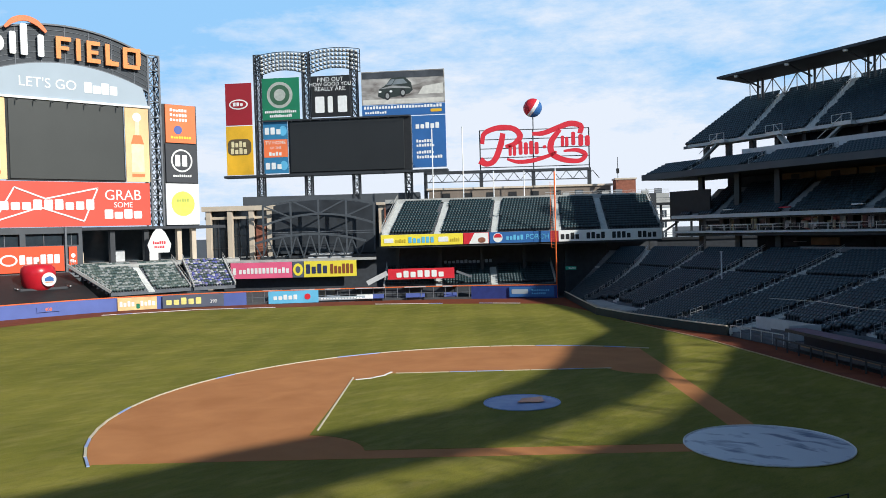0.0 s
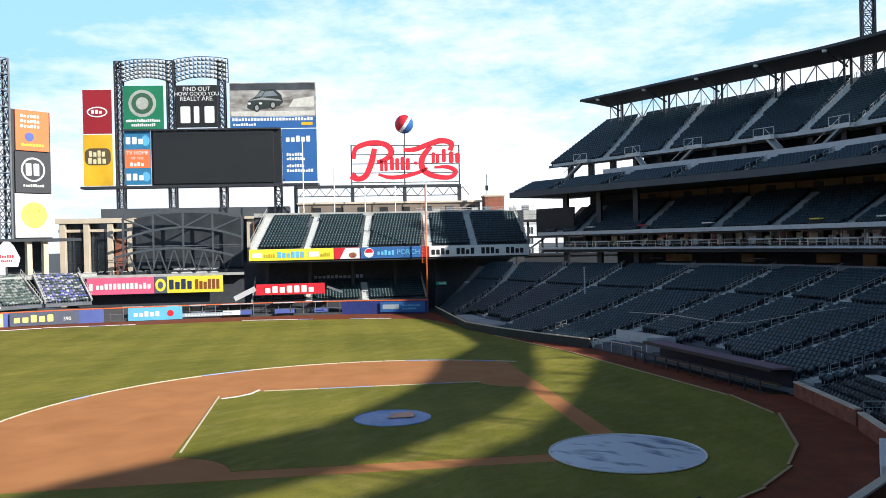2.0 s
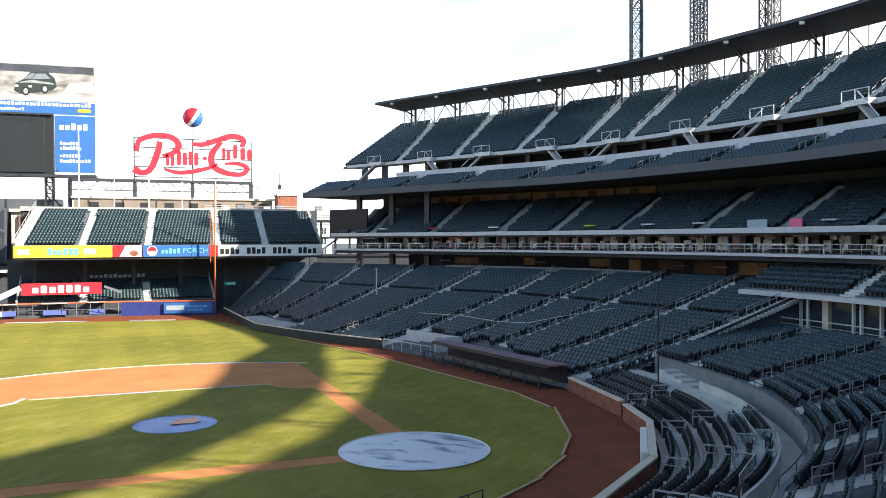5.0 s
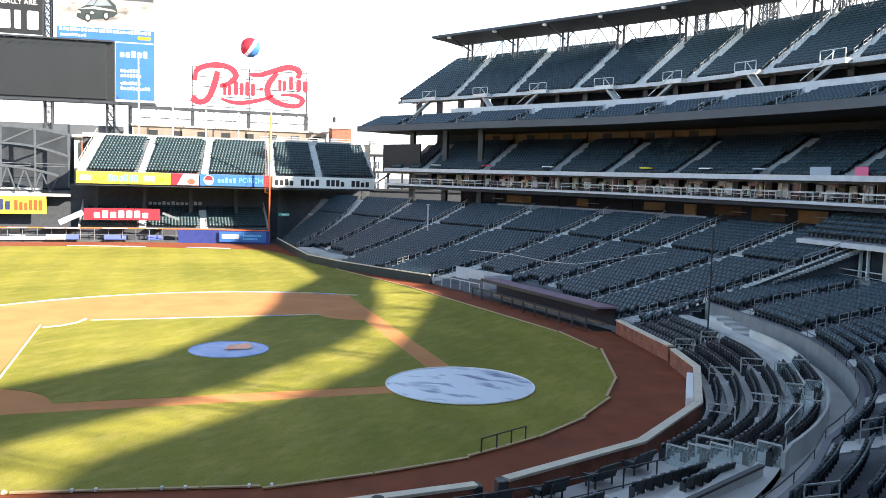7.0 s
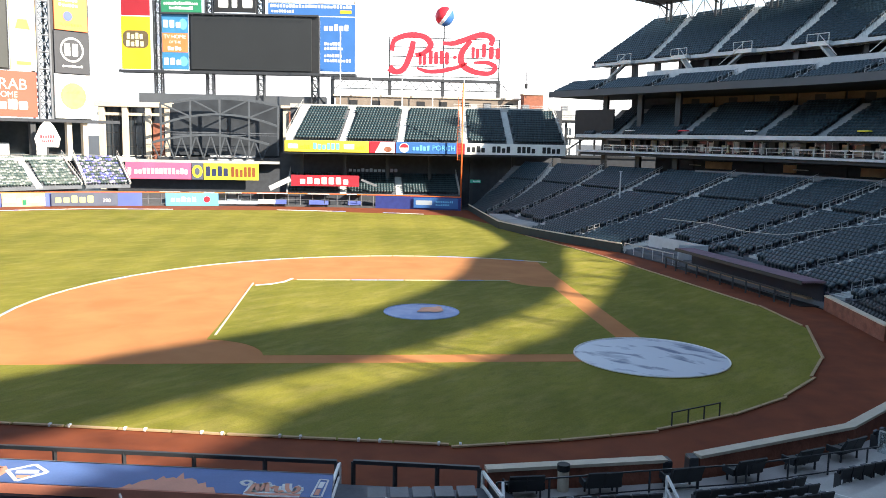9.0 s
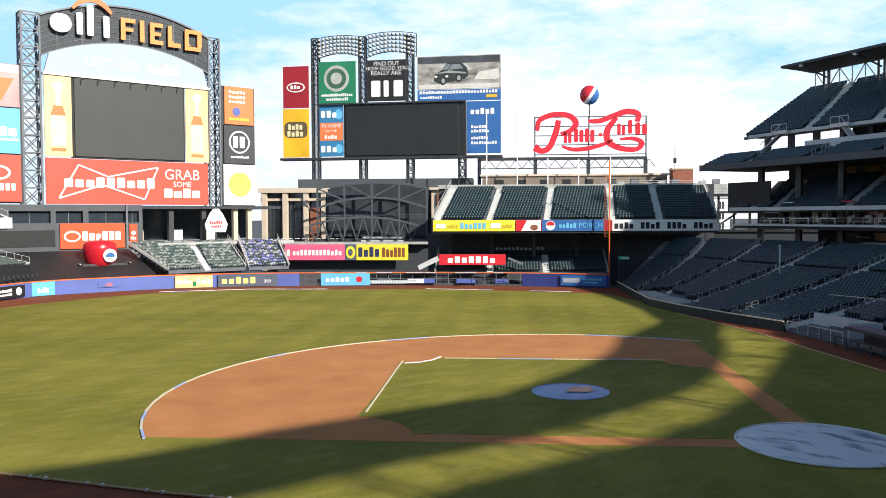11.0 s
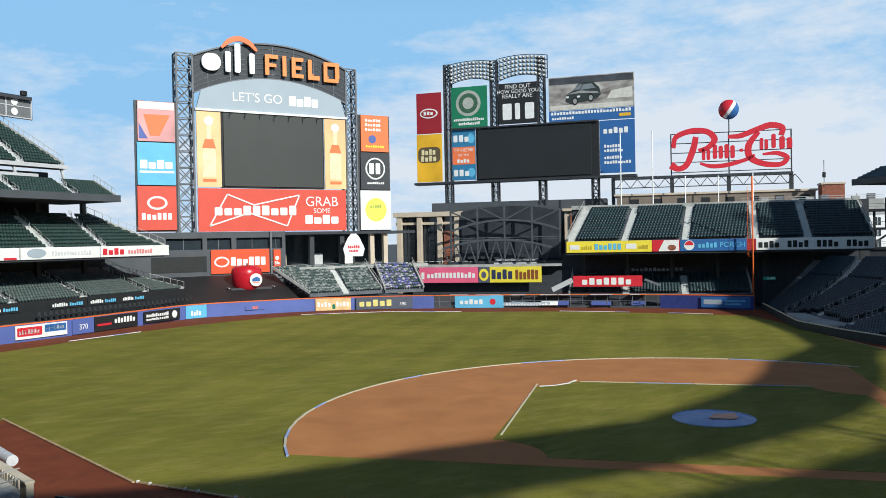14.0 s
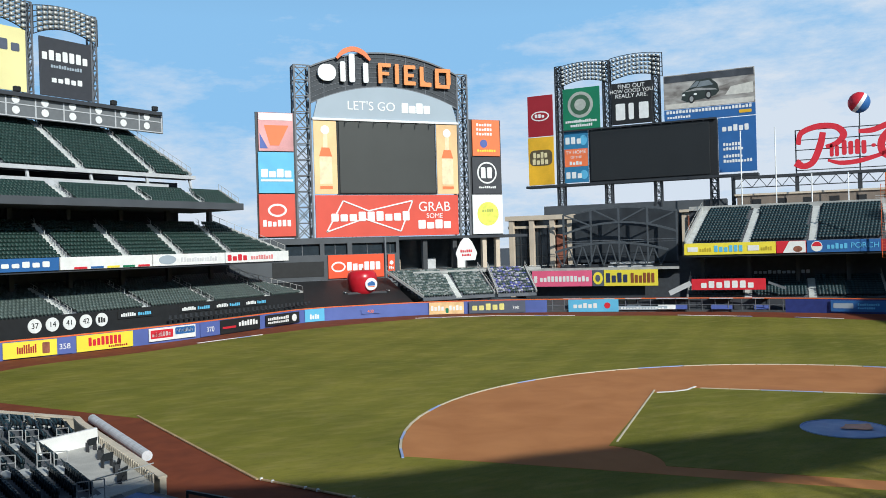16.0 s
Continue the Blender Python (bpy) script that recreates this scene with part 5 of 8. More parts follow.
for x0, x1, mt in PORCH_BOARDS:
    nm = {YELLOW: "bright yellow", SIGN_RED: "red and white", BLUE: "blue", WHITE: "white"}[mt]
    b = board("fascia_board", nm + " printed fascia board along the porch front", "advert board", RF, -45, "porch fascia boards")
    panel(b, "panel", x0, x1, 9.95, 11.95, mt, -0.32, 0.3)
    if mt is YELLOW:
        shape(b, rounded(x0 + 0.6, x0 + 2.3, 10.5, 11.3, 0.1), WHITE, -0.37)
        shape(b, rounded(x0 + 10.4, x0 + 12.2, 10.5, 11.4, 0.1), WHITE, -0.37)
        bars(b, x0 + 2.6, x0 + 4.6, 10.5, 11.2, 5, surf("ochre_print", (0.55, 0.42, 0.04), 0.5), -0.37)
        bars(b, x0 + 5.0, x0 + 9.8, 10.4, 11.5, 6, SKY_BLUE, -0.37)
        bars(b, x0 + 12.5, x0 + 14.3, 10.5, 11.2, 5, surf("ochre_print", (0.55, 0.42, 0.04), 0.5), -0.37)
    elif mt is SIGN_RED:
        shape(b, [(x0 + 1.0, 10.0), (x1 - 0.1, 10.0), (x1 - 0.1, 11.9), (x0 + 2.0, 11.9)], WHITE, -0.37)
        shape(b, disc(x0 + 3.3, 10.6, 0.7, 0.5), BRICK, -0.4)
    elif mt is BLUE:
        shape(b, disc(x0 + 1.5, 10.95, 0.85), WHITE, -0.37)
        shape(b, [p for p in disc(x0 + 1.5, 10.98, 0.72) if p[1] > 10.95], SIGN_RED, -0.41)
        bars(b, x0 + 3.0, x0 + 6.2, 10.5, 11.4, 5, SKY_BLUE, -0.37)
        lettering("PORCH", 1.25, x0 + 8.6, -0.36, 10.95, SKY_BLUE, b)
    else:
        for i in range(4):
            bars(b, x0 + 0.4 + i * 4.6, x0 + 3.9 + i * 4.6, 10.35, 11.5, 4, BLACK, -0.37, seed=i)
part("fascia_post", Mesh().box(-0.6, 0.9, -0.3, 0.0, 9.95, 11.9), MAROON, pr)
# seats in the shade below the porch
straight_tier("porch_lower_tier", "shaded right-field seats below the porch", RF, -45, -31, 0.5, (0, 0), 3.0, 2.4, 7.5, 3.0, 9, [-10.6, -20.9], rails=False)
part("lower_front_wall", Mesh().box(-40, 1, 2.6, 2.9, -0.2, 2.3), SOFFIT, pr)
b = board("red_arch_board", "red board with large white lettering bars over the bullpens", "advert board", RF, -45)
panel(b, "panel", -30.2, -18.0, 3.75, 5.7, SIGN_RED, 2.0)
bars(b, -28.6, -19.6, 4.1, 5.35, 7, WHITE, 1.94)
part("awning", Mesh().bar((-30.3, 2.1, 5.0), (-34.0, 2.1, 3.2), 0.2, 0.9), FASCIA, b)
part("awning", Mesh().bar((-17.6, 2.1, 5.0), (-14.8, 2.1, 3.9), 0.2, 0.4), STEEL_GREY, b)

# bullpen clutter
RF_T = pose(73, 73, 0, 0, 0, -45)
for i, (x, w, mt) in enumerate(((-36, 3.0, WHITE), (-41.5, 2.4, PALE), (-48, 4.2, FASCIA), (-53, 3.0, STEEL_GREY), (-33, 2.0, WALL_BLUE), (-27, 3.5, WALL_BLUE), (-20, 2.5, WALL_BLUE))):
    c = RF_T @ Vector((x, 1.2, 0))
    bn = board("bullpen_bench", "low covered bench in the bullpen behind the railing", "bench", tuple(c), -45, "bullpen benches")
    part("seat", Mesh().box(0, w, 0, 0.6, 0.45, 0.55, 0.02), mt, bn)
    part("backrest", Mesh().box(0, w, 0.5, 0.6, 0.55, 1.2, 0.02), mt, bn)
    for q in (0.1, w - 0.2):
        part("leg", Mesh().box(q, q + 0.1, 0.1, 0.5, -0.25, 0.45), STEEL, bn)
    part("roof", Mesh().box(-0.2, w + 0.2, -0.2, 1.2, 2.3, 2.42), FASCIA, bn)
    for q in (-0.1, w):
        part("post", Mesh().box(q, q + 0.1, 0.9, 1.0, -0.25, 2.3), STEEL, bn)

# flag poles behind the porch
for x, h in ((-25.9, 34.8), (-19.2, 35.0), (-12.5, 25.1), (-5.8, 24.9), (1.1, 25.4)):
    c = pose(100, 95, 0, 0, 0, -45) @ Vector((x, 0, 0))
    p_ = board("flag_pole", "slim white flag pole behind the porch", "flag pole", (c.x, c.y, 0), 0, "porch flag poles")
    part("pole", Mesh().bar((0, 0, 0), (0, 0, h), 0.24, sides=8), WHITE, p_, smooth=True)
    part("finial", Mesh().box(-0.12, 0.12, -0.12, 0.12, h, h + 0.25, 0.05), WHITE, p_)

# buildings behind the porch roof
rb = board("roof_house", "low brown plant building on the roof behind the porch", "building", (100, 95, 0), -45)
part("wall", Mesh().box(-27, 14, 4, 14, 0, 21.6), surf("brown_render", (0.20, 0.16, 0.13), 0.8, var=0.25, scale=0.4), rb)
part("roof", Mesh().box(-27.5, 14.5, 3.6, 14.4, 21.6, 22.0), BUFF, rb)
for x in range(-24, 12, 5):
    part("vent", Mesh().box(x, x + 1.8, 3.9, 4.0, 19.2, 20.8), BLACK, rb)
bh = board("brick_penthouse", "small red brick rooftop penthouse", "building", (100, 95, 0), -45)
part("wall", Mesh().box(14.5, 18.8, 0, 4, 12, 22.6), BRICK, bh)
part("cornice", Mesh().box(14.3, 19.0, -0.2, 4.2, 22.6, 22.95), BUFF, bh)
part("aerial", Mesh().bar((14.9, 0, 22), (14.9, 0, 27.6), 0.12), STEEL, bh)
part("aerial_head", Mesh().box(14.6, 15.2, -0.3, 0.3, 24.0, 25.1, 0.1), BLACK, bh)
rt = board("roof_terrace", "pale roof terrace with rails behind the porch", "building", (100, 95, 0), -45)
part("deck", Mesh().box(-30, 30, -8, 3.5, 17.0, 18.2), CONCRETE, rt)
part("parapet", Mesh().box(-2, 24, -8.3, -8, 17.0, 19.1), CONCRETE, rt)
part("railing", Mesh().path([(-2, -8.1, 19.9), (24, -8.1, 19.9)], 0.08).path([(-2, -8.1, 19.5), (24, -8.1, 19.5)], 0.06), RAIL, rt)
for i in range(9):
    part("roof_box", Mesh().box(-1 + i * 2.8, 0.4 + i * 2.8, -7, -6, 18.2, 19.4 + 0.4 * (i % 3)), (FASCIA, CONCRETE, STEEL_GREY)[i % 3], rt)

# ---------------------------------------------------------------- script sign with its ball
ps = board("rooftop_script_sign", "red rooftop script sign on a dark frame, striped ball above", "sign", (105, 100, 0), -45)
fr_ = Mesh()
for x in (-15.1, 9.9, -2.9):
    fr_.bar((x, 0.5, 21.4), (x, 0.5, 35.2), 0.26)
for z in (26.6, 28.8, 30.9, 33.0, 35.1):
    fr_.bar((-15.1, 0.5, z), (9.9, 0.5, z), 0.18)
part("frame", fr_, STEEL, ps)
gant = Mesh()
gant.box(-28.2, 10.1, -0.3, 1.5, 25.4, 26.0)
for i in range(13):
    x = -27 + i * 3.0
    gant.bar((x, 0, 23.5), (x + 1.5, 0, 25.4), 0.14)
    gant.bar((x + 1.5, 0, 25.4), (x + 3.0, 0, 23.5), 0.14)
gant.bar((-28, 0, 23.5), (10, 0, 23.5), 0.2)
for x in (-27.8, -15.0, -3.0, 9.8):
    gant.box(x - 0.4, x + 0.4, 0, 0.8, 17, 25.4)
part("gantry", gant, STEEL, ps)


def ribbon(pts, widths, y0=-0.3, y1=0.1, n=10):
    """A flat flowing stroke through pts in x, z with changing width."""
    p = [Vector((a, b)) for a, b in pts]
    p = [p[0] * 2 - p[1]] + p + [p[-1] * 2 - p[-2]]
    mid, wd = [], []
    for i in range(1, len(p) - 2):
        for k in range(n):
            t = k / n
            a, b, c, d = p[i - 1], p[i], p[i + 1], p[i + 2]
            mid.append(0.5 * ((2 * b) + (c - a) * t + (2 * a - 5 * b + 4 * c - d) * t * t + (3 * b - a - 3 * c + d) * t ** 3))
            wd.append(widths[i - 1] + (widths[i] - widths[i - 1]) * t)
    mid.append(p[-2])
    wd.append(widths[-1])
    m = Mesh()
    vs = []
    for i, q in enumerate(mid):
        e = (mid[min(i + 1, len(mid) - 1)] - mid[max(i - 1, 0)]).normalized()
        nn = Vector((-e.y, e.x)) * wd[i] / 2
        for y in (y0, y1):
            vs += [(q.x + nn.x, y, q.y + nn.y), (q.x - nn.x, y, q.y - nn.y)]
    k = len(mid)
    fs = []
    for i in range(k - 1):
        a, b = 4 * i, 4 * i + 4
        fs += [(a, a + 1, b + 1, b), (a + 2, b + 2, b + 3, a + 3), (a, b, b + 2, a + 2), (a + 1, a + 3, b + 3, b + 1)]
    fs += [(0, 2, 3, 1), (4 * k - 4, 4 * k - 3, 4 * k - 1, 4 * k - 2)]
    return m.add(vs, fs)


part("swirl", ribbon([(-15.2, 28.3), (-13.6, 27.4), (-11.8, 28.3), (-10.4, 31.6), (-9.8, 34.3)], [1.7, 1.2, 1.3, 1.4, 1.2]), SIGN_RED, ps)
part("swirl", ribbon([(-14.6, 32.0), (-14.0, 34.4), (-10.8, 35.6), (-7.4, 35.3), (-5.9, 33.6), (-7.2, 31.9), (-9.3, 31.2)], [0.9, 1.1, 1.2, 1.2, 1.4, 1.1, 0.8]), SIGN_RED, ps)
part("swirl", ribbon([(-3.1, 34.0), (-0.5, 34.1), (2.6, 35.2), (5.6, 36.1), (8.0, 35.5), (7.8, 33.8)], [0.8, 1.1, 1.2, 1.3, 1.2, 1.1]), SIGN_RED, ps)
part("swirl", ribbon([(3.2, 34.8), (1.2, 32.0), (1.4, 29.4), (4.0, 27.9), (7.6, 27.6), (8.9, 29.0), (7.0, 30.0), (4.0, 29.9)], [1.0, 1.4, 1.4, 1.2, 1.0, 1.1, 0.9, 0.5]), SIGN_RED, ps)
part("swirl", ribbon([(-9.0, 28.4), (-6.5, 27.7), (-3.2, 27.9), (0.6, 28.9), (2.4, 29.8)], [0.5, 0.9, 1.0, 0.8, 0.5]), SIGN_RED, ps)
srnd = random.Random(11)
for x0, x1, z0, z1, n in ((-8.6, -6.6, 29.1, 31.7, 2), (-6.3, -1.4, 29.3, 32.4, 4), (-0.8, 0.4, 30.6, 31.3, 1), (3.4, 5.4, 30.9, 33.4, 2), (5.8, 7.0, 31.1, 34.2, 1), (7.4, 10.4, 30.9, 33.6, 2)):
    m = Mesh()
    w = (x1 - x0) / n
    for i in range(n):
        m.plate(rounded(x0 + i * w, x0 + i * w + w * 0.74, z0, z1 - 0.3 * (i % 2), w * 0.3, 4), -0.3, 0.1)
    part("letter_block", m, SIGN_RED, ps)
mast = Mesh().bar((-2.8, 0.5, 35), (-2.8, 0.5, 38.2), 0.22)
part("mast", mast, STEEL, ps)


def ball(parent, cx, cy, cz, r):
    """A globe of three coloured shells with a wavy white band."""
    for name, mt, lo, hi in (("upper_shell", SIGN_RED, 0.12, 1.0), ("white_band", WHITE, -0.22, 0.12), ("lower_shell", BLUE, -1.0, -0.22)):
        m = Mesh()
        n, k = 32, 10
        vs = []
        for j in range(k + 1):
            for i in range(n):
                a = 2 * math.pi * i / n
                wob = 0.13 * math.sin(a + 0.6)
                l0 = lo if lo <= -1 else lo + wob
                h0 = hi if hi >= 1 else hi + wob
                s_ = l0 + (h0 - l0) * j / k
                s_ = max(-1, min(1, s_))
                q = math.sqrt(max(0, 1 - s_ * s_))
                vs.append((q * math.cos(a), q * math.sin(a), s_))
        m.v = [tuple(Vector((cx, cy, cz)) + (Matrix.Rotation(radians(-52), 3, "Y") @ Vector(v)) * r) for v in vs]
        m.f = [(j * n + i, j * n + (i + 1) % n, (j + 1) * n + (i + 1) % n, (j + 1) * n + i) for j in range(k) for i in range(n)]
        part(name, m, mt, parent, smooth=True)


ball(ps, -2.8, 0.5, 40.0, 2.15)

# ---------------------------------------------------------------- right-centre scoreboard
R2 = (75, 135, 0)
sc = board("right_scoreboard", "dark lattice scoreboard with a blank video screen and printed panels", "scoreboard", R2, -50)
lat = Mesh()
for x in (-21.6, -9.9, 1.6, 14.0):
    truss(lat, x - 0.8, 1.0, 18, 39.5 if x > 5 else 55.3, 1.5, 1.6, 2.4, 0.3)
part("lattice", lat, STEEL, sc)
part("platform", Mesh().box(-30, 23.4, -0.6, 2.6, 26.2, 26.75), STEEL, sc)
part("screen_surround", Mesh().box(-14.2, 15.0, -0.1, 1.0, 26.8, 39.5), BLACK, sc)
part("screen", Mesh().box(-13.7, 13.4, -0.35, -0.102, 27.1, 39.0, 0.05), SCREEN_DARK, sc, "blank dark video screen")
part("catwalk", Mesh().box(-21, 15, -0.8, -0.36, 39.15, 39.5), STEEL, sc)
for i in range(12):
    part("flood_bracket", Mesh().bar((-13 + i * 2.3, -0.9, 38.9), (-13 + i * 2.3, -1.7, 39.0), 0.14), STEEL, sc)
light_bank(sc, -21.4, -9.4, 1.2, 50.2, 55.2, 1.3, 5)
light_bank(sc, -9.0, 3.2, 1.2, 50.2, 55.6, 1.3, 5)


def ad(name, label, x0, x1, z0, z1, material, y=-0.25):
    b = board(name, label, "advert panel", R2, -50, "right scoreboard panels")
    panel(b, "panel", x0, x1, z0, z1, material, y)
    return b


b = ad("billboard", "maroon panel with a white oval ring", -29.2, -22.8, 38.7, 48.6, MAROON)
shape(b, disc(-26.0, 43.6, 2.3, 1.2), WHITE, -0.3)
shape(b, disc(-26.0, 43.6, 1.95, 0.9), MAROON, -0.34, 0.05)
bars(b, -27.3, -24.7, 43.2, 44.1, 3, WHITE, -0.38)
b = ad("billboard", "golden yellow panel with a dark emblem", -29.3, -22.8, 26.9, 38.5, GOLD)
shape(b, rounded(-28.9, -23.2, 31.6, 35.4, 1.2), surf("bronze_print", (0.12, 0.09, 0.05), 0.5), -0.3)
bars(b, -28.0, -24.2, 33.5, 34.9, 4, surf("pale_gold", (0.75, 0.66, 0.4), 0.5), -0.34)
bars(b, -28.2, -24.0, 31.9, 33.3, 4, surf("pale_gold", (0.75, 0.66, 0.4), 0.5), -0.34)
b = ad("billboard", "green panel with a round grey crest", -20.2, -11.2, 39.6, 49.4, GREEN_AD)
shape(b, disc(-15.9, 45.4, 3.1), surf("crest_grey", (0.42, 0.44, 0.40), 0.5), -0.3)
shape(b, disc(-15.9, 45.4, 2.4), surf("crest_green", (0.05, 0.12, 0.07), 0.5), -0.34)
shape(b, disc(-15.9, 45.4, 1.4), surf("crest_grey", (0.42, 0.44, 0.40)), -0.38)
bars(b, -19.6, -11.9, 41.2, 41.9, 16, WHITE, -0.3)
bars(b, -18.4, -13.0, 40.2, 40.9, 12, WHITE, -0.3)
b = ad("billboard", "black panel with bold white lettering bars", -8.3, 0.9, 39.8, 49.4, BLACK)
lettering("FIND OUT", 1.35, -3.7, -0.28, 48.5, WHITE, b)
lettering("HOW GOOD YOU", 1.2, -3.7, -0.28, 47.4, WHITE, b)
lettering("REALLY ARE.", 1.35, -3.7, -0.28, 46.3, WHITE, b)
for x0 in (-7.4, -4.4, -2.0):
    shape(b, rounded(x0, x0 + (1.2 if x0 == -4.4 else 2.2), 40.8, 44.6, 0.3), WHITE, -0.3)
b = ad("billboard", "large printed picture of a dark saloon car above a blue band", 3.7, 23.2, 42.1, 49.8, PHOTO)


def car_at(pts):
    """Places the printed car in its picture."""
    return [(7.6 + (x - 9.0) * 0.85, 43.45 + (z - 43.4) * 1.2) for x, z in pts]


shape(b, rounded(3.9, 23.0, 48.1, 49.6, 0.1), surf("dusk_print", (0.06, 0.065, 0.075), 0.5, var=0.5, scale=0.3), -0.28, 0.03)
shape(b, car_at([(9.0, 43.9), (9.3, 45.2), (11.0, 45.9), (12.8, 47.3), (16.4, 47.5), (18.2, 46.3), (18.6, 44.9), (17.6, 44.2), (14, 43.7), (10.5, 43.4)]), surf("car_print", (0.035, 0.045, 0.042), 0.5), -0.3)
for x_ in (9.6, 12.6):
    shape(b, car_at(disc(x_, 44.75, 0.42, 0.2)), WHITE, -0.34)
shape(b, car_at([(9.5, 45.3), (13.0, 45.9), (17.6, 45.5), (18.2, 45.2), (13.0, 45.4)]), surf("wheel_print", (0.32, 0.32, 0.32), 0.5), -0.33)
shape(b, car_at([(13.0, 46.0), (13.9, 47.0), (16.1, 47.1), (17.2, 46.2)]), surf("car_glass_print", (0.2, 0.23, 0.25), 0.5), -0.34)
shape(b, car_at([(11.2, 46.0), (12.9, 46.1), (13.7, 47.05), (12.9, 47.1)]), surf("car_glass_print", (0.2, 0.23, 0.25)), -0.34)
for x_, z_ in ((15.9, 44.4), (11.6, 43.9)):
    shape(b, car_at(disc(x_, z_, 0.8)), BLACK, -0.34)
    shape(b, car_at(disc(x_, z_, 0.5)), surf("wheel_print", (0.32, 0.32, 0.32)), -0.37)
shape(b, [(17.0, 44.2), (22.8, 44.2), (22.8, 46.6), (18.2, 46.0)], surf("pale_road_print", (0.62, 0.60, 0.55), 0.5, var=0.15), -0.275, 0.02)
shape(b, rounded(4.0, 22.9, 42.2, 43.3, 0.05), surf("road_print", (0.6, 0.57, 0.52), 0.5), -0.28, 0.03)
b = ad("billboard", "deep blue band with white lettering bars", 3.7, 23.2, 39.4, 42.0, BLUE)
bars(b, 4.2, 22.6, 41.1, 41.8, 26, WHITE, -0.3)
bars(b, 4.4, 9.6, 40.0, 40.6, 9, WHITE, -0.3)
shape(b, rounded(19.8, 22.4, 40.0, 40.7, 0.2), GOLD, -0.3)
b = ad("billboard", "blue panel with white lettering bars", 15.3, 23.2, 27.2, 39.2, BLUE)
bars(b, 16.2, 22.0, 36.2, 37.6, 5, WHITE, -0.3)
bars(b, 16.3, 20.0, 33.0, 33.7, 6, WHITE, -0.3)
bars(b, 16.3, 20.6, 32.0, 32.7, 7, WHITE, -0.3)
bars(b, 16.3, 20.4, 30.4, 31.1, 7, WHITE, -0.3)
bars(b, 16.3, 22.4, 29.3, 30.0, 10, WHITE, -0.3)
b = ad("billboard", "blue and orange panel with white lettering bars", -20.2, -14.3, 27.0, 39.2, surf("teal_blue_print", (0.04, 0.20, 0.38), 0.5, var=0.1), -0.2)
shape(b, rounded(-20.1, -14.4, 30.8, 35.0, 0.05), ORANGE, -0.24)
bars(b, -19.8, -15.6, 36.2, 37.9, 3, WHITE, -0.25)
shape(b, disc(-15.4, 37.0, 0.9, 1.2), SKY_BLUE, -0.24)
bars(b, -19.8, -15.6, 28.0, 29.6, 3, WHITE, -0.25)
shape(b, disc(-15.4, 28.8, 0.9, 1.1), SKY_BLUE, -0.24)
lettering("TV HOME", 1.15, -17.3, -0.26, 34.2, WHITE, b)
lettering("OF THE", 0.8, -17.3, -0.26, 33.0, WHITE, b)
bars(b, -18.9, -15.7, 31.2, 32.1, 4, WHITE, -0.28)

# ---------------------------------------------------------------- centre-field scoreboard
S1 = (0, 143, 0)
sb = board("centre_scoreboard", "tall lattice scoreboard with an arched crown and a blank video screen", "scoreboard", S1, 0)
lat = Mesh()
truss(lat, -5.1, 0.4, 15, 50.0, 3.1, 2.4, 3.2, 0.34)
part("lattice", lat, STEEL_GREY, sb)
lat = Mesh()
truss(lat, 30.7, 0.4, 15, 50.0, 2.4, 2.4, 3.2, 0.34)
part("lattice", lat, STEEL_GREY, sb)
part("side_frame", Mesh().box(-13.1, -5.0, 0.26, 0.7, 15.3, 40.2), STEEL, sb)
part("side_frame", Mesh().box(33.2, 41.0, 0.26, 0.7, 14.9, 40.3), STEEL, sb)


def arch_z(x, z_end, z_peak, x0, x1):
    return z_end + (z_peak - z_end) * (1 - ((2 * x - x0 - x1) / (x1 - x0)) ** 2)


xs = [-1.9 + (30.6 + 1.9) * i / 24 for i in range(25)]
part("crown", Mesh().plate([(x, arch_z(x, 42.2, 46.2, -1.9, 30.6) + 0.15) for x in xs] + [(x, arch_z(x, 49.6, 53.3, -1.9, 30.6)) for x in reversed(xs)], 0.4, 0.9),
     surf("crown_grey", (0.045, 0.052, 0.062), 0.6, var=0.15), sb, "dark slatted crown panel")
rib = Mesh()
rib.path([(x, 0.2, arch_z(x, 49.7, 53.4, -1.9, 30.6)) for x in xs], 0.3)
rib.path([(x, 0.1, arch_z(x, 42.4, 46.3, -1.9, 30.6)) for x in xs], 0.25)
for k in range(1, 7):
    rib.path([(x, 0.32, arch_z(x, 42.4, 46.3, -1.9, 30.6) + k * 1.02) for x in xs], 0.07)
for x in (1, 5.5, 10, 14.4, 18.9, 23.3, 27.8):
    rib.bar((x, 0.35, arch_z(x, 42.4, 46.3, -1.9, 30.6)), (x, 0.35, arch_z(x, 49.7, 53.4, -1.9, 30.6)), 0.12)
part("crown_rib", rib, STEEL_GREY, sb)
part("arch_panel", Mesh().plate([(-1.5, 39.4), (30.3, 39.4)] + [(x, arch_z(x, 42.4, 46.2, -1.9, 30.6)) for x in reversed(xs[1:-1])], -0.1, 0.38), PALE, sb, "pale blue arched panel")
lettering("LET'S GO", 2.6, 10.9, -0.14, 42.1, WHITE, sb)
bars(sb, 17.6, 24.2, 41.0, 43.2, 4, WHITE, -0.16, fill=0.9)
part("crossbeam", Mesh().box(-1.8, 30.5, -0.5, 0.6, 38.95, 39.38), WHITE, sb)
part("screen_surround", Mesh().box(3.3, 25.2, 0.0, 1.0, 23.9, 38.9), BLACK, sb)
part("screen", Mesh().box(3.7, 24.85, -0.25, -0.01, 24.2, 38.8, 0.05), SCREEN, sb, "blank dark video screen")
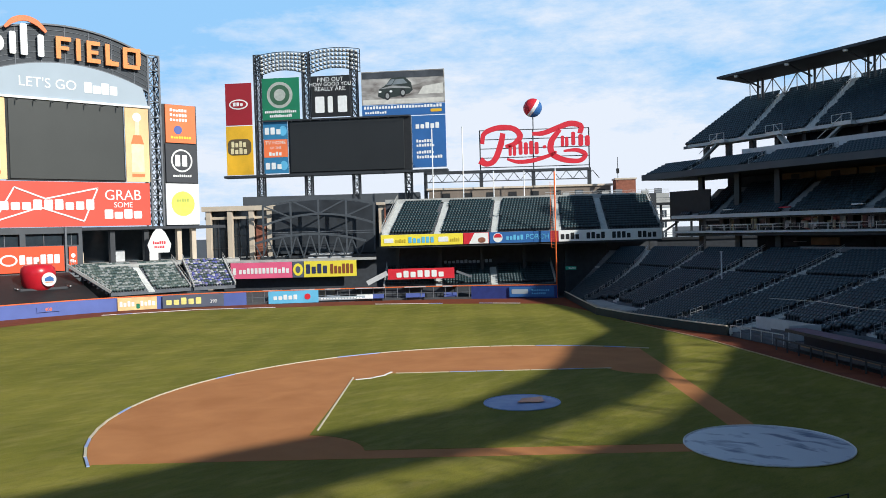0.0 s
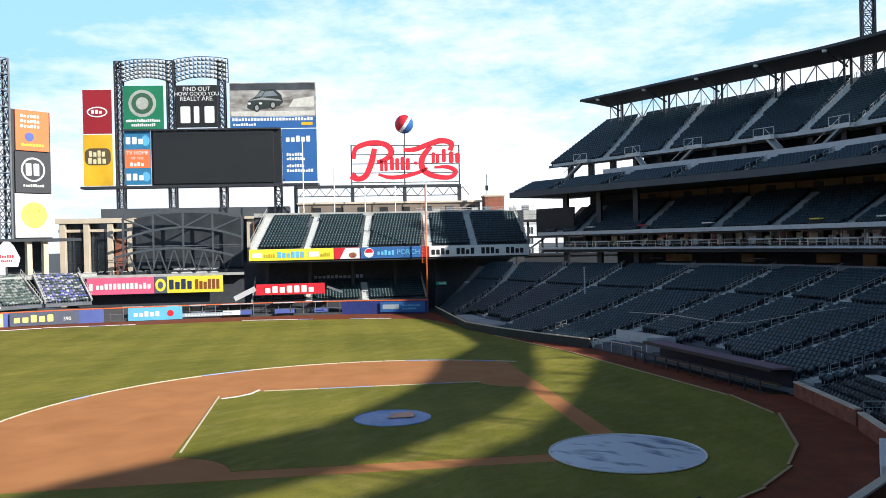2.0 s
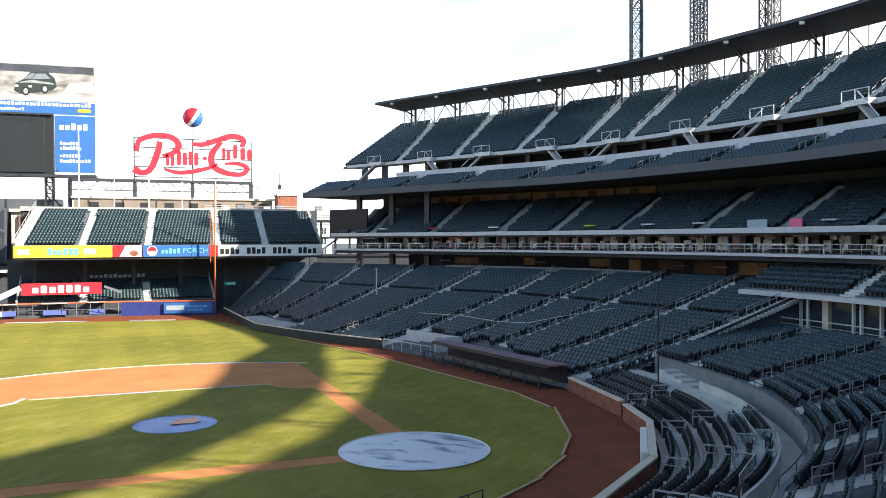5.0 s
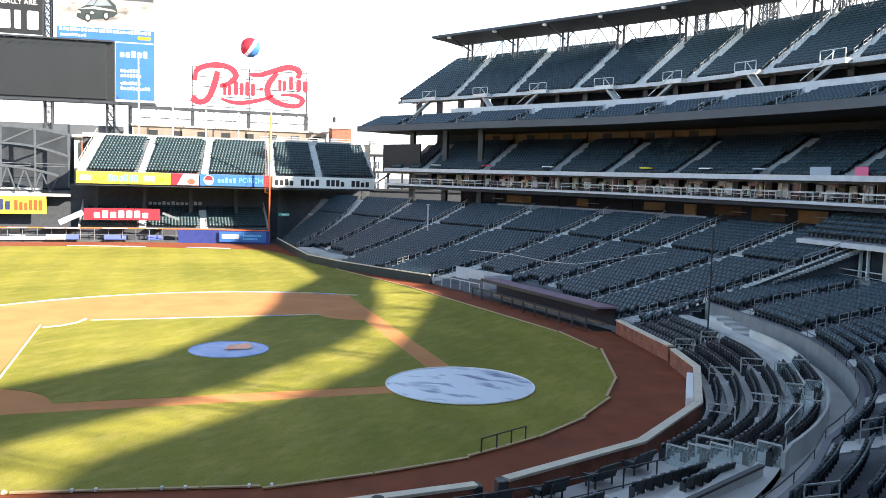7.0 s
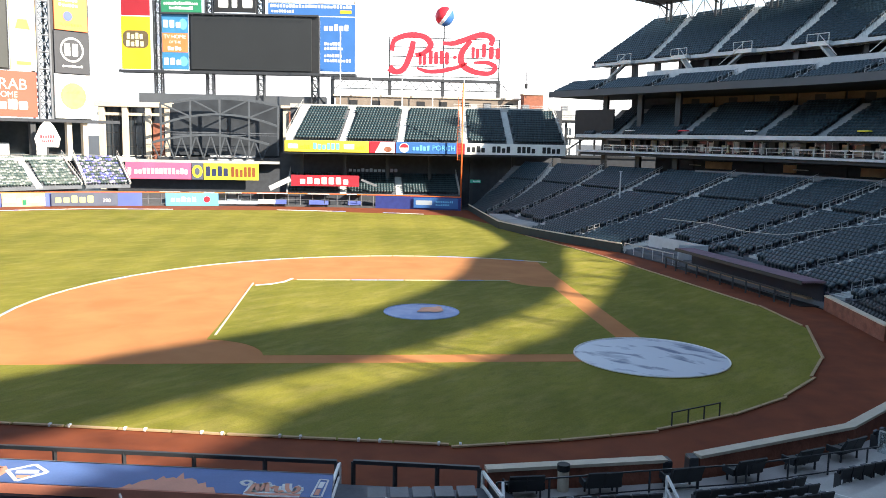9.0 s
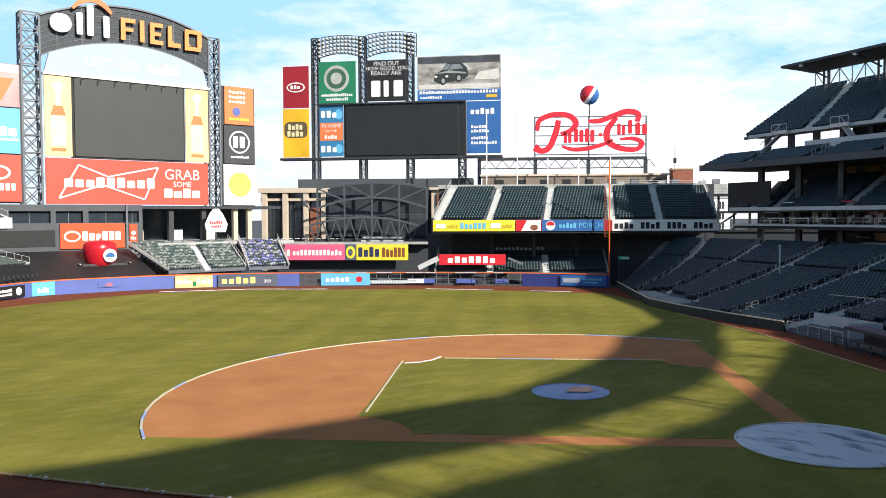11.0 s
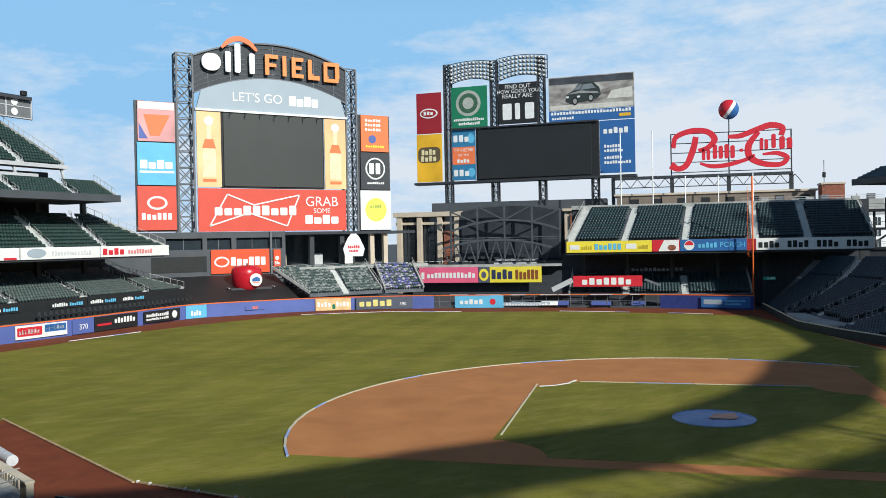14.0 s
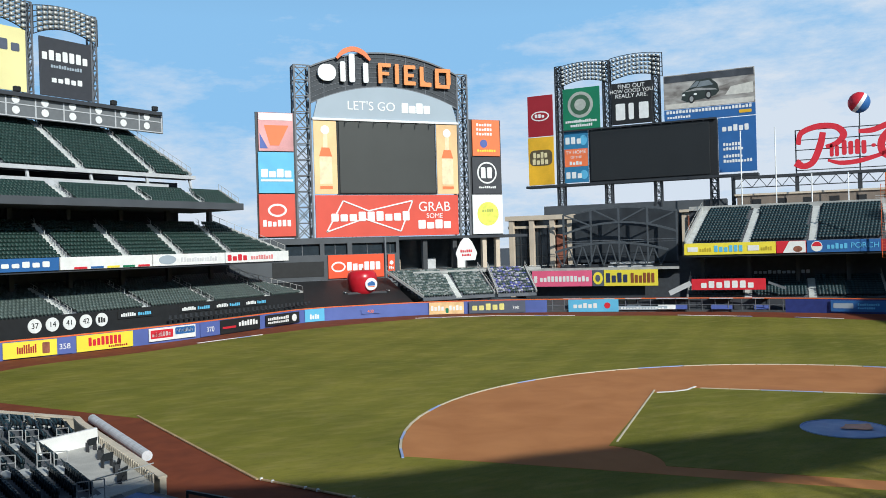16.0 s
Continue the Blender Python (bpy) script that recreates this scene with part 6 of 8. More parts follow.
for i in range(7):
    part("flood_bracket", Mesh().bar((5 + i * 3.1, -0.5, 38.7), (5 + i * 3.1, -1.6, 38.4), 0.16), STEEL, sb)
for x0, x1 in ((-1.6, 3.2), (25.3, 30.2)):
    b = board("bottle_panel", "cream and orange panel with a printed bottle", "advert panel", S1, 0, "bottle panels")
    panel(b, "panel", x0, x1, 24.0, 38.85, CREAM, -0.2)
    c = (x0 + x1) / 2
    shape(b, [(c - 1.3, 26), (c + 1.3, 26), (c + 1.3, 31.2), (c + 0.45, 33.2), (c + 0.45, 36.5), (c - 0.45, 36.5), (c - 0.45, 33.2), (c - 1.3, 31.2)], surf("bottle_print", (0.85, 0.70, 0.45), 0.5), -0.24)
    shape(b, [(c - 1.35, 31.6), (c + 1.35, 31.6), (c + 0.8, 33.4), (c - 0.8, 33.4)], ORANGE, -0.27)
    shape(b, rounded(c - 1.3, c + 1.3, 25.0, 25.6, 0.1), ORANGE, -0.27)
    shape(b, disc(c, 37.0, 0.9), WHITE, -0.27)
b = board("wide_red_panel", "wide red panel with a white bow outline and lettering bars", "advert panel", S1, 0)
panel(b, "panel", -1.6, 30.0, 15.2, 23.75, RED_AD, -0.2)
for q in ([(4.2, 22.6), (0.6, 16.3), (8.6, 18.9), (16.6, 16.2), (19.4, 22.6), (9.6, 20.5), (4.2, 22.6)],):
    for a, c in zip(q, q[1:]):
        part("bow_outline", Mesh().bar((a[0], -0.28, a[1]), (c[0], -0.28, c[1]), 0.12, 0.28), WHITE, b)
bars(b, 1.6, 19.0, 18.4, 20.4, 9, WHITE, -0.3, fill=0.8)
lettering("GRAB", 2.9, 24.4, -0.24, 21.2, WHITE, b)
lettering("SOME", 1.5, 24.4, -0.24, 19.3, WHITE, b)
bars(b, 20.6, 28.4, 16.6, 18.5, 4, WHITE, -0.26, fill=0.86)
# crown shapes: white rounded blocks with an orange arc, then orange blocks
m = Mesh()
m.plate(rounded(-0.4, 3.4, 46.9, 50.3, 1.6), -0.6, -0.2)
m.plate(rounded(4.3, 5.4, 46.9, 51.0, 0.3), -0.6, -0.2)
m.plate(rounded(6.2, 7.4, 46.9, 52.7, 0.3), -0.6, -0.2)
m.plate(rounded(9.2, 10.3, 46.9, 51.0, 0.3), -0.6, -0.2)
part("crown_block", m, WHITE, sb, "raised white block shapes")
part("crown_arc", ribbon([(3.6, 51.6), (5.2, 53.1), (7.2, 53.7), (9.2, 53.1), (10.8, 51.6)], [0.5, 1.0, 1.0, 1.0, 0.5], -0.6, -0.2), ORANGE, sb)
for i, (x0, x1) in enumerate(((12.5, 15.3), (16.2, 17.1), (18.2, 20.8), (21.8, 24.4), (25.3, 28.9))):
    sag = (0, 0, 0.1, 0.25, 0.45)[i]
    m = Mesh().plate(rounded(x0, x0 + 0.85, 47.0 - sag, 51.2 - sag, 0.1), -0.55, -0.15)
    if x1 - x0 > 2:
        m.plate(rounded(x0 + 0.86, x1, 50.4 - sag, 51.2 - sag, 0.1) if i != 3 else rounded(x0 + 0.86, x1, 47.0 - sag, 47.9 - sag, 0.1), -0.55, -0.15)
        m.plate(rounded(x0 + 0.86, x1 - 0.4, 48.7 - sag, 49.4 - sag, 0.1) if i < 3 else rounded(x0 + 0.86, x0 + 1.2, 47.9 - sag, 48.2 - sag, 0.1), -0.55, -0.15)
    if i == 2:
        m.plate(rounded(x0 + 0.86, x1, 47.0 - sag, 47.8 - sag, 0.1), -0.55, -0.15)
    if i == 4:
        m.plate(rounded(x1 - 0.95, x1, 47.8 - sag, 50.39 - sag, 0.2), -0.55, -0.15)
        m.plate(rounded(x0 + 0.86, x1 - 0.2, 47.0 - sag, 47.78 - sag, 0.1), -0.55, -0.15)
    part("crown_block", m, surf("orange_enamel", (0.80, 0.28, 0.08), 0.45, var=0.08), sb, "raised orange block shape")


def side_panel(x0, x1, z0, z1, material, label):
    b = board("side_panel", label, "advert panel", S1, 0, "scoreboard side panels")
    panel(b, "panel", x0, x1, z0, z1, material, -0.15, 0.4)
    return b


b = side_panel(-12.6, -5.7, 32.5, 40.1, surf("sunset_print", (0.62, 0.30, 0.30), 0.5, var=0.45, scale=0.12), "red and blue printed side panel")
shape(b, rounded(-12.5, -5.8, 38.6, 40.0, 0.1), WHITE, -0.19)
shape(b, [(-11.5, 37.6), (-6.6, 37.6), (-8.6, 33.6), (-10.4, 33.6)], ORANGE, -0.19)
shape(b, [(-12.4, 33.0), (-10.8, 33.0), (-12.4, 36)], WALL_BLUE, -0.19)
b = side_panel(-12.8, -5.7, 24.2, 32.3, SKY_BLUE, "light blue side panel with white lettering bars")
bars(b, -12.3, -6.1, 27.3, 29.0, 4, WHITE, -0.2, fill=0.86)
shape(b, rounded(-12.4, -6.0, 26.5, 26.9, 0.1), WHITE, -0.19)
b = side_panel(-12.9, -5.7, 15.6, 24.0, RED_AD, "red side panel with a white oval mark and bars")
shape(b, disc(-9.3, 20.8, 1.9, 1.3), WHITE, -0.19)
shape(b, disc(-9.3, 20.8, 1.45, 0.9), RED_AD, -0.22)
bars(b, -12.2, -6.4, 17.6, 18.9, 6, WHITE, -0.2)
b = side_panel(33.9, 40.6, 32.3, 40.2, ORANGE, "orange side panel with white lettering bars")
for z in (38.8, 37.8, 36.8):
    bars(b, 34.9, 38.8, z, z + 0.6, 6, WHITE, -0.2)
shape(b, disc(36.6, 35.0, 0.9), WALL_BLUE, -0.19)
bars(b, 35.0, 39.6, 33.2, 33.7, 8, YELLOW, -0.2)
b = side_panel(33.7, 40.7, 24.0, 32.1, surf("dark_grey_print", (0.05, 0.052, 0.06)), "dark grey side panel with a white ring mark")
shape(b, disc(37.2, 28.6, 2.4), WHITE, -0.19)
shape(b, disc(37.2, 28.6, 2.05), surf("dark_grey_print", (0.05, 0.052, 0.06)), -0.22)
bars(b, 35.7, 38.8, 27.4, 29.8, 2, WHITE, -0.26)
bars(b, 35.2, 39.4, 25.2, 25.7, 9, WHITE, -0.2)
b = side_panel(33.5, 40.9, 15.2, 23.8, WHITE, "white side panel with a yellow round mark")
shape(b, disc(37.2, 19.6, 2.6), surf("lime_print", (0.75, 0.76, 0.12), 0.5), -0.19)
bars(b, 35.8, 38.6, 20.0, 20.7, 5, surf("olive_print", (0.4, 0.45, 0.1), 0.5), -0.23)

# grey block below the scoreboard
cb = board("centre_block", "dark grey windowed building below the scoreboard", "building", (0, 141, 0), 0)
part("wall", Mesh().box(-40, 15.6, 0.4, 1.9, 0, 11.7).box(-40, 15.6, 0.4, 1.9, 13.9, 15.1).box(-40, -8.2, 0.4, 1.9, 11.7, 13.9).box(-1.3, -0.4, 0.4, 1.9, 11.7, 13.9).box(4.4, 5.4, 0.4, 1.9, 11.7, 13.9).box(12.2, 12.7, 0.4, 1.9, 11.7, 13.9).box(14.9, 15.6, 0.4, 1.9, 11.7, 13.9), CHARCOAL, cb)
for x0, x1 in ((-8.2, -1.3), (-0.4, 4.4), (5.4, 12.2), (12.7, 14.9)):
    wd_ = part("window", Mesh().box(x0, x1, 1.2, 1.3, 11.7, 13.9), GLASS_DARK, cb)
    part("mullion", Mesh().box((x0 + x1) / 2 - 0.06, (x0 + x1) / 2 + 0.06, 1.05, 1.19, 11.7, 13.9), STEEL_GREY, wd_)
part("opening", Mesh().box(-11, -0.6, 0.3, 0.38, 7.4, 10.4), BLACK, cb)
part("pilaster", Mesh().box(12.25, 12.6, 0.0, 0.4, 6.4, 15.1), STEEL_GREY, cb)
part("band", Mesh().box(-40, 15.6, 0.1, 0.38, 5.6, 6.6), surf("mid_grey_cladding", (0.16, 0.17, 0.19), 0.6, var=0.1), cb)
b = board("red_wall_sign", "red sign with a white oval mark and white bars", "sign", (0, 141, 0), 0)
panel(b, "panel", 0.2, 12.0, 6.9, 11.6, surf("red_orange_print", (0.78, 0.09, 0.03), 0.5, var=0.06), 0.05)
shape(b, disc(2.3, 9.2, 1.5, 1.05), WHITE, 0.01)
shape(b, disc(2.3, 9.2, 1.15, 0.72), surf("red_orange_print", (0.78, 0.09, 0.03)), -0.03)
bars(b, 4.1, 11.4, 8.4, 10.1, 6, WHITE, 0.0, fill=0.8)
b = board("small_red_sign", "small red sign with white bars", "sign", (0, 141, 0), 0)
panel(b, "panel", 12.9, 14.4, 6.9, 11.4, surf("red_orange_print", (0.78, 0.09, 0.03)), 0.05)
bars(b, 13.1, 14.2, 8.4, 9.0, 3, WHITE, 0.0)
shape(b, disc(13.65, 9.7, 0.42), WHITE, 0.01)

# black slope with the apple
ap = board("batters_eye", "black slope behind the centre-field wall", "wall", (0, 126.5, 0), 0, kind="structure")
part("slope", Mesh().add([(-16, 0, 2.3), (12.5, 0, 2.3), (12.5, 13.8, 6.6), (-16, 13.8, 6.6), (-16, 0, -0.2), (12.5, 0, -0.2), (12.5, 13.8, -0.2), (-16, 13.8, -0.2)],
                         [(0, 1, 2, 3), (4, 5, 1, 0), (5, 6, 2, 1), (6, 7, 3, 2), (7, 4, 0, 3)]), BLACK, ap)
hs = board("apple_housing", "dark round-cornered housing at the foot of the apple", "planter", (5.2, 134, 0), 0)
part("tub", Mesh().box(-4.3, 4.5, -2.0, 2.5, 1.9, 4.4, 0.5), STEEL, hs)
part("rim", Mesh().path([(-4.3, -2.0, 4.45), (-4.3, 2.5, 4.45), (4.5, 2.5, 4.45), (4.5, -2.0, 4.45)], 0.2), RAIL, hs)
big = board("big_apple", "large glossy red apple with a round white crest", "apple sculpture", (4.9, 134, 3.6), 0)
prof = [(0.0, 0.35), (0.9, 0.1), (1.9, 0.2), (2.5, 1.0), (2.75, 2.2), (2.9, 3.4), (2.75, 4.3), (2.2, 4.85), (1.3, 4.95), (0.6, 4.6), (0.0, 4.35)]
m = Mesh()
n = 32
m.v = [(r * math.cos(2 * math.pi * i / n), r * math.sin(2 * math.pi * i / n), z) for r, z in prof for i in range(n)]
m.f = [(k * n + i, k * n + (i + 1) % n, (k + 1) * n + (i + 1) % n, (k + 1) * n + i) for k in range(len(prof) - 1) for i in range(n)]
part("shell", m, APPLE, big, smooth=True)
part("crest", Mesh().plate(disc(0.85, 2.3, 1.2), -3.0, -2.3), WHITE, big)
part("crest_mark", Mesh().plate([(0.1, 2.0), (1.6, 2.0), (1.6, 2.5), (1.0, 2.9), (0.5, 2.7), (0.1, 2.5)], -3.04, -3.0), BLUE, big)
part("crest_mark", Mesh().plate([(0.2, 1.75), (1.5, 1.75), (1.5, 1.9), (0.2, 1.9)], -3.04, -3.0), ORANGE, big)
part("stem", Mesh().bar((0, 0, 4.3), (0.2, 0, 5.4), 0.25), BRICK, big)

# seats beside the black slope
straight_tier("centre_tier", "small centre-field tier of green seats", (0, 127.0, 0), 0, 15.0, 30.4, (-0.62, 0), 0.5, 2.9, 7.5, 4.9, 10, [22.6], rails=False, seat_mat=speckled("grey_green_seat", ((0.08, 0.11, 0.10), (0.26, 0.28, 0.28), (0.12, 0.15, 0.14), (0.05, 0.08, 0.08))))
straight_tier("centre_tier", "small centre-field tier of mixed blue and grey seats", (25.0, 121.2, 0), -12, 4.5, 12.6, (0, 0.0), 6.9, 2.9, 7.5, 4.9, 10, [], rails=False, seat_mat=speckled("blue_grey_seat", ((0.08, 0.10, 0.09), (0.10, 0.11, 0.34), (0.42, 0.42, 0.45), (0.05, 0.07, 0.08), (0.20, 0.19, 0.30), (0.03, 0.05, 0.05))))

# ---------------------------------------------------------------- concourse buildings of right-centre
BR = (75, 125, 0)   # local x to the right, y away from the field
br = board("steel_bridge", "dark steel arched bridge structure over the bullpens", "bridge", BR, -45)
m = Mesh()
xs = [-25.9 + 25.2 * i / 16 for i in range(17)]
top = [(x, 0, 19.1 + 1.5 * (1 - ((x + 13.3) / 12.6) ** 2)) for x in xs]
low = [(x, 0, 14.6 + 2.4 * (1 - ((x + 13.3) / 12.6) ** 2)) for x in xs]
deck_ = [(x - 2.0, 0, 10.6 + 1.9 * (1 - ((x + 13.3) / 12.6) ** 2)) for x in xs]
m.path(top, 0.5).path(low, 0.45).path(deck_, 0.5)
for i in (0, 4, 8, 12, 16):
    m.bar(top[i], low[i], 0.4)
    m.bar(low[i], (low[i][0], 0, 8.2), 0.35)
for i, j in ((0, 4), (4, 8), (8, 12), (12, 16)):
    m.bar(top[j if i >= 8 else i], low[i if i >= 8 else j], 0.3)
for i in range(0, 16, 2):
    m.bar(deck_[i], (deck_[i + 1][0], 0, 7.2), 0.25)
    m.bar((deck_[i + 1][0], 0, 7.2), deck_[i + 2], 0.25)
part("truss", m, surf("bridge_steel", (0.075, 0.085, 0.098), 0.5, var=0.2), br)
part("deck", Mesh().box(-27, -0.4, 0.6, 6, 7.0, 7.6), STEEL, br)
part("screen_wall", Mesh().plate([(-25.6, 8.0), (-1.0, 8.0)] + [(p[0], p[2] - 0.3) for p in reversed(top)], 4.0, 4.3), surf("smoky_panel", (0.035, 0.04, 0.048), 0.45, var=0.3, scale=0.4), br)
part("back_block", Mesh().box(-32.4, 9.4, 8, 14, 7, 21.6), CHARCOAL, br)
part("rail", Mesh().path([(-26, 0.4, 13.0), (-1, 0.4, 13.0)], 0.1).path([(-26, 0.4, 12.5), (-1, 0.4, 12.5)], 0.08), STEEL_GREY, br)

bd = board("concourse_building", "buff precast building with tall dark glazed bays", "building", BR, -45)
part("wall", Mesh().box(-40.5, -24.8, 5.8, 12, 0, 18.6), GLASS_DARK, bd)
part("cornice", Mesh().box(-41, -24.4, 3.6, 6.5, 18.3, 19.4), BUFF, bd)
part("lintel", Mesh().box(-40.6, -24.6, 4.6, 5.7, 16.4, 17.0), BUFF, bd)
for x in (-39.6, -34.6, -29.6, -25.4):
    part("column", Mesh().box(x - 0.6, x + 0.6, 3.9, 5.2, 0, 18.3, 0.06), BUFF, bd)
part("brick_pier", Mesh().box(-28.6, -26.2, 4.2, 5.6, 0, 14.8), BRICK, bd)
for x in (-37.8, -36.2, -32.8, -31.2):
    part("mullion", Mesh().box(x - 0.08, x + 0.08, 5.6, 5.79, 7, 16.4), STEEL, bd)
for z in (9.5, 12.5):
    part("transom", Mesh().box(-40, -25, 5.62, 5.78, z, z + 0.18), STEEL, bd)
bd2 = board("porch_end_building", "buff precast pier beside the porch", "building", BR, -45)
part("wall", Mesh().box(-0.2, 6, 6, 14, 0, 18.8), BUFF, bd2)
part("pier", Mesh().box(1.2, 2.4, 5.4, 5.99, 0, 18.0), BRICK, bd2)
part("cornice", Mesh().box(-0.6, 14, 5.2, 15, 18.8, 19.4), BUFF, bd2)
# open concourse between scoreboard and building
oc = board("open_concourse", "dark open concourse under the scoreboard with piers", "building", (0, 146, 0), 0)
part("rear_wall", Mesh().box(15.6, 45, 9, 9.5, 0, 15), GLASS_DARK, oc)
part("ceiling", Mesh().box(15.6, 47, -3, 9, 14.4, 15.0), SOFFIT, oc)
part("floor", Mesh().box(15.6, 45, -12, 9, 7.2, 7.8), CONCRETE, oc)
for x in (22, 29, 36.2, 39.5):
    part("pier", Mesh().box(x, x + 1.0, -2.0, -1.0, 7.8, 14.4), BUFF if x > 35 else STEEL, oc)
for x in (17, 25.5, 33):
    part("kiosk", Mesh().box(x, x + 2.6, 5.5, 7, 7.8, 10.2, 0.1), (WHITE, FASCIA, BUFF)[int(x) % 3], oc)
tp = board("white_round_topped_sign", "white bulb-shaped sign on a post", "sign", (30.3, 140, 0), -15)
part("plate", Mesh().plate([(-1.9, 9.6), (1.9, 9.6), (2.3, 11.2), (1.7, 12.6), (1.2, 13.6), (0.5, 14.4), (-0.5, 14.4), (-1.2, 13.6), (-1.7, 12.6), (-2.3, 11.2)], -0.2, 0.2), WHITE, tp)
bars(tp, -1.3, 1.3, 11.3, 11.9, 6, SIGN_RED, -0.25)
bars(tp, -1.0, 1.0, 10.5, 11.0, 6, SIGN_RED, -0.25)
part("post", Mesh().box(-0.15, 0.15, 0.0, 0.3, 7, 9.6), STEEL, tp)

for x0, x1, mt, nm in ((-33.6, -19.6, PINK, "pink"), (-19.5, -17.0, surf("slate_print", (0.1, 0.115, 0.16)), "slate"), (-16.9, -5.0, YELLOW, "yellow")):
    b = board("bullpen_board", nm + " printed board above the bullpen", "advert board", BR, -45, "bullpen boards")
    panel(b, "panel", x0, x1, 2.7, 6.3, mt, -0.3)
    if nm == "pink":
        bars(b, x0 + 0.5, x0 + 1.5, 3.6, 5.2, 1, WHITE, -0.36)
        bars(b, x0 + 1.9, x1 - 0.5, 3.8, 5.1, 13, WHITE, -0.36)
    elif nm == "slate":
        shape(b, disc((x0 + x1) / 2, 4.5, 1.1, 1.4), YELLOW, -0.36)
        shape(b, disc((x0 + x1) / 2, 4.5, 0.55, 0.8), surf("slate_print", (0.1, 0.115, 0.16)), -0.4)
    else:
        bars(b, x0 + 0.5, x0 + 5.6, 3.5, 5.7, 4, surf("navy_ink", (0.03, 0.04, 0.1), 0.5), -0.36)
        bars(b, x0 + 6.0, x1 - 0.5, 3.4, 5.6, 6, surf("brown_ink", (0.25, 0.08, 0.03), 0.5), -0.36)
bt = board("bullpen_terrace", "pale railed terrace above the bullpen boards", "terrace", BR, -45, kind="structure")
part("slab", Mesh().box(-36, 0, -0.05, 8, 6.32, 6.9), CONCRETE, bt)
part("wall", Mesh().box(-36, 0, 2.5, 3, -0.2, 6.3), SOFFIT, bt)
part("tent", Mesh().add([(-16, 0.5, 7.2), (-6, 0.5, 7.2), (-6, 3.5, 8.0), (-16, 3.5, 8.0)], [(0, 1, 2, 3)]).box(-16, -6, 0.5, 0.6, 6.95, 7.2), FASCIA, bt)
for i in range(9):
    x = -34 + i * 1.6
    t_ = board("patio_table", "white patio table on the bullpen terrace", "table", tuple(pose(*BR, 0, 0, -45) @ Vector((x, 0.8, 6.9))), -45, "patio tables")
    part("top", Mesh().box(-0.5, 0.5, -0.3, 0.3, 0.7, 0.78), WHITE, t_)
    part("leg", Mesh().bar((0, 0, 0), (0, 0, 0.7), 0.1), STEEL, t_)

# ---------------------------------------------------------------- far end of the first-base stand
en = board("stand_end_frame", "dark steel end frame of the first-base stand", "grandstand", (0, 0, 0), 0, kind="structure")
endp = along(deck_line(4.0, 0, 40), 4.0, 2.0)
for i in (3, 5, 7):
    x, y, a, d = endp[min(i, len(endp) - 1)]
    part("column", Mesh().box(x - 0.4, x + 0.4, y - 0.4, y + 0.4, 0, 20.2), STEEL, en)
xy_a, xy_b = along(deck_line(2.0, 3, 40), 1e9, 4.5)[0], along(deck_line(2.0, 3, 40), 1e9, 14.0)[0]
part("dark_screen", Mesh().wallstrip([xy_a[:2], xy_b[:2]], 13.3, 18.0, 0.3, 1), BLACK, en)
# distant pale building seen through the gap under the deck
gb = board("street_building", "pale street building seen beyond the stand", "building", (222, 170, 0), -38)
part("wall", Mesh().box(-34, 30, 0, 10, 0, 19), WHITE, gb)
for k in range(4):
    for i in range(17):
        wn_ = part("window", Mesh().box(-32 + i * 3.6, -29.8 + i * 3.6, -0.12, -0.01, 3 + k * 4, 5.8 + k * 4), GLASS_DARK, gb)
        part("mullion", Mesh().box(-30.98 + i * 3.6, -30.82 + i * 3.6, -0.2, -0.121, 3 + k * 4, 5.8 + k * 4), WHITE, wn_)
part("cornice", Mesh().box(-34.4, 30.4, -0.4, 10.4, 19, 19.6), CONCRETE, gb)

# open stair tower in the gap between the porch and the stand
tw_ = board("stair_tower", "dark steel stair tower with open floors beyond the stand end", "tower", (103, 66, 0), -58.5)
part("lower_wall", Mesh().box(-6, 18, 0, 0.4, 0, 9.4), SOFFIT, tw_)
for z in (9.4, 13.0, 16.4):
    part("floor_slab", Mesh().box(-6, 18, -0.3, 5.0, z, z + 0.45), STEEL, tw_)
for i in range(9):
    part("column", Mesh().box(-5.9 + i * 2.9, -5.45 + i * 2.9, 0.5, 0.95, 9.4, 16.4), STEEL, tw_)
for k, (x, z) in enumerate(((-4.0, 9.8), (3.5, 13.4), (9.0, 9.8))):
    part("stair_flight", Mesh().bar((x, 1.6, z), (x + 4.6, 1.6, z + 3.2), 1.0, 0.35), STEEL_GREY, tw_)
for z in (10.9, 14.5, 17.8):
    part("railing", Mesh().path([(-6, -0.2, z), (18, -0.2, z)], 0.08).path([(-6, -0.2, z - 0.45), (18, -0.2, z - 0.45)], 0.06), STEEL_GREY, tw_)
for x0, x1, z0, z1 in ((-6, -2.9, 9.85, 13.0), (5.8, 8.6, 9.85, 13.0), (11.6, 14.4, 13.45, 16.4), (-0.1, 2.8, 13.45, 16.4)):
    part("wall_panel", Mesh().box(x0, x1, 3.0, 3.2, z0, z1), CHARCOAL, tw_)

# light towers over the upper tier
for k, (x, y) in enumerate(((86.5, 2.0), (88.2, -7.2), (87.4, -17.4))):
    t_ = board("light_tower", "dark lattice light tower rising through the canopy", "light tower", (x, y, 0), 18 + 12 * k, "stand light towers")
    lat = Mesh()
    truss(lat, -1.35, -0.8, 33.0, 57.0, 1.35, 1.6, 2.2, 0.2)
    truss(lat, 0.0, -0.8, 33.0, 57.0, 1.35, 1.6, 2.2, 0.2)
    part("lattice", lat, STEEL, t_)

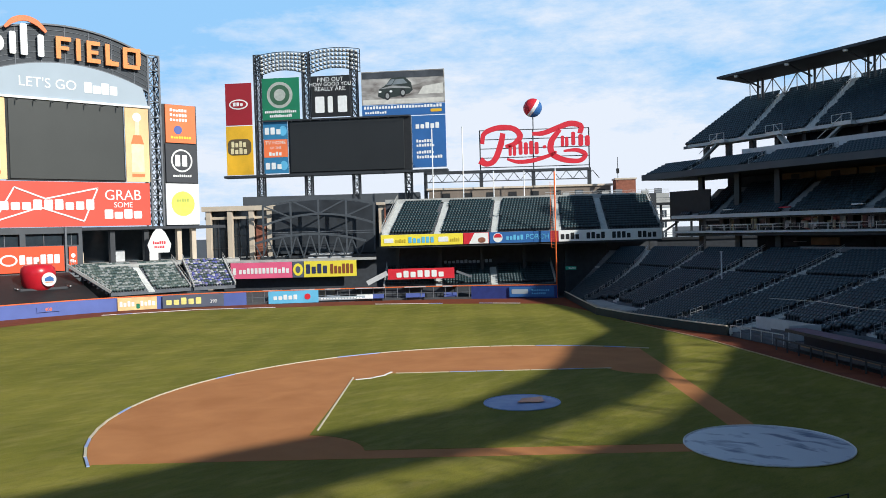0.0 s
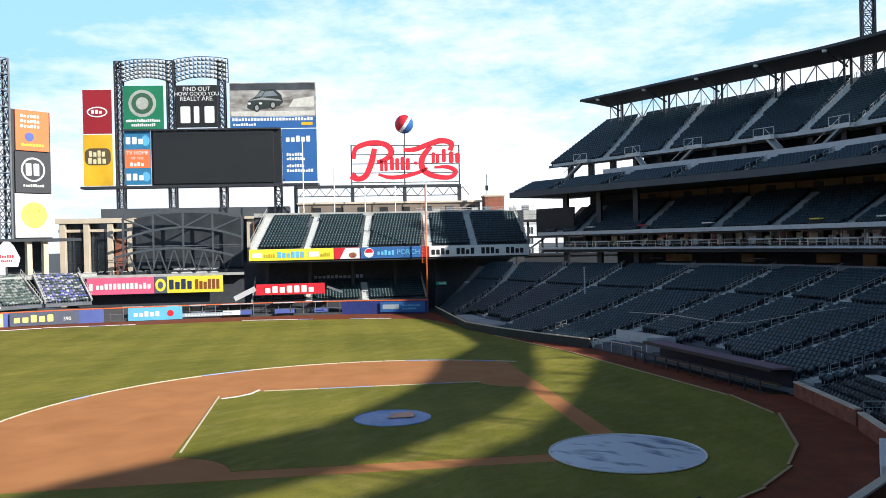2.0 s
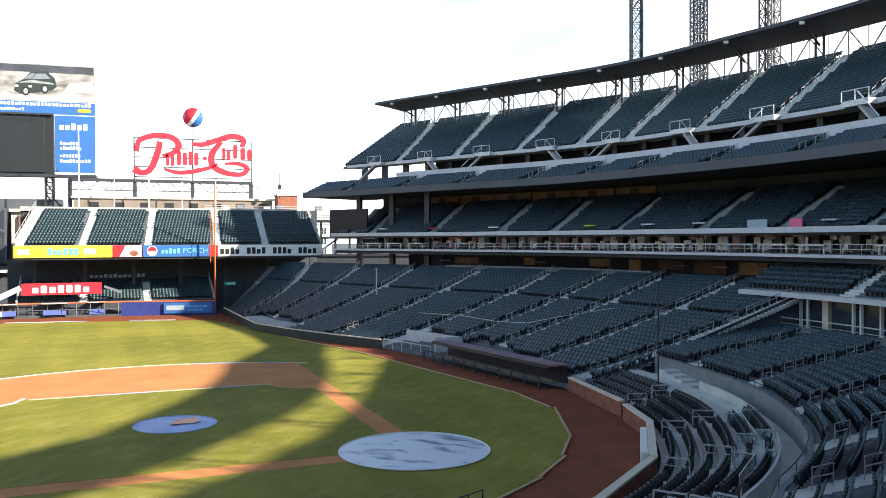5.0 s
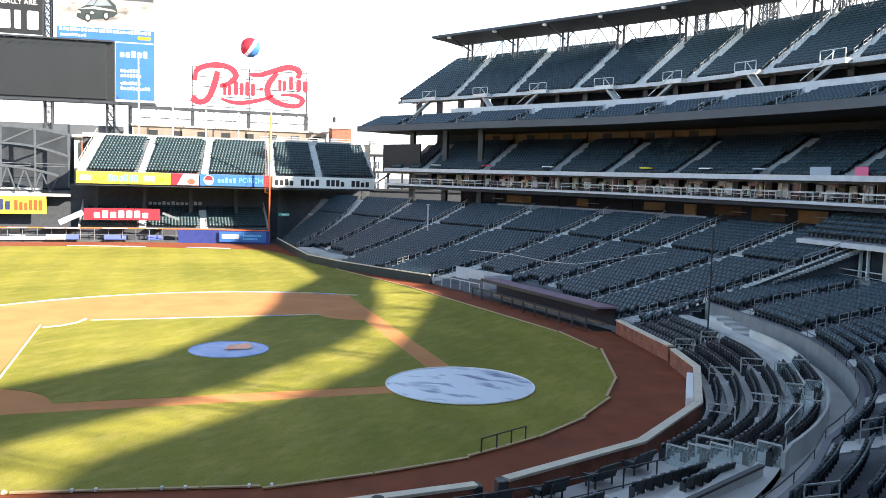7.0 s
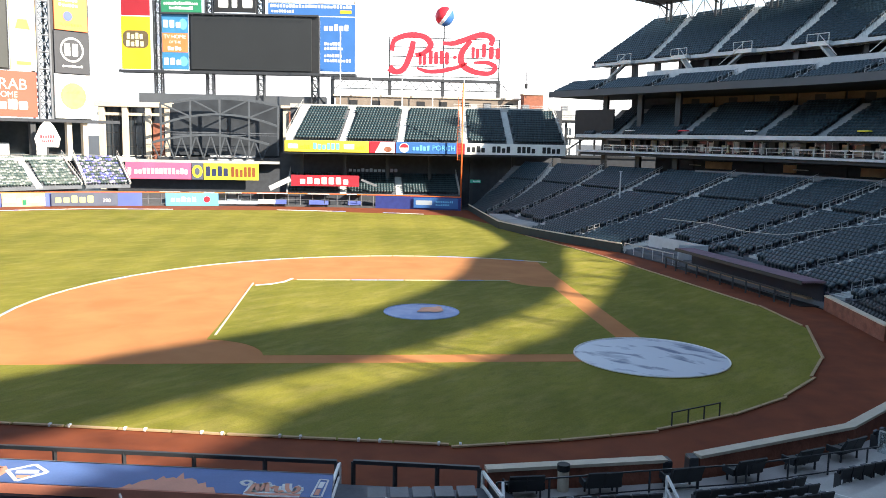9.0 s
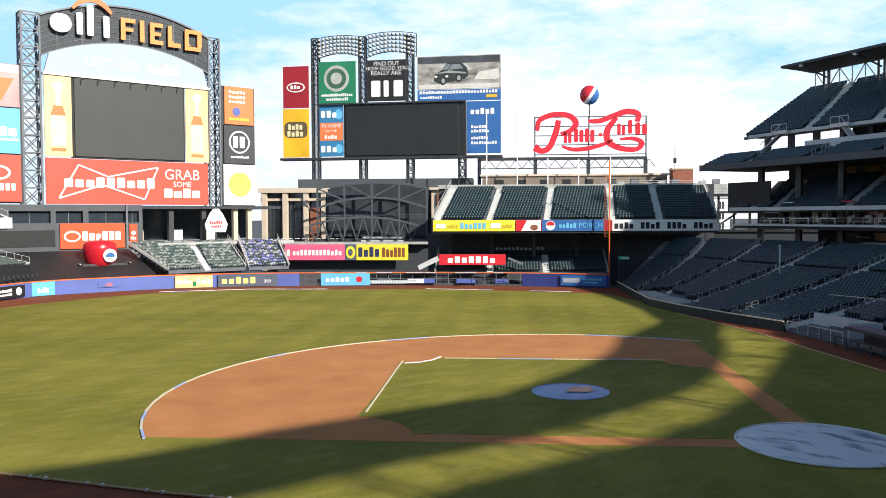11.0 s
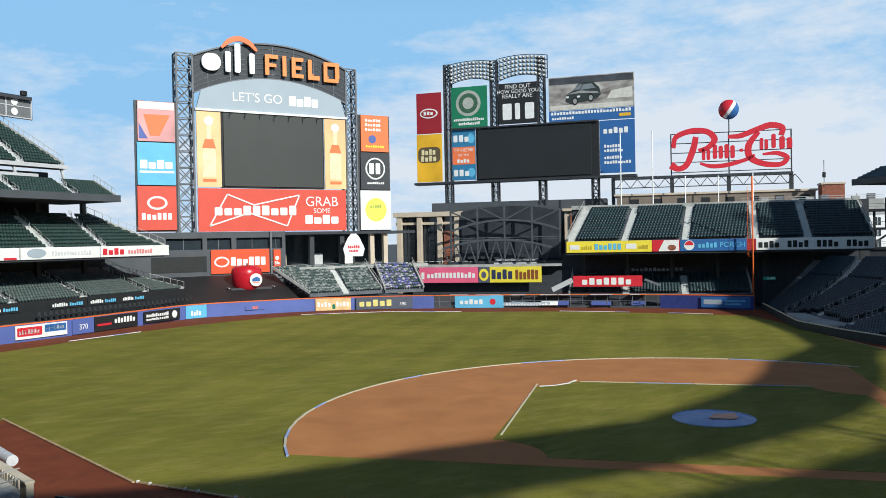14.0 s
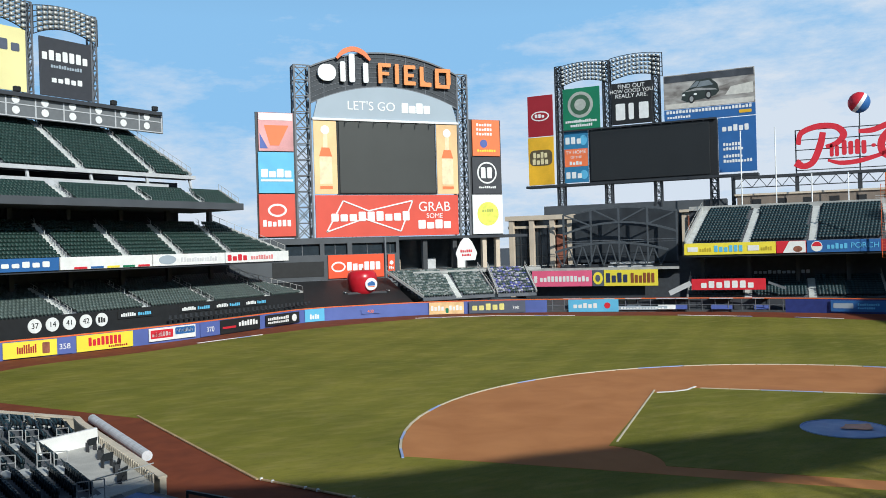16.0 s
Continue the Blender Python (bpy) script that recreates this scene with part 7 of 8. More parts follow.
# suite balconies: rails, piers, panels painted as lit interiors, loose chairs
bal = deck_line(0.2, 18, HALF + 6)
r0 = root("suite_balcony_rail", "pale steel balcony rail along the suites", "railing", kind="structure")
part("top_rail", Mesh().path([(*p, 12.25) for p in bal], 0.05), RAIL, r0)
part("mid_rail", Mesh().path([(*p, 11.8) for p in bal], 0.05), RAIL, r0)
for x, y, a, d in along(bal, 2.4):
    part("post", Mesh().bar((x, y, 11.3), (x, y, 12.25), 0.045), RAIL, r0)
pier = Mesh()
irnd = random.Random(8)
CREAM_WALL = surf("lit_cream_interior", (0.78, 0.74, 0.56), 0.7, var=0.3, scale=0.6)
suite = root("suite_fronts", "glazed suites with piers, doors and pale panels painted as lit interiors", "suite", kind="structure")
for i, (x, y, a, d) in enumerate(along(deck_line(4.9, 18, HALF + 6), 4.8)):
    here = pose(x, y, 0, 0, 0, math.degrees(a))
    pieces = [("pier", Mesh().box(-0.45, 0.45, -0.5, 0.25, 11.31, 13.2), STEEL)]
    for x0 in (irnd.uniform(0.5, 1.2), irnd.uniform(2.4, 3.2)):
        if irnd.random() < 0.2:
            continue
        # pale panels before the glass paint in the brightness of the rooms
        pieces.append(("lit_interior_panel", Mesh().box(x0, x0 + irnd.uniform(0.8, 1.5), -0.12, 0.1, 11.5, irnd.uniform(12.5, 13.1)), irnd.choice((CREAM_WALL, WHITE, FASCIA, BUFF, WHITE, CREAM_WALL))))
    for q in (1.5, 2.9, 4.0):
        if irnd.random() < 0.75:
            pieces.append(("door_post", Mesh().box(q, q + 0.13, -0.25, -0.13, 11.31, 13.2), WHITE))
    if irnd.random() < 0.9:
        pieces.append(("balcony_table", Mesh().box(0.7, 4.1, -3.9, -3.3, 12.1, 12.2).box(0.9, 1.0, -3.7, -3.5, 11.31, 12.1).box(3.8, 3.9, -3.7, -3.5, 11.31, 12.1), irnd.choice((FASCIA, WHITE, WHITE))))
    for q in (0.8, 1.5, 2.2, 2.9):
        if irnd.random() < 0.8:
            pieces.append(("balcony_chair", Mesh().box(q, q + 0.45, -2.3, -2.2, 11.6, 12.2).box(q, q + 0.45, -2.7, -2.3, 11.6, 11.7).box(q + 0.18, q + 0.27, -2.6, -2.4, 11.31, 11.6), STEEL))
    for nm, mesh_, mt in pieces:
        part(nm, mesh_, mt, suite).matrix_basis = here
back_r = [uv(*p) for p in BACK_R[3:7]]
part("parapet", Mesh().wallstrip(offset(back_r, -0.3), 8.3, 8.95, 0.12, 1), STEEL_GREY, root("rear_parapet", "low parapet with a pale top behind the last row of the field stand", "parapet", kind="structure"))
part("top_rail", Mesh().wallstrip(offset(back_r, -0.35), 8.952, 9.05, 0.2, 1), WHITE, bpy.data.objects["rear_parapet"])
# brown that puts dim light into the colour of concourse and club panels
DIM_BROWN = surf("dim_lit_brown_wall", (0.17, 0.115, 0.07), 0.8, var=0.35, scale=0.5)
crn = random.Random(21)
cwl = root("painted_concourse_openings", "panels painted as dimly lit openings along the dark lower concourse", "concourse", kind="structure")
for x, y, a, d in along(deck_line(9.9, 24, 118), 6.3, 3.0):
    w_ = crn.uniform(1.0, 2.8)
    # flat panel coloured as a lit or dark opening, nothing behind it
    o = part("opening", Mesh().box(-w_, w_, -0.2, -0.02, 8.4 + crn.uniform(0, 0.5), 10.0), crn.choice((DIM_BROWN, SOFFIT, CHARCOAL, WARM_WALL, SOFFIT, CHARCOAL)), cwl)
    o.matrix_basis = pose(x, y, 0, 0, 0, math.degrees(a))
    if crn.random() < 0.5:
        o = part("sign_strip", Mesh().box(-1.2, 1.2, -0.5, -0.4, 9.3, 9.42), FASCIA, cwl)
        o.matrix_basis = pose(x + 2.0 * math.cos(a), y + 2.0 * math.sin(a), 0, 0, 0, math.degrees(a))
# buff wall with its dimness put into the colour; black plates for dark gaps
clw = root("club_rear_front", "buff club rear wall, dimmed in colour, with black doorway plates", "wall", kind="structure")
for i, (x, y, a, d) in enumerate(along(deck_line(13.4, 22, 66), 7.5, 3.0)):
    o = part("wall_panel", Mesh().box(-3.6, 3.6, -0.1, 0.1, 18.4, 20.15), DIM_BROWN, clw)
    o.matrix_basis = pose(x, y, 0, 0, 0, math.degrees(a))
    o = part("doorway", Mesh().box(-0.9, 0.7, -0.16, -0.105, 18.4, 19.9), BLACK, clw)
    o.matrix_basis = pose(x, y, 0, 0, 0, math.degrees(a))
for q, w_, mt in ((88.0, 2.6, PALE), (93.0, 1.6, PINK)):
    for x, y, a, d in along(deck_line(0.75, 17, HALF), 1e9, q - 17):
        c_ = root("front_board", "pale printed board standing on the club front row", "board", (x, y, 13.65), math.degrees(a), "club boards")
        part("panel", Mesh().box(-w_ / 2, w_ / 2, -0.05, 0.05, 0.0, 1.1, 0.02), mt, c_)
        part("foot", Mesh().box(-w_ / 2, w_ / 2, -0.05, 0.3, 0.0, 0.06), STEEL, c_)
# folded banners and covers lying on the club seats
for i, (q, mt) in enumerate(((22, WHITE), (33, SIGN_RED), (45, WHITE), (62, YELLOW), (72, WHITE), (80, FASCIA), (97, FASCIA))):
    for x, y, a, d in along(deck_line(0.9, 17, HALF), 1e9, q - 17):
        c_ = root("seat_cover", "small folded cover lying over the club seats", "cover", (x, y, 14.45), math.degrees(a), "seat covers")
        part("cloth", Mesh().box(-0.9, 0.9, -0.2, 0.4, 0.0, 0.16, 0.05), mt, c_)

# vomitory stairs of the upper deck
for i, (x, y, a, d) in enumerate(along(deck_line(7.0, 7, HALF), 11.9, 8.0)):
    s_ = root("upper_stair", "pale steel stair between the upper tiers", "stair", (x, y, 0), math.degrees(a), "upper deck stairs")
    sgn = 1 if i % 2 else -1
    part("flight", Mesh().bar((0, -0.6, 25.9), (sgn * 3.4, -1.6, 23.0), 1.0, 0.3), CONCRETE, s_)
    part("landing", Mesh().box(-1.6, 1.6, -1.4, 0.6, 25.55, 26.12), RAIL, s_)
    part("railing", Mesh().bar((0, -1.1, 27.0), (sgn * 3.4, -2.1, 24.1), 0.08).bar((-1.6, -1.4, 27.1), (1.6, -1.4, 27.1), 0.08).bar((-1.6, -1.4, 26.1), (-1.6, -1.4, 27.1), 0.08).bar((1.6, -1.4, 26.1), (1.6, -1.4, 27.1), 0.08).bar((0, -1.4, 26.1), (0, -1.4, 27.1), 0.08), RAIL, s_)
colm = root("upper_concourse_columns", "dark columns of the open upper concourse", "column", kind="structure")
for x, y, a, d in along(deck_line(9.0, 10, HALF), 5.2):
    o = part("column", Mesh().box(-0.4, 0.4, -0.4, 0.4, 22.9, 26.0), STEEL, colm)
    o.matrix_basis = pose(x, y, 0, 0, 0, math.degrees(a))
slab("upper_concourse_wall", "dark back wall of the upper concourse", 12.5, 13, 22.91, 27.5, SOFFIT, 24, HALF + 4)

# ---------------------------------------------------------------- dugouts
SALMON_EDGE = surf("salmon_edge", (0.80, 0.30, 0.20), 0.6, var=0.1)


def dugout(u_axis, name, label, a0, a1, v0, deep, shift, front, roof_mat):
    """A dugout along one base line; along runs from a0 to a1, depth from v0 (field) to v1."""
    q = (lambda a, v: uv(a, -v)) if u_axis else (lambda a, v: uv(-v, a))
    r = root(name, label, "dugout", kind="structure")
    roof = [q(a0, v0), q(a1, v0 - shift), q(a1, v0 - shift + deep), q(a0, v0 + deep)]
    part("roof", Mesh().sheet(roof, 1.88, 2.05), roof_mat, r)
    part("roof_edge", Mesh().path([(*roof[3], 1.9), (*roof[2], 1.9)], 0.1, 0.3), SALMON_EDGE if not u_axis else STEEL_GREY, r)
    part("roof_edge", Mesh().path([(*roof[0], 1.9), (*roof[1], 1.9)], 0.1, 0.3), STEEL_GREY if not u_axis else STEEL, r)
    inner = [roof[0], roof[1], roof[2], roof[3]]
    # near-black wall and floor paint in the shade inside the dugout
    part("back_wall", Mesh().wallstrip([inner[3], inner[2]], -0.6, 1.74, 0.2, 1), surf("shade_black_dugout_wall", (0.012, 0.016, 0.03), 0.6, var=0.2), r)
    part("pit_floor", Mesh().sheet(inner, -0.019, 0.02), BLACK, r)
    f0, f1 = Vector(q(a0, v0 - front)), Vector(q(a1, v0 - shift - front))
    n = 10
    part("top_rail", Mesh().path([(*f0, 1.1), (*f1, 1.1)], 0.14), STEEL, r)
    part("mid_rail", Mesh().path([(*f0, 0.6), (*f1, 0.6)], 0.06), STEEL, r)
    for i in range(n + 1):
        p = f0.lerp(f1, i / n)
        part("post", Mesh().bar((*p, -0.02), (*p, 1.1), 0.12), STEEL, r)
    b0, b1 = Vector(q(a0 + 1, v0 + 1.3)), Vector(q(a1 - 1, v0 - shift + 1.3))
    part("bench", Mesh().bar((*b0, 0.45), (*b1, 0.45), 0.5, 0.12), surf("bench_timber", (0.30, 0.2, 0.12), 0.6, var=0.2), r)
    return r, roof


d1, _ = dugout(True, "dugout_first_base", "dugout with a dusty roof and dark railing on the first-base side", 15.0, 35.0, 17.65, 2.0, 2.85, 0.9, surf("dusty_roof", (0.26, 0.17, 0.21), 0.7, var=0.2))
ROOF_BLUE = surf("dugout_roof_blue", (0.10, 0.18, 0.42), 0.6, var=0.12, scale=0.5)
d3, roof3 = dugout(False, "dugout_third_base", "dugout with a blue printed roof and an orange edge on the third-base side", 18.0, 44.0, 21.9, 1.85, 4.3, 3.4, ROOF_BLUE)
# printed marks on the blue roof
ex, ey = (Vector(roof3[1]) - Vector(roof3[0])), (Vector(roof3[3]) - Vector(roof3[0]))


def on_roof(f, g):
    return tuple(Vector(roof3[0]) + ex * f + ey * g)


SALMON = surf("salmon_print", (0.75, 0.33, 0.22), 0.6, var=0.08)
sk = [(0.250, 1.0), (0.244, 0.95), (0.238, 0.80), (0.234, 0.84), (0.226, 0.66), (0.214, 0.56), (0.210, 0.62), (0.203, 0.42), (0.199, 0.52), (0.190, 0.45), (0.187, 0.50), (0.182, 0.24),
      (0.177, 0.50), (0.168, 0.46), (0.162, 0.52), (0.158, 0.68), (0.150, 0.60), (0.146, 0.80), (0.138, 0.78), (0.133, 1.0)]
part("skyline_print", Mesh().sheet([on_roof(*p) for p in sk], 2.052, 2.062), SALMON, d3)


def roof_stroke(pts, w, z, material, name):
    """A painted brush stroke through places on the roof."""
    pts = [on_roof(*p) for p in pts]
    part(name, Mesh().path([(*p, z) for p in fine(pts, 0.12)], w, 0.012), material, d3)


# a white-edged script mark, its round sign before it
for w_, z_, mt_ in ((0.30, 2.058, WHITE), (0.13, 2.066, SALMON)):
    for pts in ([(0.096, 0.92), (0.090, 0.55), (0.084, 0.86), (0.078, 0.50), (0.074, 0.86)], [(0.071, 0.72), (0.065, 0.62), (0.064, 0.84), (0.056, 0.80)],
                [(0.053, 0.50), (0.052, 0.70), (0.048, 0.84)], [(0.043, 0.60), (0.038, 0.66), (0.040, 0.80), (0.046, 0.86)], [(0.100, 0.92), (0.080, 0.96), (0.055, 0.93), (0.036, 0.92)]):
        roof_stroke(pts, w_, z_, mt_, "script_stroke")
roof_stroke([(0.108, 0.52), (0.102, 0.44), (0.095, 0.52), (0.102, 0.64), (0.108, 0.52)], 0.12, 2.058, WHITE, "ring_print")
part("print_frame", Mesh().path([(*on_roof(*p), 2.06) for p in ((0.005, 0.27), (0.015, 0.25), (0.023, 0.95), (0.011, 0.95), (0.005, 0.27))], 0.06, 0.012), WHITE, d3)
part("type_line", Mesh().sheet([on_roof(*p) for p in ((0.008, 0.36), (0.014, 0.35), (0.017, 0.6), (0.0115, 0.6))], 2.052, 2.062), WHITE, d3)
part("type_line", Mesh().sheet([on_roof(*p) for p in ((0.0125, 0.66), (0.0175, 0.66), (0.0205, 0.88), (0.0145, 0.88))], 2.052, 2.062), SALMON, d3)
part("print_frame", Mesh().path([(*on_roof(*p), 2.06) for p in ((0.345, 0.5), (0.368, 0.2), (0.395, 0.5), (0.372, 0.9), (0.345, 0.5))], 0.12, 0.012), WHITE, d3)
part("type_line", Mesh().sheet([on_roof(*p) for p in ((0.357, 0.42), (0.384, 0.46), (0.382, 0.6), (0.355, 0.56))], 2.052, 2.062), WHITE, d3)
part("type_line", Mesh().sheet([on_roof(*p) for p in ((0.362, 0.66), (0.378, 0.68), (0.376, 0.78), (0.364, 0.76))], 2.052, 2.062), SALMON, d3)
roof_stroke([(0.437, 0.35), (0.420, 0.32)], 0.22, 2.058, SALMON, "letter_stroke")
roof_stroke([(0.4285, 0.34), (0.432, 0.85)], 0.22, 2.058, SALMON, "letter_stroke")
roof_stroke([(0.414, 0.6), (0.406, 0.36), (0.398, 0.58), (0.406, 0.84), (0.414, 0.6)], 0.2, 2.058, SALMON, "letter_stroke")

# camera well beside the third-base dugout
cw = root("camera_well", "open photographers' pit with a steel rail and grey lockers", "camera pit", kind="structure")
part("top_rail", Mesh().path([(*uv(-18.5, 17.4), 1.1), (*uv(-19.3, 12.9), 1.1)], 0.14), STEEL, cw)
for i in range(4):
    p = Vector(uv(-18.5, 17.4)).lerp(uv(-19.3, 12.9), i / 3)
    part("post", Mesh().bar((*p, 0), (*p, 1.1), 0.12), STEEL, cw)
part("floor", Mesh().sheet([uv(-18.6, 17.4), uv(-19.5, 12.9), uv(-23.5, 12.9), uv(-23.0, 17.4)], 0.0, 0.06), CONCRETE_DARK, cw)
for i in range(5):
    c = uv(-21.2, 13.6 + i * 0.75)
    lk = root("camera_case", "grey equipment case in the photographers' pit", "case", (*c, 0.06), 135, "equipment cases")
    part("body", Mesh().box(-0.3, 0.3, -0.4, 0.4, 0, 0.95, 0.05), STEEL, lk)
    part("lid", Mesh().box(-0.32, 0.32, -0.42, 0.42, 0.96, 1.05, 0.03), STEEL_GREY, lk)
for k, (a, b) in enumerate((((-18.4, 17.9), (-23.0, 18.1)), ((-19.4, 12.8), (-23.6, 12.8)))):
    ra = root("stair_rail", "white steel handrail beside the dugout steps", "handrail", group="dugout handrails")
    p, q = uv(*a), uv(*b)
    part("rail", Mesh().bar((*p, 1.0), (*q, 1.9), 0.1).bar((*p, 0.5), (*q, 1.4), 0.08), WHITE, ra)
    part("post", Mesh().bar((*p, 0.0), (*p, 1.0), 0.1), WHITE, ra)
    part("post", Mesh().bar((*q, 1.0), (*q, 1.9), 0.1), WHITE, ra)

# camera well on the first-base side and the white corner by the line
fw = root("first_base_camera_well", "open photographers' pit with pale walls beside the dugout", "camera pit", kind="structure")
part("back_wall", Mesh().wallstrip([uv(46, -15.8), uv(37, -18.6)], 0.0, 2.1, 0.25, 1), FASCIA, fw)
part("side_wall", Mesh().wallstrip([uv(36.6, -15.8), uv(36.6, -19)], 0.0, 2.1, 0.25, 1), FASCIA, fw)
part("rail", Mesh().path([(*uv(46, -13), 1.15), (*uv(37, -15.4), 1.15)], 0.1), RAIL, fw)
for i in range(6):
    p = Vector(uv(46, -13)).lerp(uv(37, -15.4), i / 5)
    part("post", Mesh().bar((*p, 0), (*p, 1.15), 0.08), RAIL, fw)

# the seats and the curved walkway round home plate
PALE_FLOOR = surf("pale_screed", (0.52, 0.52, 0.50), 0.8, var=0.15, scale=0.6)
hm = root("home_terrace", "pale concrete terraces for the seats round home plate", "terrace", kind="structure")
SEAT_BLACK = surf("black_seat", (0.018, 0.022, 0.026), 0.45, var=0.2, island=0.2)
ROWS = 6
# the rows stand close behind the wall on the first-base side; past home a wide front terrace comes before them
NEAR_R = [0.36, 1.45, 2.42, 3.39, 4.36, 5.33, 6.3]
WIDE_R = [0.36, 2.7, 3.8, 4.9, 6.0, 7.1, 8.2]
n_home = len(HOME)
SWING = [max(0.0, min(1.0, (i / n_home - 0.64) / 0.14)) for i in range(n_home)]


def home_line(near, wide):
    return [tuple(Vector(p).lerp(q, w)) for p, q, w in zip(offset(HOME, near), offset(HOME, wide), SWING)]


edges = [home_line(a_, b_) for a_, b_ in zip(NEAR_R, WIDE_R)]
HZ = [0.30, 0.55, 0.82, 1.10, 1.38, 1.66, 1.94]
for j in range(ROWS):
    m = Mesh()
    n = len(HOME)
    lo = HZ[j] - 0.32
    m.add([(*p, lo) for p in edges[j]] + [(*p, HZ[j]) for p in edges[j]] + [(*p, HZ[j]) for p in edges[j + 1]],
          [(i, i + 1, n + i + 1, n + i) for i in range(n - 1)] + [(n + i, n + i + 1, 2 * n + i + 1, 2 * n + i) for i in range(n - 1)])
    part("step", m, PALE_FLOOR, hm)
wk = root("home_walkway", "pale concrete walkway sunk behind the home plate seats", "walkway", kind="structure")
WALK_Z = 1.3
w1 = home_line(7.7, 9.8)
m = Mesh()
for i in range(len(w1) - 1):
    m.sheet([edges[-1][i], edges[-1][i + 1], w1[i + 1], w1[i]], WALK_Z - 0.3, WALK_Z)
part("floor", m, PALE_FLOOR, wk)
END = round(n_home * 0.655)      # where the rows stop beside the front terrace
part("parapet", Mesh().wallstrip(edges[-1][8:END + 1], WALK_Z - 0.3, HZ[-1] + 0.32, 0.14, 1), PALE_FLOOR, wk, "pale low wall behind the back row")
part("rear_wall", Mesh().wallstrip(w1, 1.0, 2.75, 0.22, 1), surf("grey_terrace_wall", (0.20, 0.21, 0.22), 0.7, var=0.2), wk)
part("rear_coping", Mesh().wallstrip(w1, 2.752, 2.82, 0.26, 1), STEEL_GREY, wk)
rl = Mesh()
for i in range(0, len(w1), 2):
    rl.bar((*w1[i], 2.8), (*w1[i], 3.2), 0.04)
rl.path([(*p, 3.2) for p in w1], 0.04)
part("handrail", rl, STEEL, wk)
# stair at the far end of the walkway
for i in range(5):
    a_, b_ = Vector(edges[-1][7 - i]), Vector(w1[7 - i])
    c_, d_ = Vector(edges[-1][8 - i]), Vector(w1[8 - i])
    part("stair_tread", Mesh().sheet([tuple(q) for q in (a_, c_, d_, b_)], WALK_Z + 0.002, WALK_Z + 0.18 * (i + 1)), PALE_FLOOR, wk)


def make_chair(name, label, wide, group):
    c = root(name, label, "chair", (0, 0, 0), 0, group)
    back = Mesh().add([(x, y, z) for y, z in ((0.20, 0.42), (0.30, 0.82), (0.35, 0.80), (0.26, 0.40)) for x in (-wide / 2, wide / 2)],
                      [(0, 1, 3, 2), (2, 3, 5, 4), (4, 5, 7, 6), (6, 7, 1, 0), (0, 2, 4, 6), (1, 7, 5, 3)])
    part("backrest", back, SEAT_BLACK, c)
    part("seat", Mesh().box(-wide / 2 + 0.03, wide / 2 - 0.03, 0.05, 0.15, 0.34, 0.70, 0.03), SEAT_BLACK, c)
    # grey strip painted as the light caught on the raised seat
    part("seat_glint", Mesh().box(-wide / 2 + 0.12, wide / 2 - 0.12, 0.03, 0.12, 0.702, 0.73), STEEL_GREY, c, "pale strip painted as light caught on the seat top")
    for s in (-wide / 2, wide / 2 - 0.05):
        part("side_frame", Mesh().box(s, s + 0.05, 0.0, 0.28, 0.0, 0.58), STEEL, c)
    return c


def make_lounger():
    """A wide padded double seat, its two backs leaning away from the field."""
    c = root("padded_double_seat", "wide black padded double seat on the pale front terrace", "seat", (0, 0, 0), 0, "front terrace seats")
    for x0 in (-0.62, 0.01):
        x1 = x0 + 0.61
        back = Mesh().add([(x, y, z) for y, z in ((0.12, 0.40), (0.24, 0.72), (0.42, 1.02), (0.50, 1.00), (0.36, 0.68), (0.24, 0.36)) for x in (x0, x1)],
                          [(0, 1, 3, 2), (2, 3, 5, 4), (4, 5, 7, 6), (6, 7, 9, 8), (8, 9, 11, 10), (10, 11, 1, 0), (0, 2, 8, 10), (2, 4, 6, 8), (1, 11, 9, 3), (3, 9, 7, 5)])
        part("backrest", back, SEAT_BLACK, c)
        part("cushion", Mesh().box(x0 + 0.02, x1 - 0.02, -0.42, 0.2, 0.36, 0.5, 0.04), SEAT_BLACK, c)
    for x in (-0.70, 0.63):
        part("armrest", Mesh().box(x, x + 0.07, -0.40, 0.22, 0.36, 0.62, 0.02), SEAT_BLACK, c)
    for x in (-0.55, 0.48):
        for y in (-0.34, 0.14):
            part("leg", Mesh().bar((x, y, 0.0), (x, y, 0.36), 0.06), STEEL, c)
    return c


def v_of(x, y):
    return (y - x) * 0.70711


# front terrace: double seats behind the brick wall
spots = along(offset(HOME, 1.05), 0.1)
lounger = None
for v_ in (11.4, 8.6, 5.6, 2.9, 0.2, -2.2):
    x, y, a, d = min((q for q in spots if q[3] > 30), key=lambda q: abs(v_of(q[0], q[1]) - v_))
    m_ = pose(x, y, HZ[0], 0, 0, math.degrees(a))
    if lounger is None:
        lounger = make_lounger()
        lounger.matrix_basis = m_
    else:
        copy_thing(lounger, m_)
# rows of folding chairs round home plate, ending beside the terrace; two short back rows in glazed boxes
chair, far = None, []
arm = make_chair("folding_armchair", "loose black chair on the pale third-base platform", 0.6, "platform chairs")
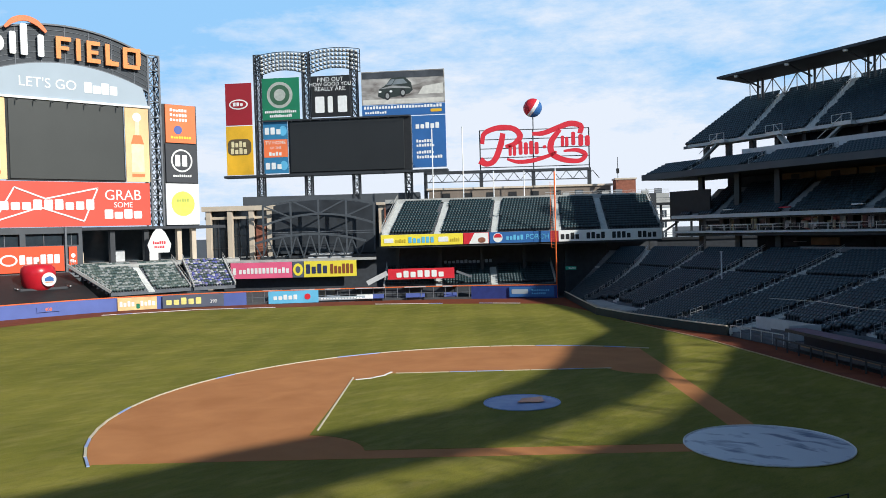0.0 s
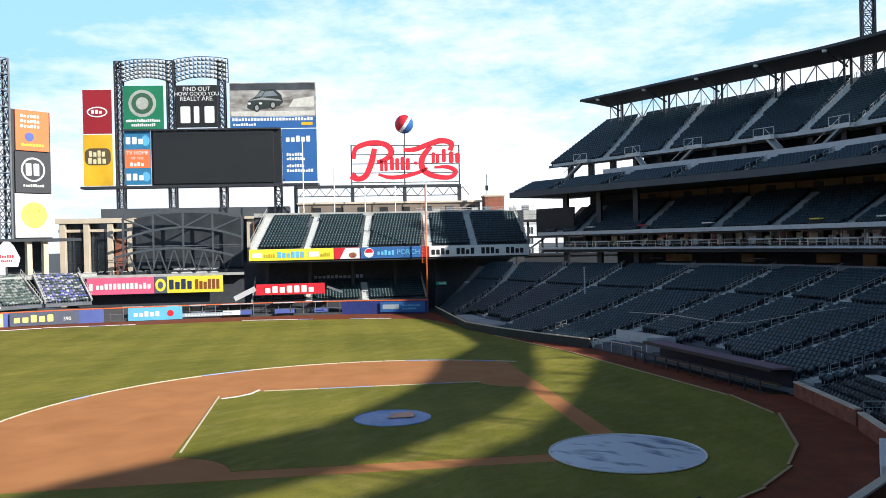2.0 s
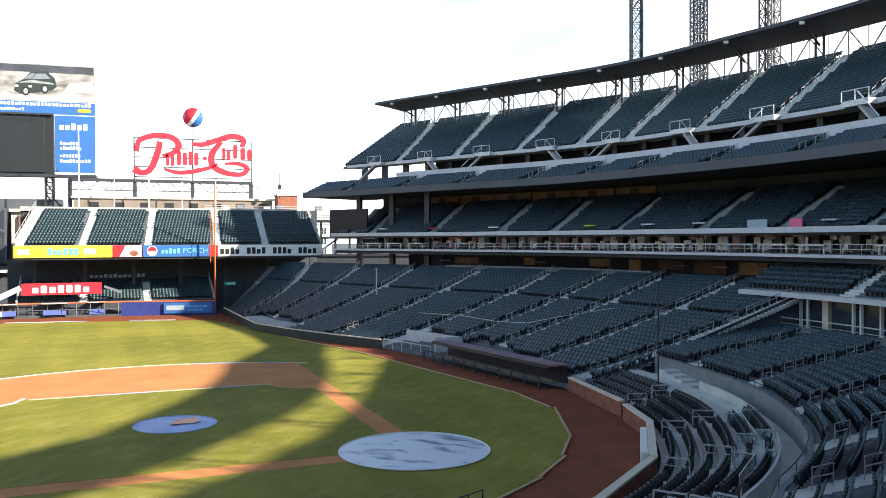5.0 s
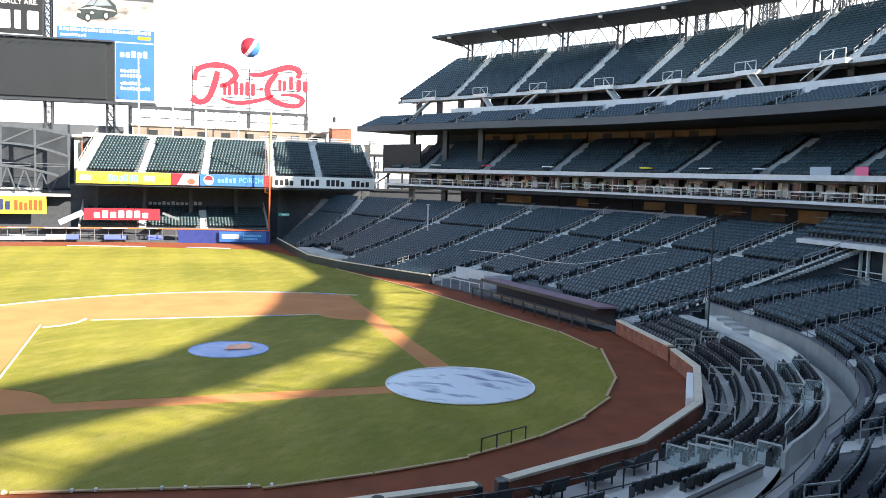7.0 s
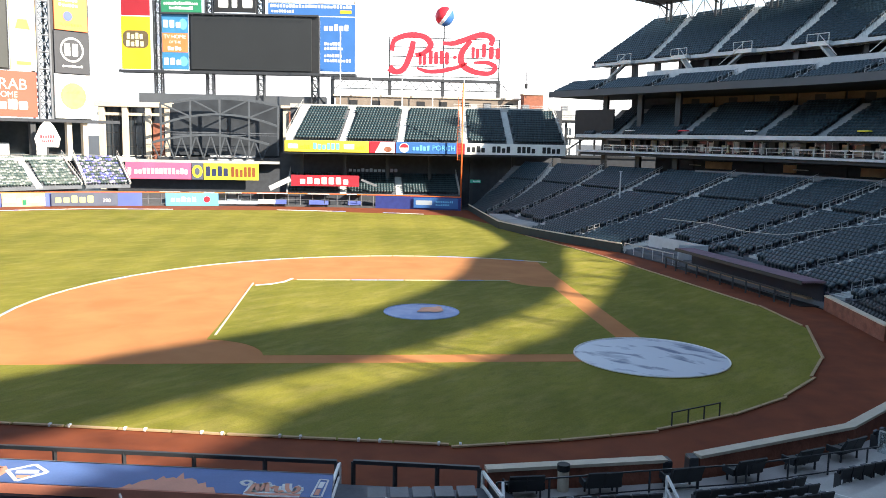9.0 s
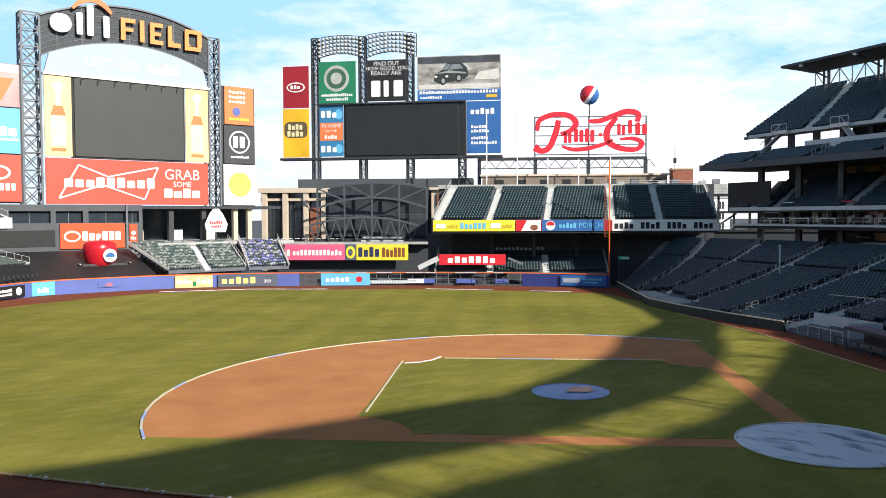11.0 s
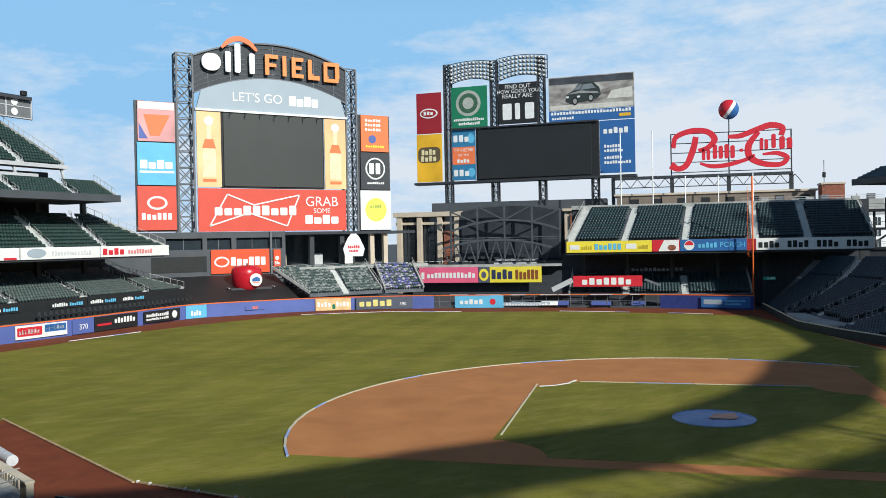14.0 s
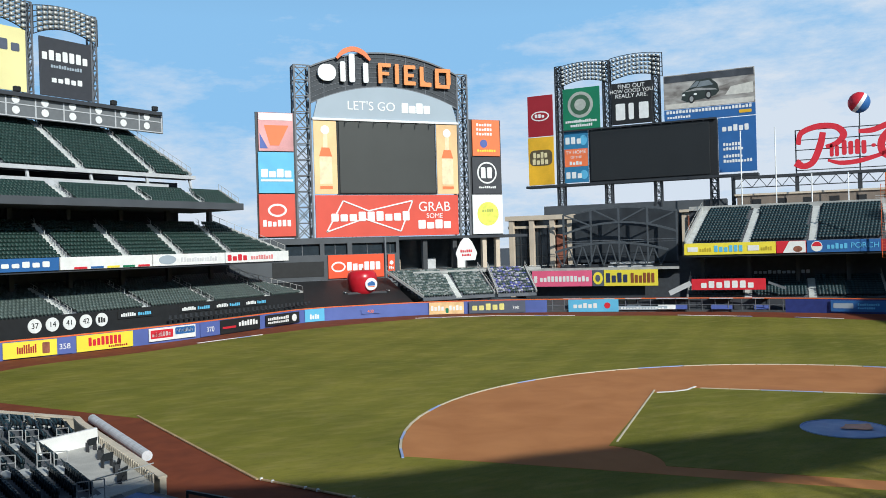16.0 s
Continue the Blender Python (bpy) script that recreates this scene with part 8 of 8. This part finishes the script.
for j in range(ROWS):
    for x, y, a, d in along(lerp_line(edges[j], edges[j + 1], 0.42), 0.56, 0.6):
        v_, u_ = v_of(x, y), (x + y) * 0.70711
        on_terrace = v_ > -4.0 - 0.3 * j
        if on_terrace and not (1 <= j <= 3 and (2.0 < v_ < 6.0 or 7.3 < v_ < 12.0)):
            continue
        if not on_terrace and ((d % 9.2) < 1.2 or (j > 3 and (u_ > -5.5 or -12.6 < u_ < -11.4))):
            continue
        m_ = pose(x, y, HZ[j], 0, 0, math.degrees(a))
        if d < 10:
            far.append((x, y, HZ[j], a))
        elif chair is None:
            chair = make_chair("stadium_chair", "black folding stadium chair with its seat raised", 0.5, "home plate chairs")
            chair.matrix_basis = m_
        else:
            copy_thing(chair, m_)
far = np.array(far)
tagged(new("home_terrace_chairs", bulk("chairs", SEAT_V, SEAT_F, far[:, :3], far[:, 3], SEAT_BLACK)), "rows of black folding stadium chairs", "stadium chairs", kind="stuff")
for j in (1, 3):
    for x, y, a, d in along(edges[j], 9.2, 9.6):
        if v_of(x, y) > -4:
            continue
        g = root("aisle_rail", "pale steel loop rail at an aisle of the home plate seats", "handrail", (x, y, HZ[j]), math.degrees(a) + 90, "home aisle rails")
        part("loop", Mesh().path([(-0.7, 0, 0), (-0.7, 0, 0.95), (0.7, 0, 0.95), (0.7, 0, 0)], 0.07).bar((-0.7, 0, 0.55), (0.7, 0, 0.55), 0.05), RAIL, g)

# clear glass screens with pale top rails: across the ends of the rows and round the back boxes
CLEAR = bpy.data.materials.new("clear_screen_glass")
CLEAR.use_nodes = True
pb = CLEAR.node_tree.nodes["Principled BSDF"]
pb.inputs["Base Color"].default_value = (0.80, 0.90, 0.92, 1)
pb.inputs["Transmission Weight"].default_value, pb.inputs["Roughness"].default_value, pb.inputs["IOR"].default_value = 0.85, 0.08, 1.1


def glass_screen(p, q, z0, z1, h=0.85):
    g = root("glass_screen", "clear glass screen with a pale steel top rail", "glass screen", group="glass screens")
    m = Mesh().add([(*p, z0), (*q, z1), (*q, z1 + h), (*p, z0 + h)], [(0, 1, 2, 3)])
    n_ = Vector((q[1] - p[1], p[0] - q[0])).normalized() * 0.03
    p2, q2 = (p[0] + n_.x, p[1] + n_.y), (q[0] + n_.x, q[1] + n_.y)
    m = Mesh().add([(*p, z0), (*q, z1), (*q, z1 + h), (*p, z0 + h), (*p2, z0), (*q2, z1), (*q2, z1 + h), (*p2, z0 + h)],
                   [(0, 1, 2, 3), (7, 6, 5, 4), (0, 4, 5, 1), (1, 5, 6, 2), (2, 6, 7, 3), (3, 7, 4, 0)])
    part("pane", m, CLEAR, g).visible_shadow = False
    part("top_rail", Mesh().bar((*p, z0 + h + 0.03), (*q, z1 + h + 0.03), 0.06), RAIL, g)
    for e, z in ((p, z0), (q, z1)):
        part("post", Mesh().bar((*e, z), (*e, z + h), 0.05), RAIL, g)


for j in range(1, ROWS):
    glass_screen(edges[j][END], edges[j + 1][END], HZ[j], HZ[j], 0.85)
for k in (0.36, 0.45, 0.52):
    i = round(n_home * k)
    glass_screen(edges[4][i], edges[5][i], HZ[4], HZ[4], 0.8)
    glass_screen(edges[5][i], edges[6][i], HZ[5], HZ[5], 0.8)
for k0, k1 in ((0.36, 0.45), (0.52, 0.58)):
    a_, b_ = round(n_home * k0), round(n_home * k1)
    glass_screen(edges[5][a_], edges[5][b_], HZ[5], HZ[5], 0.55)

# box with two rows of black seats inside a pale wall beside the front terrace
for row, (p, q, z) in enumerate(((uv(-19.0, -4.0), uv(-20.4, 0.2), 0.575), (uv(-20.0, -4.6), uv(-21.1, -1.7), 0.845))):
    for x, y, a, d in along([p, q], 0.56, 0.3):
        copy_thing(chair, pose(x, y, z, 0, 0, math.degrees(a)))
bx = root("seating_box", "pale concrete box with a dark capped wall and round dark plaques", "seating box", kind="structure")
part("floor", Mesh().sheet([uv(-18.4, -3.9), uv(-19.7, 0.9), uv(-24.0, 0.4), uv(-21.8, -4.4)], 0.31, 0.575), PALE_FLOOR, bx)
part("step", Mesh().sheet([uv(-19.8, -4.7), uv(-20.9, -1.4), uv(-23.2, -1.6), uv(-21.8, -4.7)], 0.58, 0.845), PALE_FLOOR, bx)
part("wall", Mesh().wallstrip([uv(-21.8, -4.6), uv(-24.15, 0.4)], 0.3, 2.0, 0.16, 1), PALE_FLOOR, bx)
part("coping", Mesh().wallstrip([uv(-21.78, -4.6), uv(-24.13, 0.4)], 2.002, 2.1, 0.22, 1), STEEL, bx)
part("wall", Mesh().wallstrip([uv(-24.3, 0.7), uv(-25.2, 3.0)], 0.3, 1.55, 0.16, 1), PALE_FLOOR, bx)
part("coping", Mesh().wallstrip([uv(-24.28, 0.7), uv(-25.18, 3.0)], 1.552, 1.64, 0.22, 1), STEEL, bx)
for (u_, v_), z in (((-24.12, -0.05), 1.55), ((-25.0, 2.0), 1.15)):
    pq = root("round_plaque", "round black plaque with a pale ring on the box wall", "plaque", (*uv(u_, v_), z), -18.4, "box plaques")
    part("disc", Mesh().plate(disc(0, 0, 0.3), -0.28, -0.24), BLACK, pq)
    part("ring", Mesh().plate(disc(0, 0, 0.17), -0.30, -0.279), STEEL_GREY, pq)
for a_, b_, z0, z1 in (((-24.2, 0.5), (-21.6, 1.2), 1.5, 0.95), ((-25.1, 3.1), (-22.6, 3.6), 1.5, 0.9), ((-20.9, 6.6), (-22.6, 6.7), 1.35, 1.0), ((-21.3, 12.4), (-22.9, 12.6), 1.4, 1.0)):
    ra = root("stair_rail", "white steel handrail beside the terrace steps", "handrail", group="terrace handrails")
    p, q = uv(*a_), uv(*b_)
    part("rail", Mesh().bar((*p, z0), (*q, z1), 0.08).bar((*p, z0 - 0.45), (*q, z1 - 0.45), 0.06), WHITE, ra)
    for e, z in ((p, z0), (q, z1)):
        part("post", Mesh().bar((*e, 0.3), (*e, z), 0.08), WHITE, ra)
bo = root("bollard", "round pale bollard with a dark cap on the terrace", "bollard", (*uv(-19.5, 9.9), HZ[0]))
part("shaft", Mesh().bar((0, 0, 0), (0, 0, 0.75), 0.42, sides=14), CAPSTONE, bo)
part("cap", Mesh().bar((0, 0, 0.75), (0, 0, 0.98), 0.46, sides=14), BLACK, bo)
for u_, v_ in ((-18.75, 5.85), (-18.5, 4.75)):
    gp = root("gate_post", "dark padded post at the gap in the brick wall", "post", (*uv(u_, v_), 0), 45)
    part("pad", Mesh().box(-0.28, 0.28, -0.18, 0.18, 0, 1.12, 0.05), STEEL, gp)
tr = [uv(-20.7, 12.5), uv(-19.95, 7.2), uv(-19.5, 3.0), uv(-18.0, -3.0)]
part("terrace_rail", Mesh().path([(*p, HZ[0] + 0.85) for p in tr], 0.05), STEEL, hm)
part("terrace_rail", Mesh().path([(*p, HZ[0] + 0.12) for p in tr], 0.04), STEEL, hm)
for x, y, a, d in along(tr, 1.9):
    part("rail_post", Mesh().bar((x, y, HZ[0]), (x, y, HZ[0] + 0.85), 0.06), STEEL, hm)

# upper rows of the wedge, between the walkway and the club boxes
def resample(line, n):
    total = sum(math.dist(a, b) for a, b in zip(line, line[1:]))
    return [q[:2] for q in along(line, total / (n - 1) - 1e-6)][:n]


wa, wb = resample(home_line(7.95, 10.05), 60), resample(deck_line(-3.6, 94, 164), 60)
WR = 14
seating("home_upper_rows", [lerp_line(wa, wb, j / WR) for j in range(WR + 1)], [2.75 + 1.5 * j / WR for j in range(WR + 1)],
        "upper rows of dark green seats behind home plate", aisles=[6 + 9.4 * i for i in range(9)])

# platform with loose chairs at the end of the third-base wall
pf = root("third_base_platform", "pale concrete platform behind the third-base wall", "platform", kind="structure")
part("floor", Mesh().sheet([uv(-12.7, 47.3), uv(-6.1, 57.3), uv(-9.6, 57.8), uv(-16.0, 48.0)], 0.2, 0.85), surf("worn_screed", (0.50, 0.49, 0.46), 0.8, var=0.25, scale=0.6), pf)
part("end_wall", Mesh().wallstrip([uv(-6.2, 57.5), uv(-10.2, 58.1)], 0.4, 1.85, 0.25, 1), WHITE, pf)
part("rail", Mesh().path([(*uv(-12.7, 47.3), 1.9), (*uv(-16.0, 48.0), 1.9)], 0.05).path([(*uv(-12.7, 47.3), 1.4), (*uv(-16.0, 48.0), 1.4)], 0.03), RAIL, pf)
part("slat_backing", Mesh().wallstrip([uv(-12.55, 47.4), uv(-6.15, 57.1)], 0.86, 1.22, 0.03, 1), STEEL, pf)
for i in range(26):
    p = Vector(uv(-12.62, 47.45)).lerp(uv(-6.3, 57.0), i / 25)
    o = part("wall_slat", Mesh().box(-0.13, 0.13, -0.04, 0.04, 0.86, 1.30), CAPSTONE, pf)
    o.matrix_basis = pose(p.x, p.y, 0, 0, 0, 101.5)
for u_, v_, g_ in ((-8.0, 56.2, 20), (-9.4, 54.2, 60), (-10.7, 52.4, 10), (-11.9, 50.7, 80), (-13.1, 49.2, 40)):
    spot = pose(*uv(u_, v_), 0.85, 0, 0, 200 + g_)
    if v_ == 56.2:
        arm.matrix_basis = spot
    else:
        copy_thing(arm, spot)

nt = root("net_pole", "slim dark pole of the backstop net", "pole", (17.0, -12.0, 0))
part("pole", Mesh().bar((0, 0, 0.9), (0, 0, 9.6), 0.12, sides=8), STEEL, nt)

# rolled tarpaulin beside the third-base wall
ta, tb = Vector(uv(2.1, 65.8)), Vector(uv(-6.3, 53.3))
rt_ = root("tarpaulin_roll", "long white field tarpaulin rolled on a tube beside the wall", "tarpaulin roll")
part("roll", Mesh().bar((*ta, 0.32), (*tb, 0.32), 0.66, sides=16), surf("rolled_tarpaulin", (0.60, 0.62, 0.66), 0.6, var=0.2, scale=1.5), rt_, smooth=False)


# low net frame and white peg pairs along the turf edge
nf = root("low_net_frame", "low dark net frame standing at the turf edge", "net frame")
for i in range(4):
    p = Vector(uv(-12.4, 3.2)).lerp(uv(-11.1, 0.4), i / 3)
    part("post", Mesh().bar((*p, 0), (*p, 0.75), 0.06), STEEL, nf)
part("top_bar", Mesh().path([(*uv(-12.4, 3.2), 0.72), (*uv(-11.1, 0.4), 0.72)], 0.05), STEEL, nf)
for x, y, a, d in along(GRASS_L[1:5], 3.4, 1.0):
    for s_ in (-0.45, 0.45):
        pg = root("edge_peg", "small white peg on the turf edging", "peg", (x + math.cos(a) * s_, y + math.sin(a) * s_, 0.0), math.degrees(a), "edge pegs")
        part("peg", Mesh().box(-0.06, 0.06, -0.09, 0.09, 0.0, 0.14, 0.02), WHITE, pg)

# slack pale cable over the first-base seats, the post and the ramp at the right-field corner
cbl = root("slack_cable", "thin pale cable hanging slack over the seats", "cable")
part("strand", Mesh().path([(28.7, 12.8, 5.6), (28.5, 8.2, 5.5), (27.2, 4.2, 5.2), (25.8, 0.9, 5.3), (25.9, -3.3, 6.2), (26.7, -6.8, 6.8)], 0.05), RAIL, cbl)
po = root("stand_post", "pale steel post standing between the seats", "post", (59.1, 33.4, 5.2))
part("shaft", Mesh().bar((0, 0, -0.2), (0, 0, 3.4), 0.22, sides=8), FASCIA, po)
part("cap", Mesh().box(-0.18, 0.18, -0.18, 0.18, 3.4, 3.55, 0.03), FASCIA, po)
rmp = root("corner_platform", "pale concrete standing platform behind the right-field corner wall", "platform", kind="structure")
part("floor", Mesh().sheet([uv(64.2, -5.0), uv(71.4, -2.7), uv(81.5, -2.4), uv(81.5, -4.6), uv(64.2, -7.6)], 0.2, 1.22), CONCRETE, rmp)
pt = board("dim_wall_sign", "dim grey lettering bars on the dark wall under the porch", "sign", RF, -45)
bars(pt, -20.0, -10.5, 6.1, 6.75, 12, PALE, 10.9)
gs = board("small_green_sign", "small lit green and white sign on the dark wall", "sign", RF, -45)
panel(gs, "panel", 2.6, 4.6, 4.6, 5.2, surf("sign_teal", (0.05, 0.42, 0.30), 0.5), 4.4, 0.1)
bars(gs, 3.2, 4.5, 4.75, 5.05, 6, WHITE, 4.36)
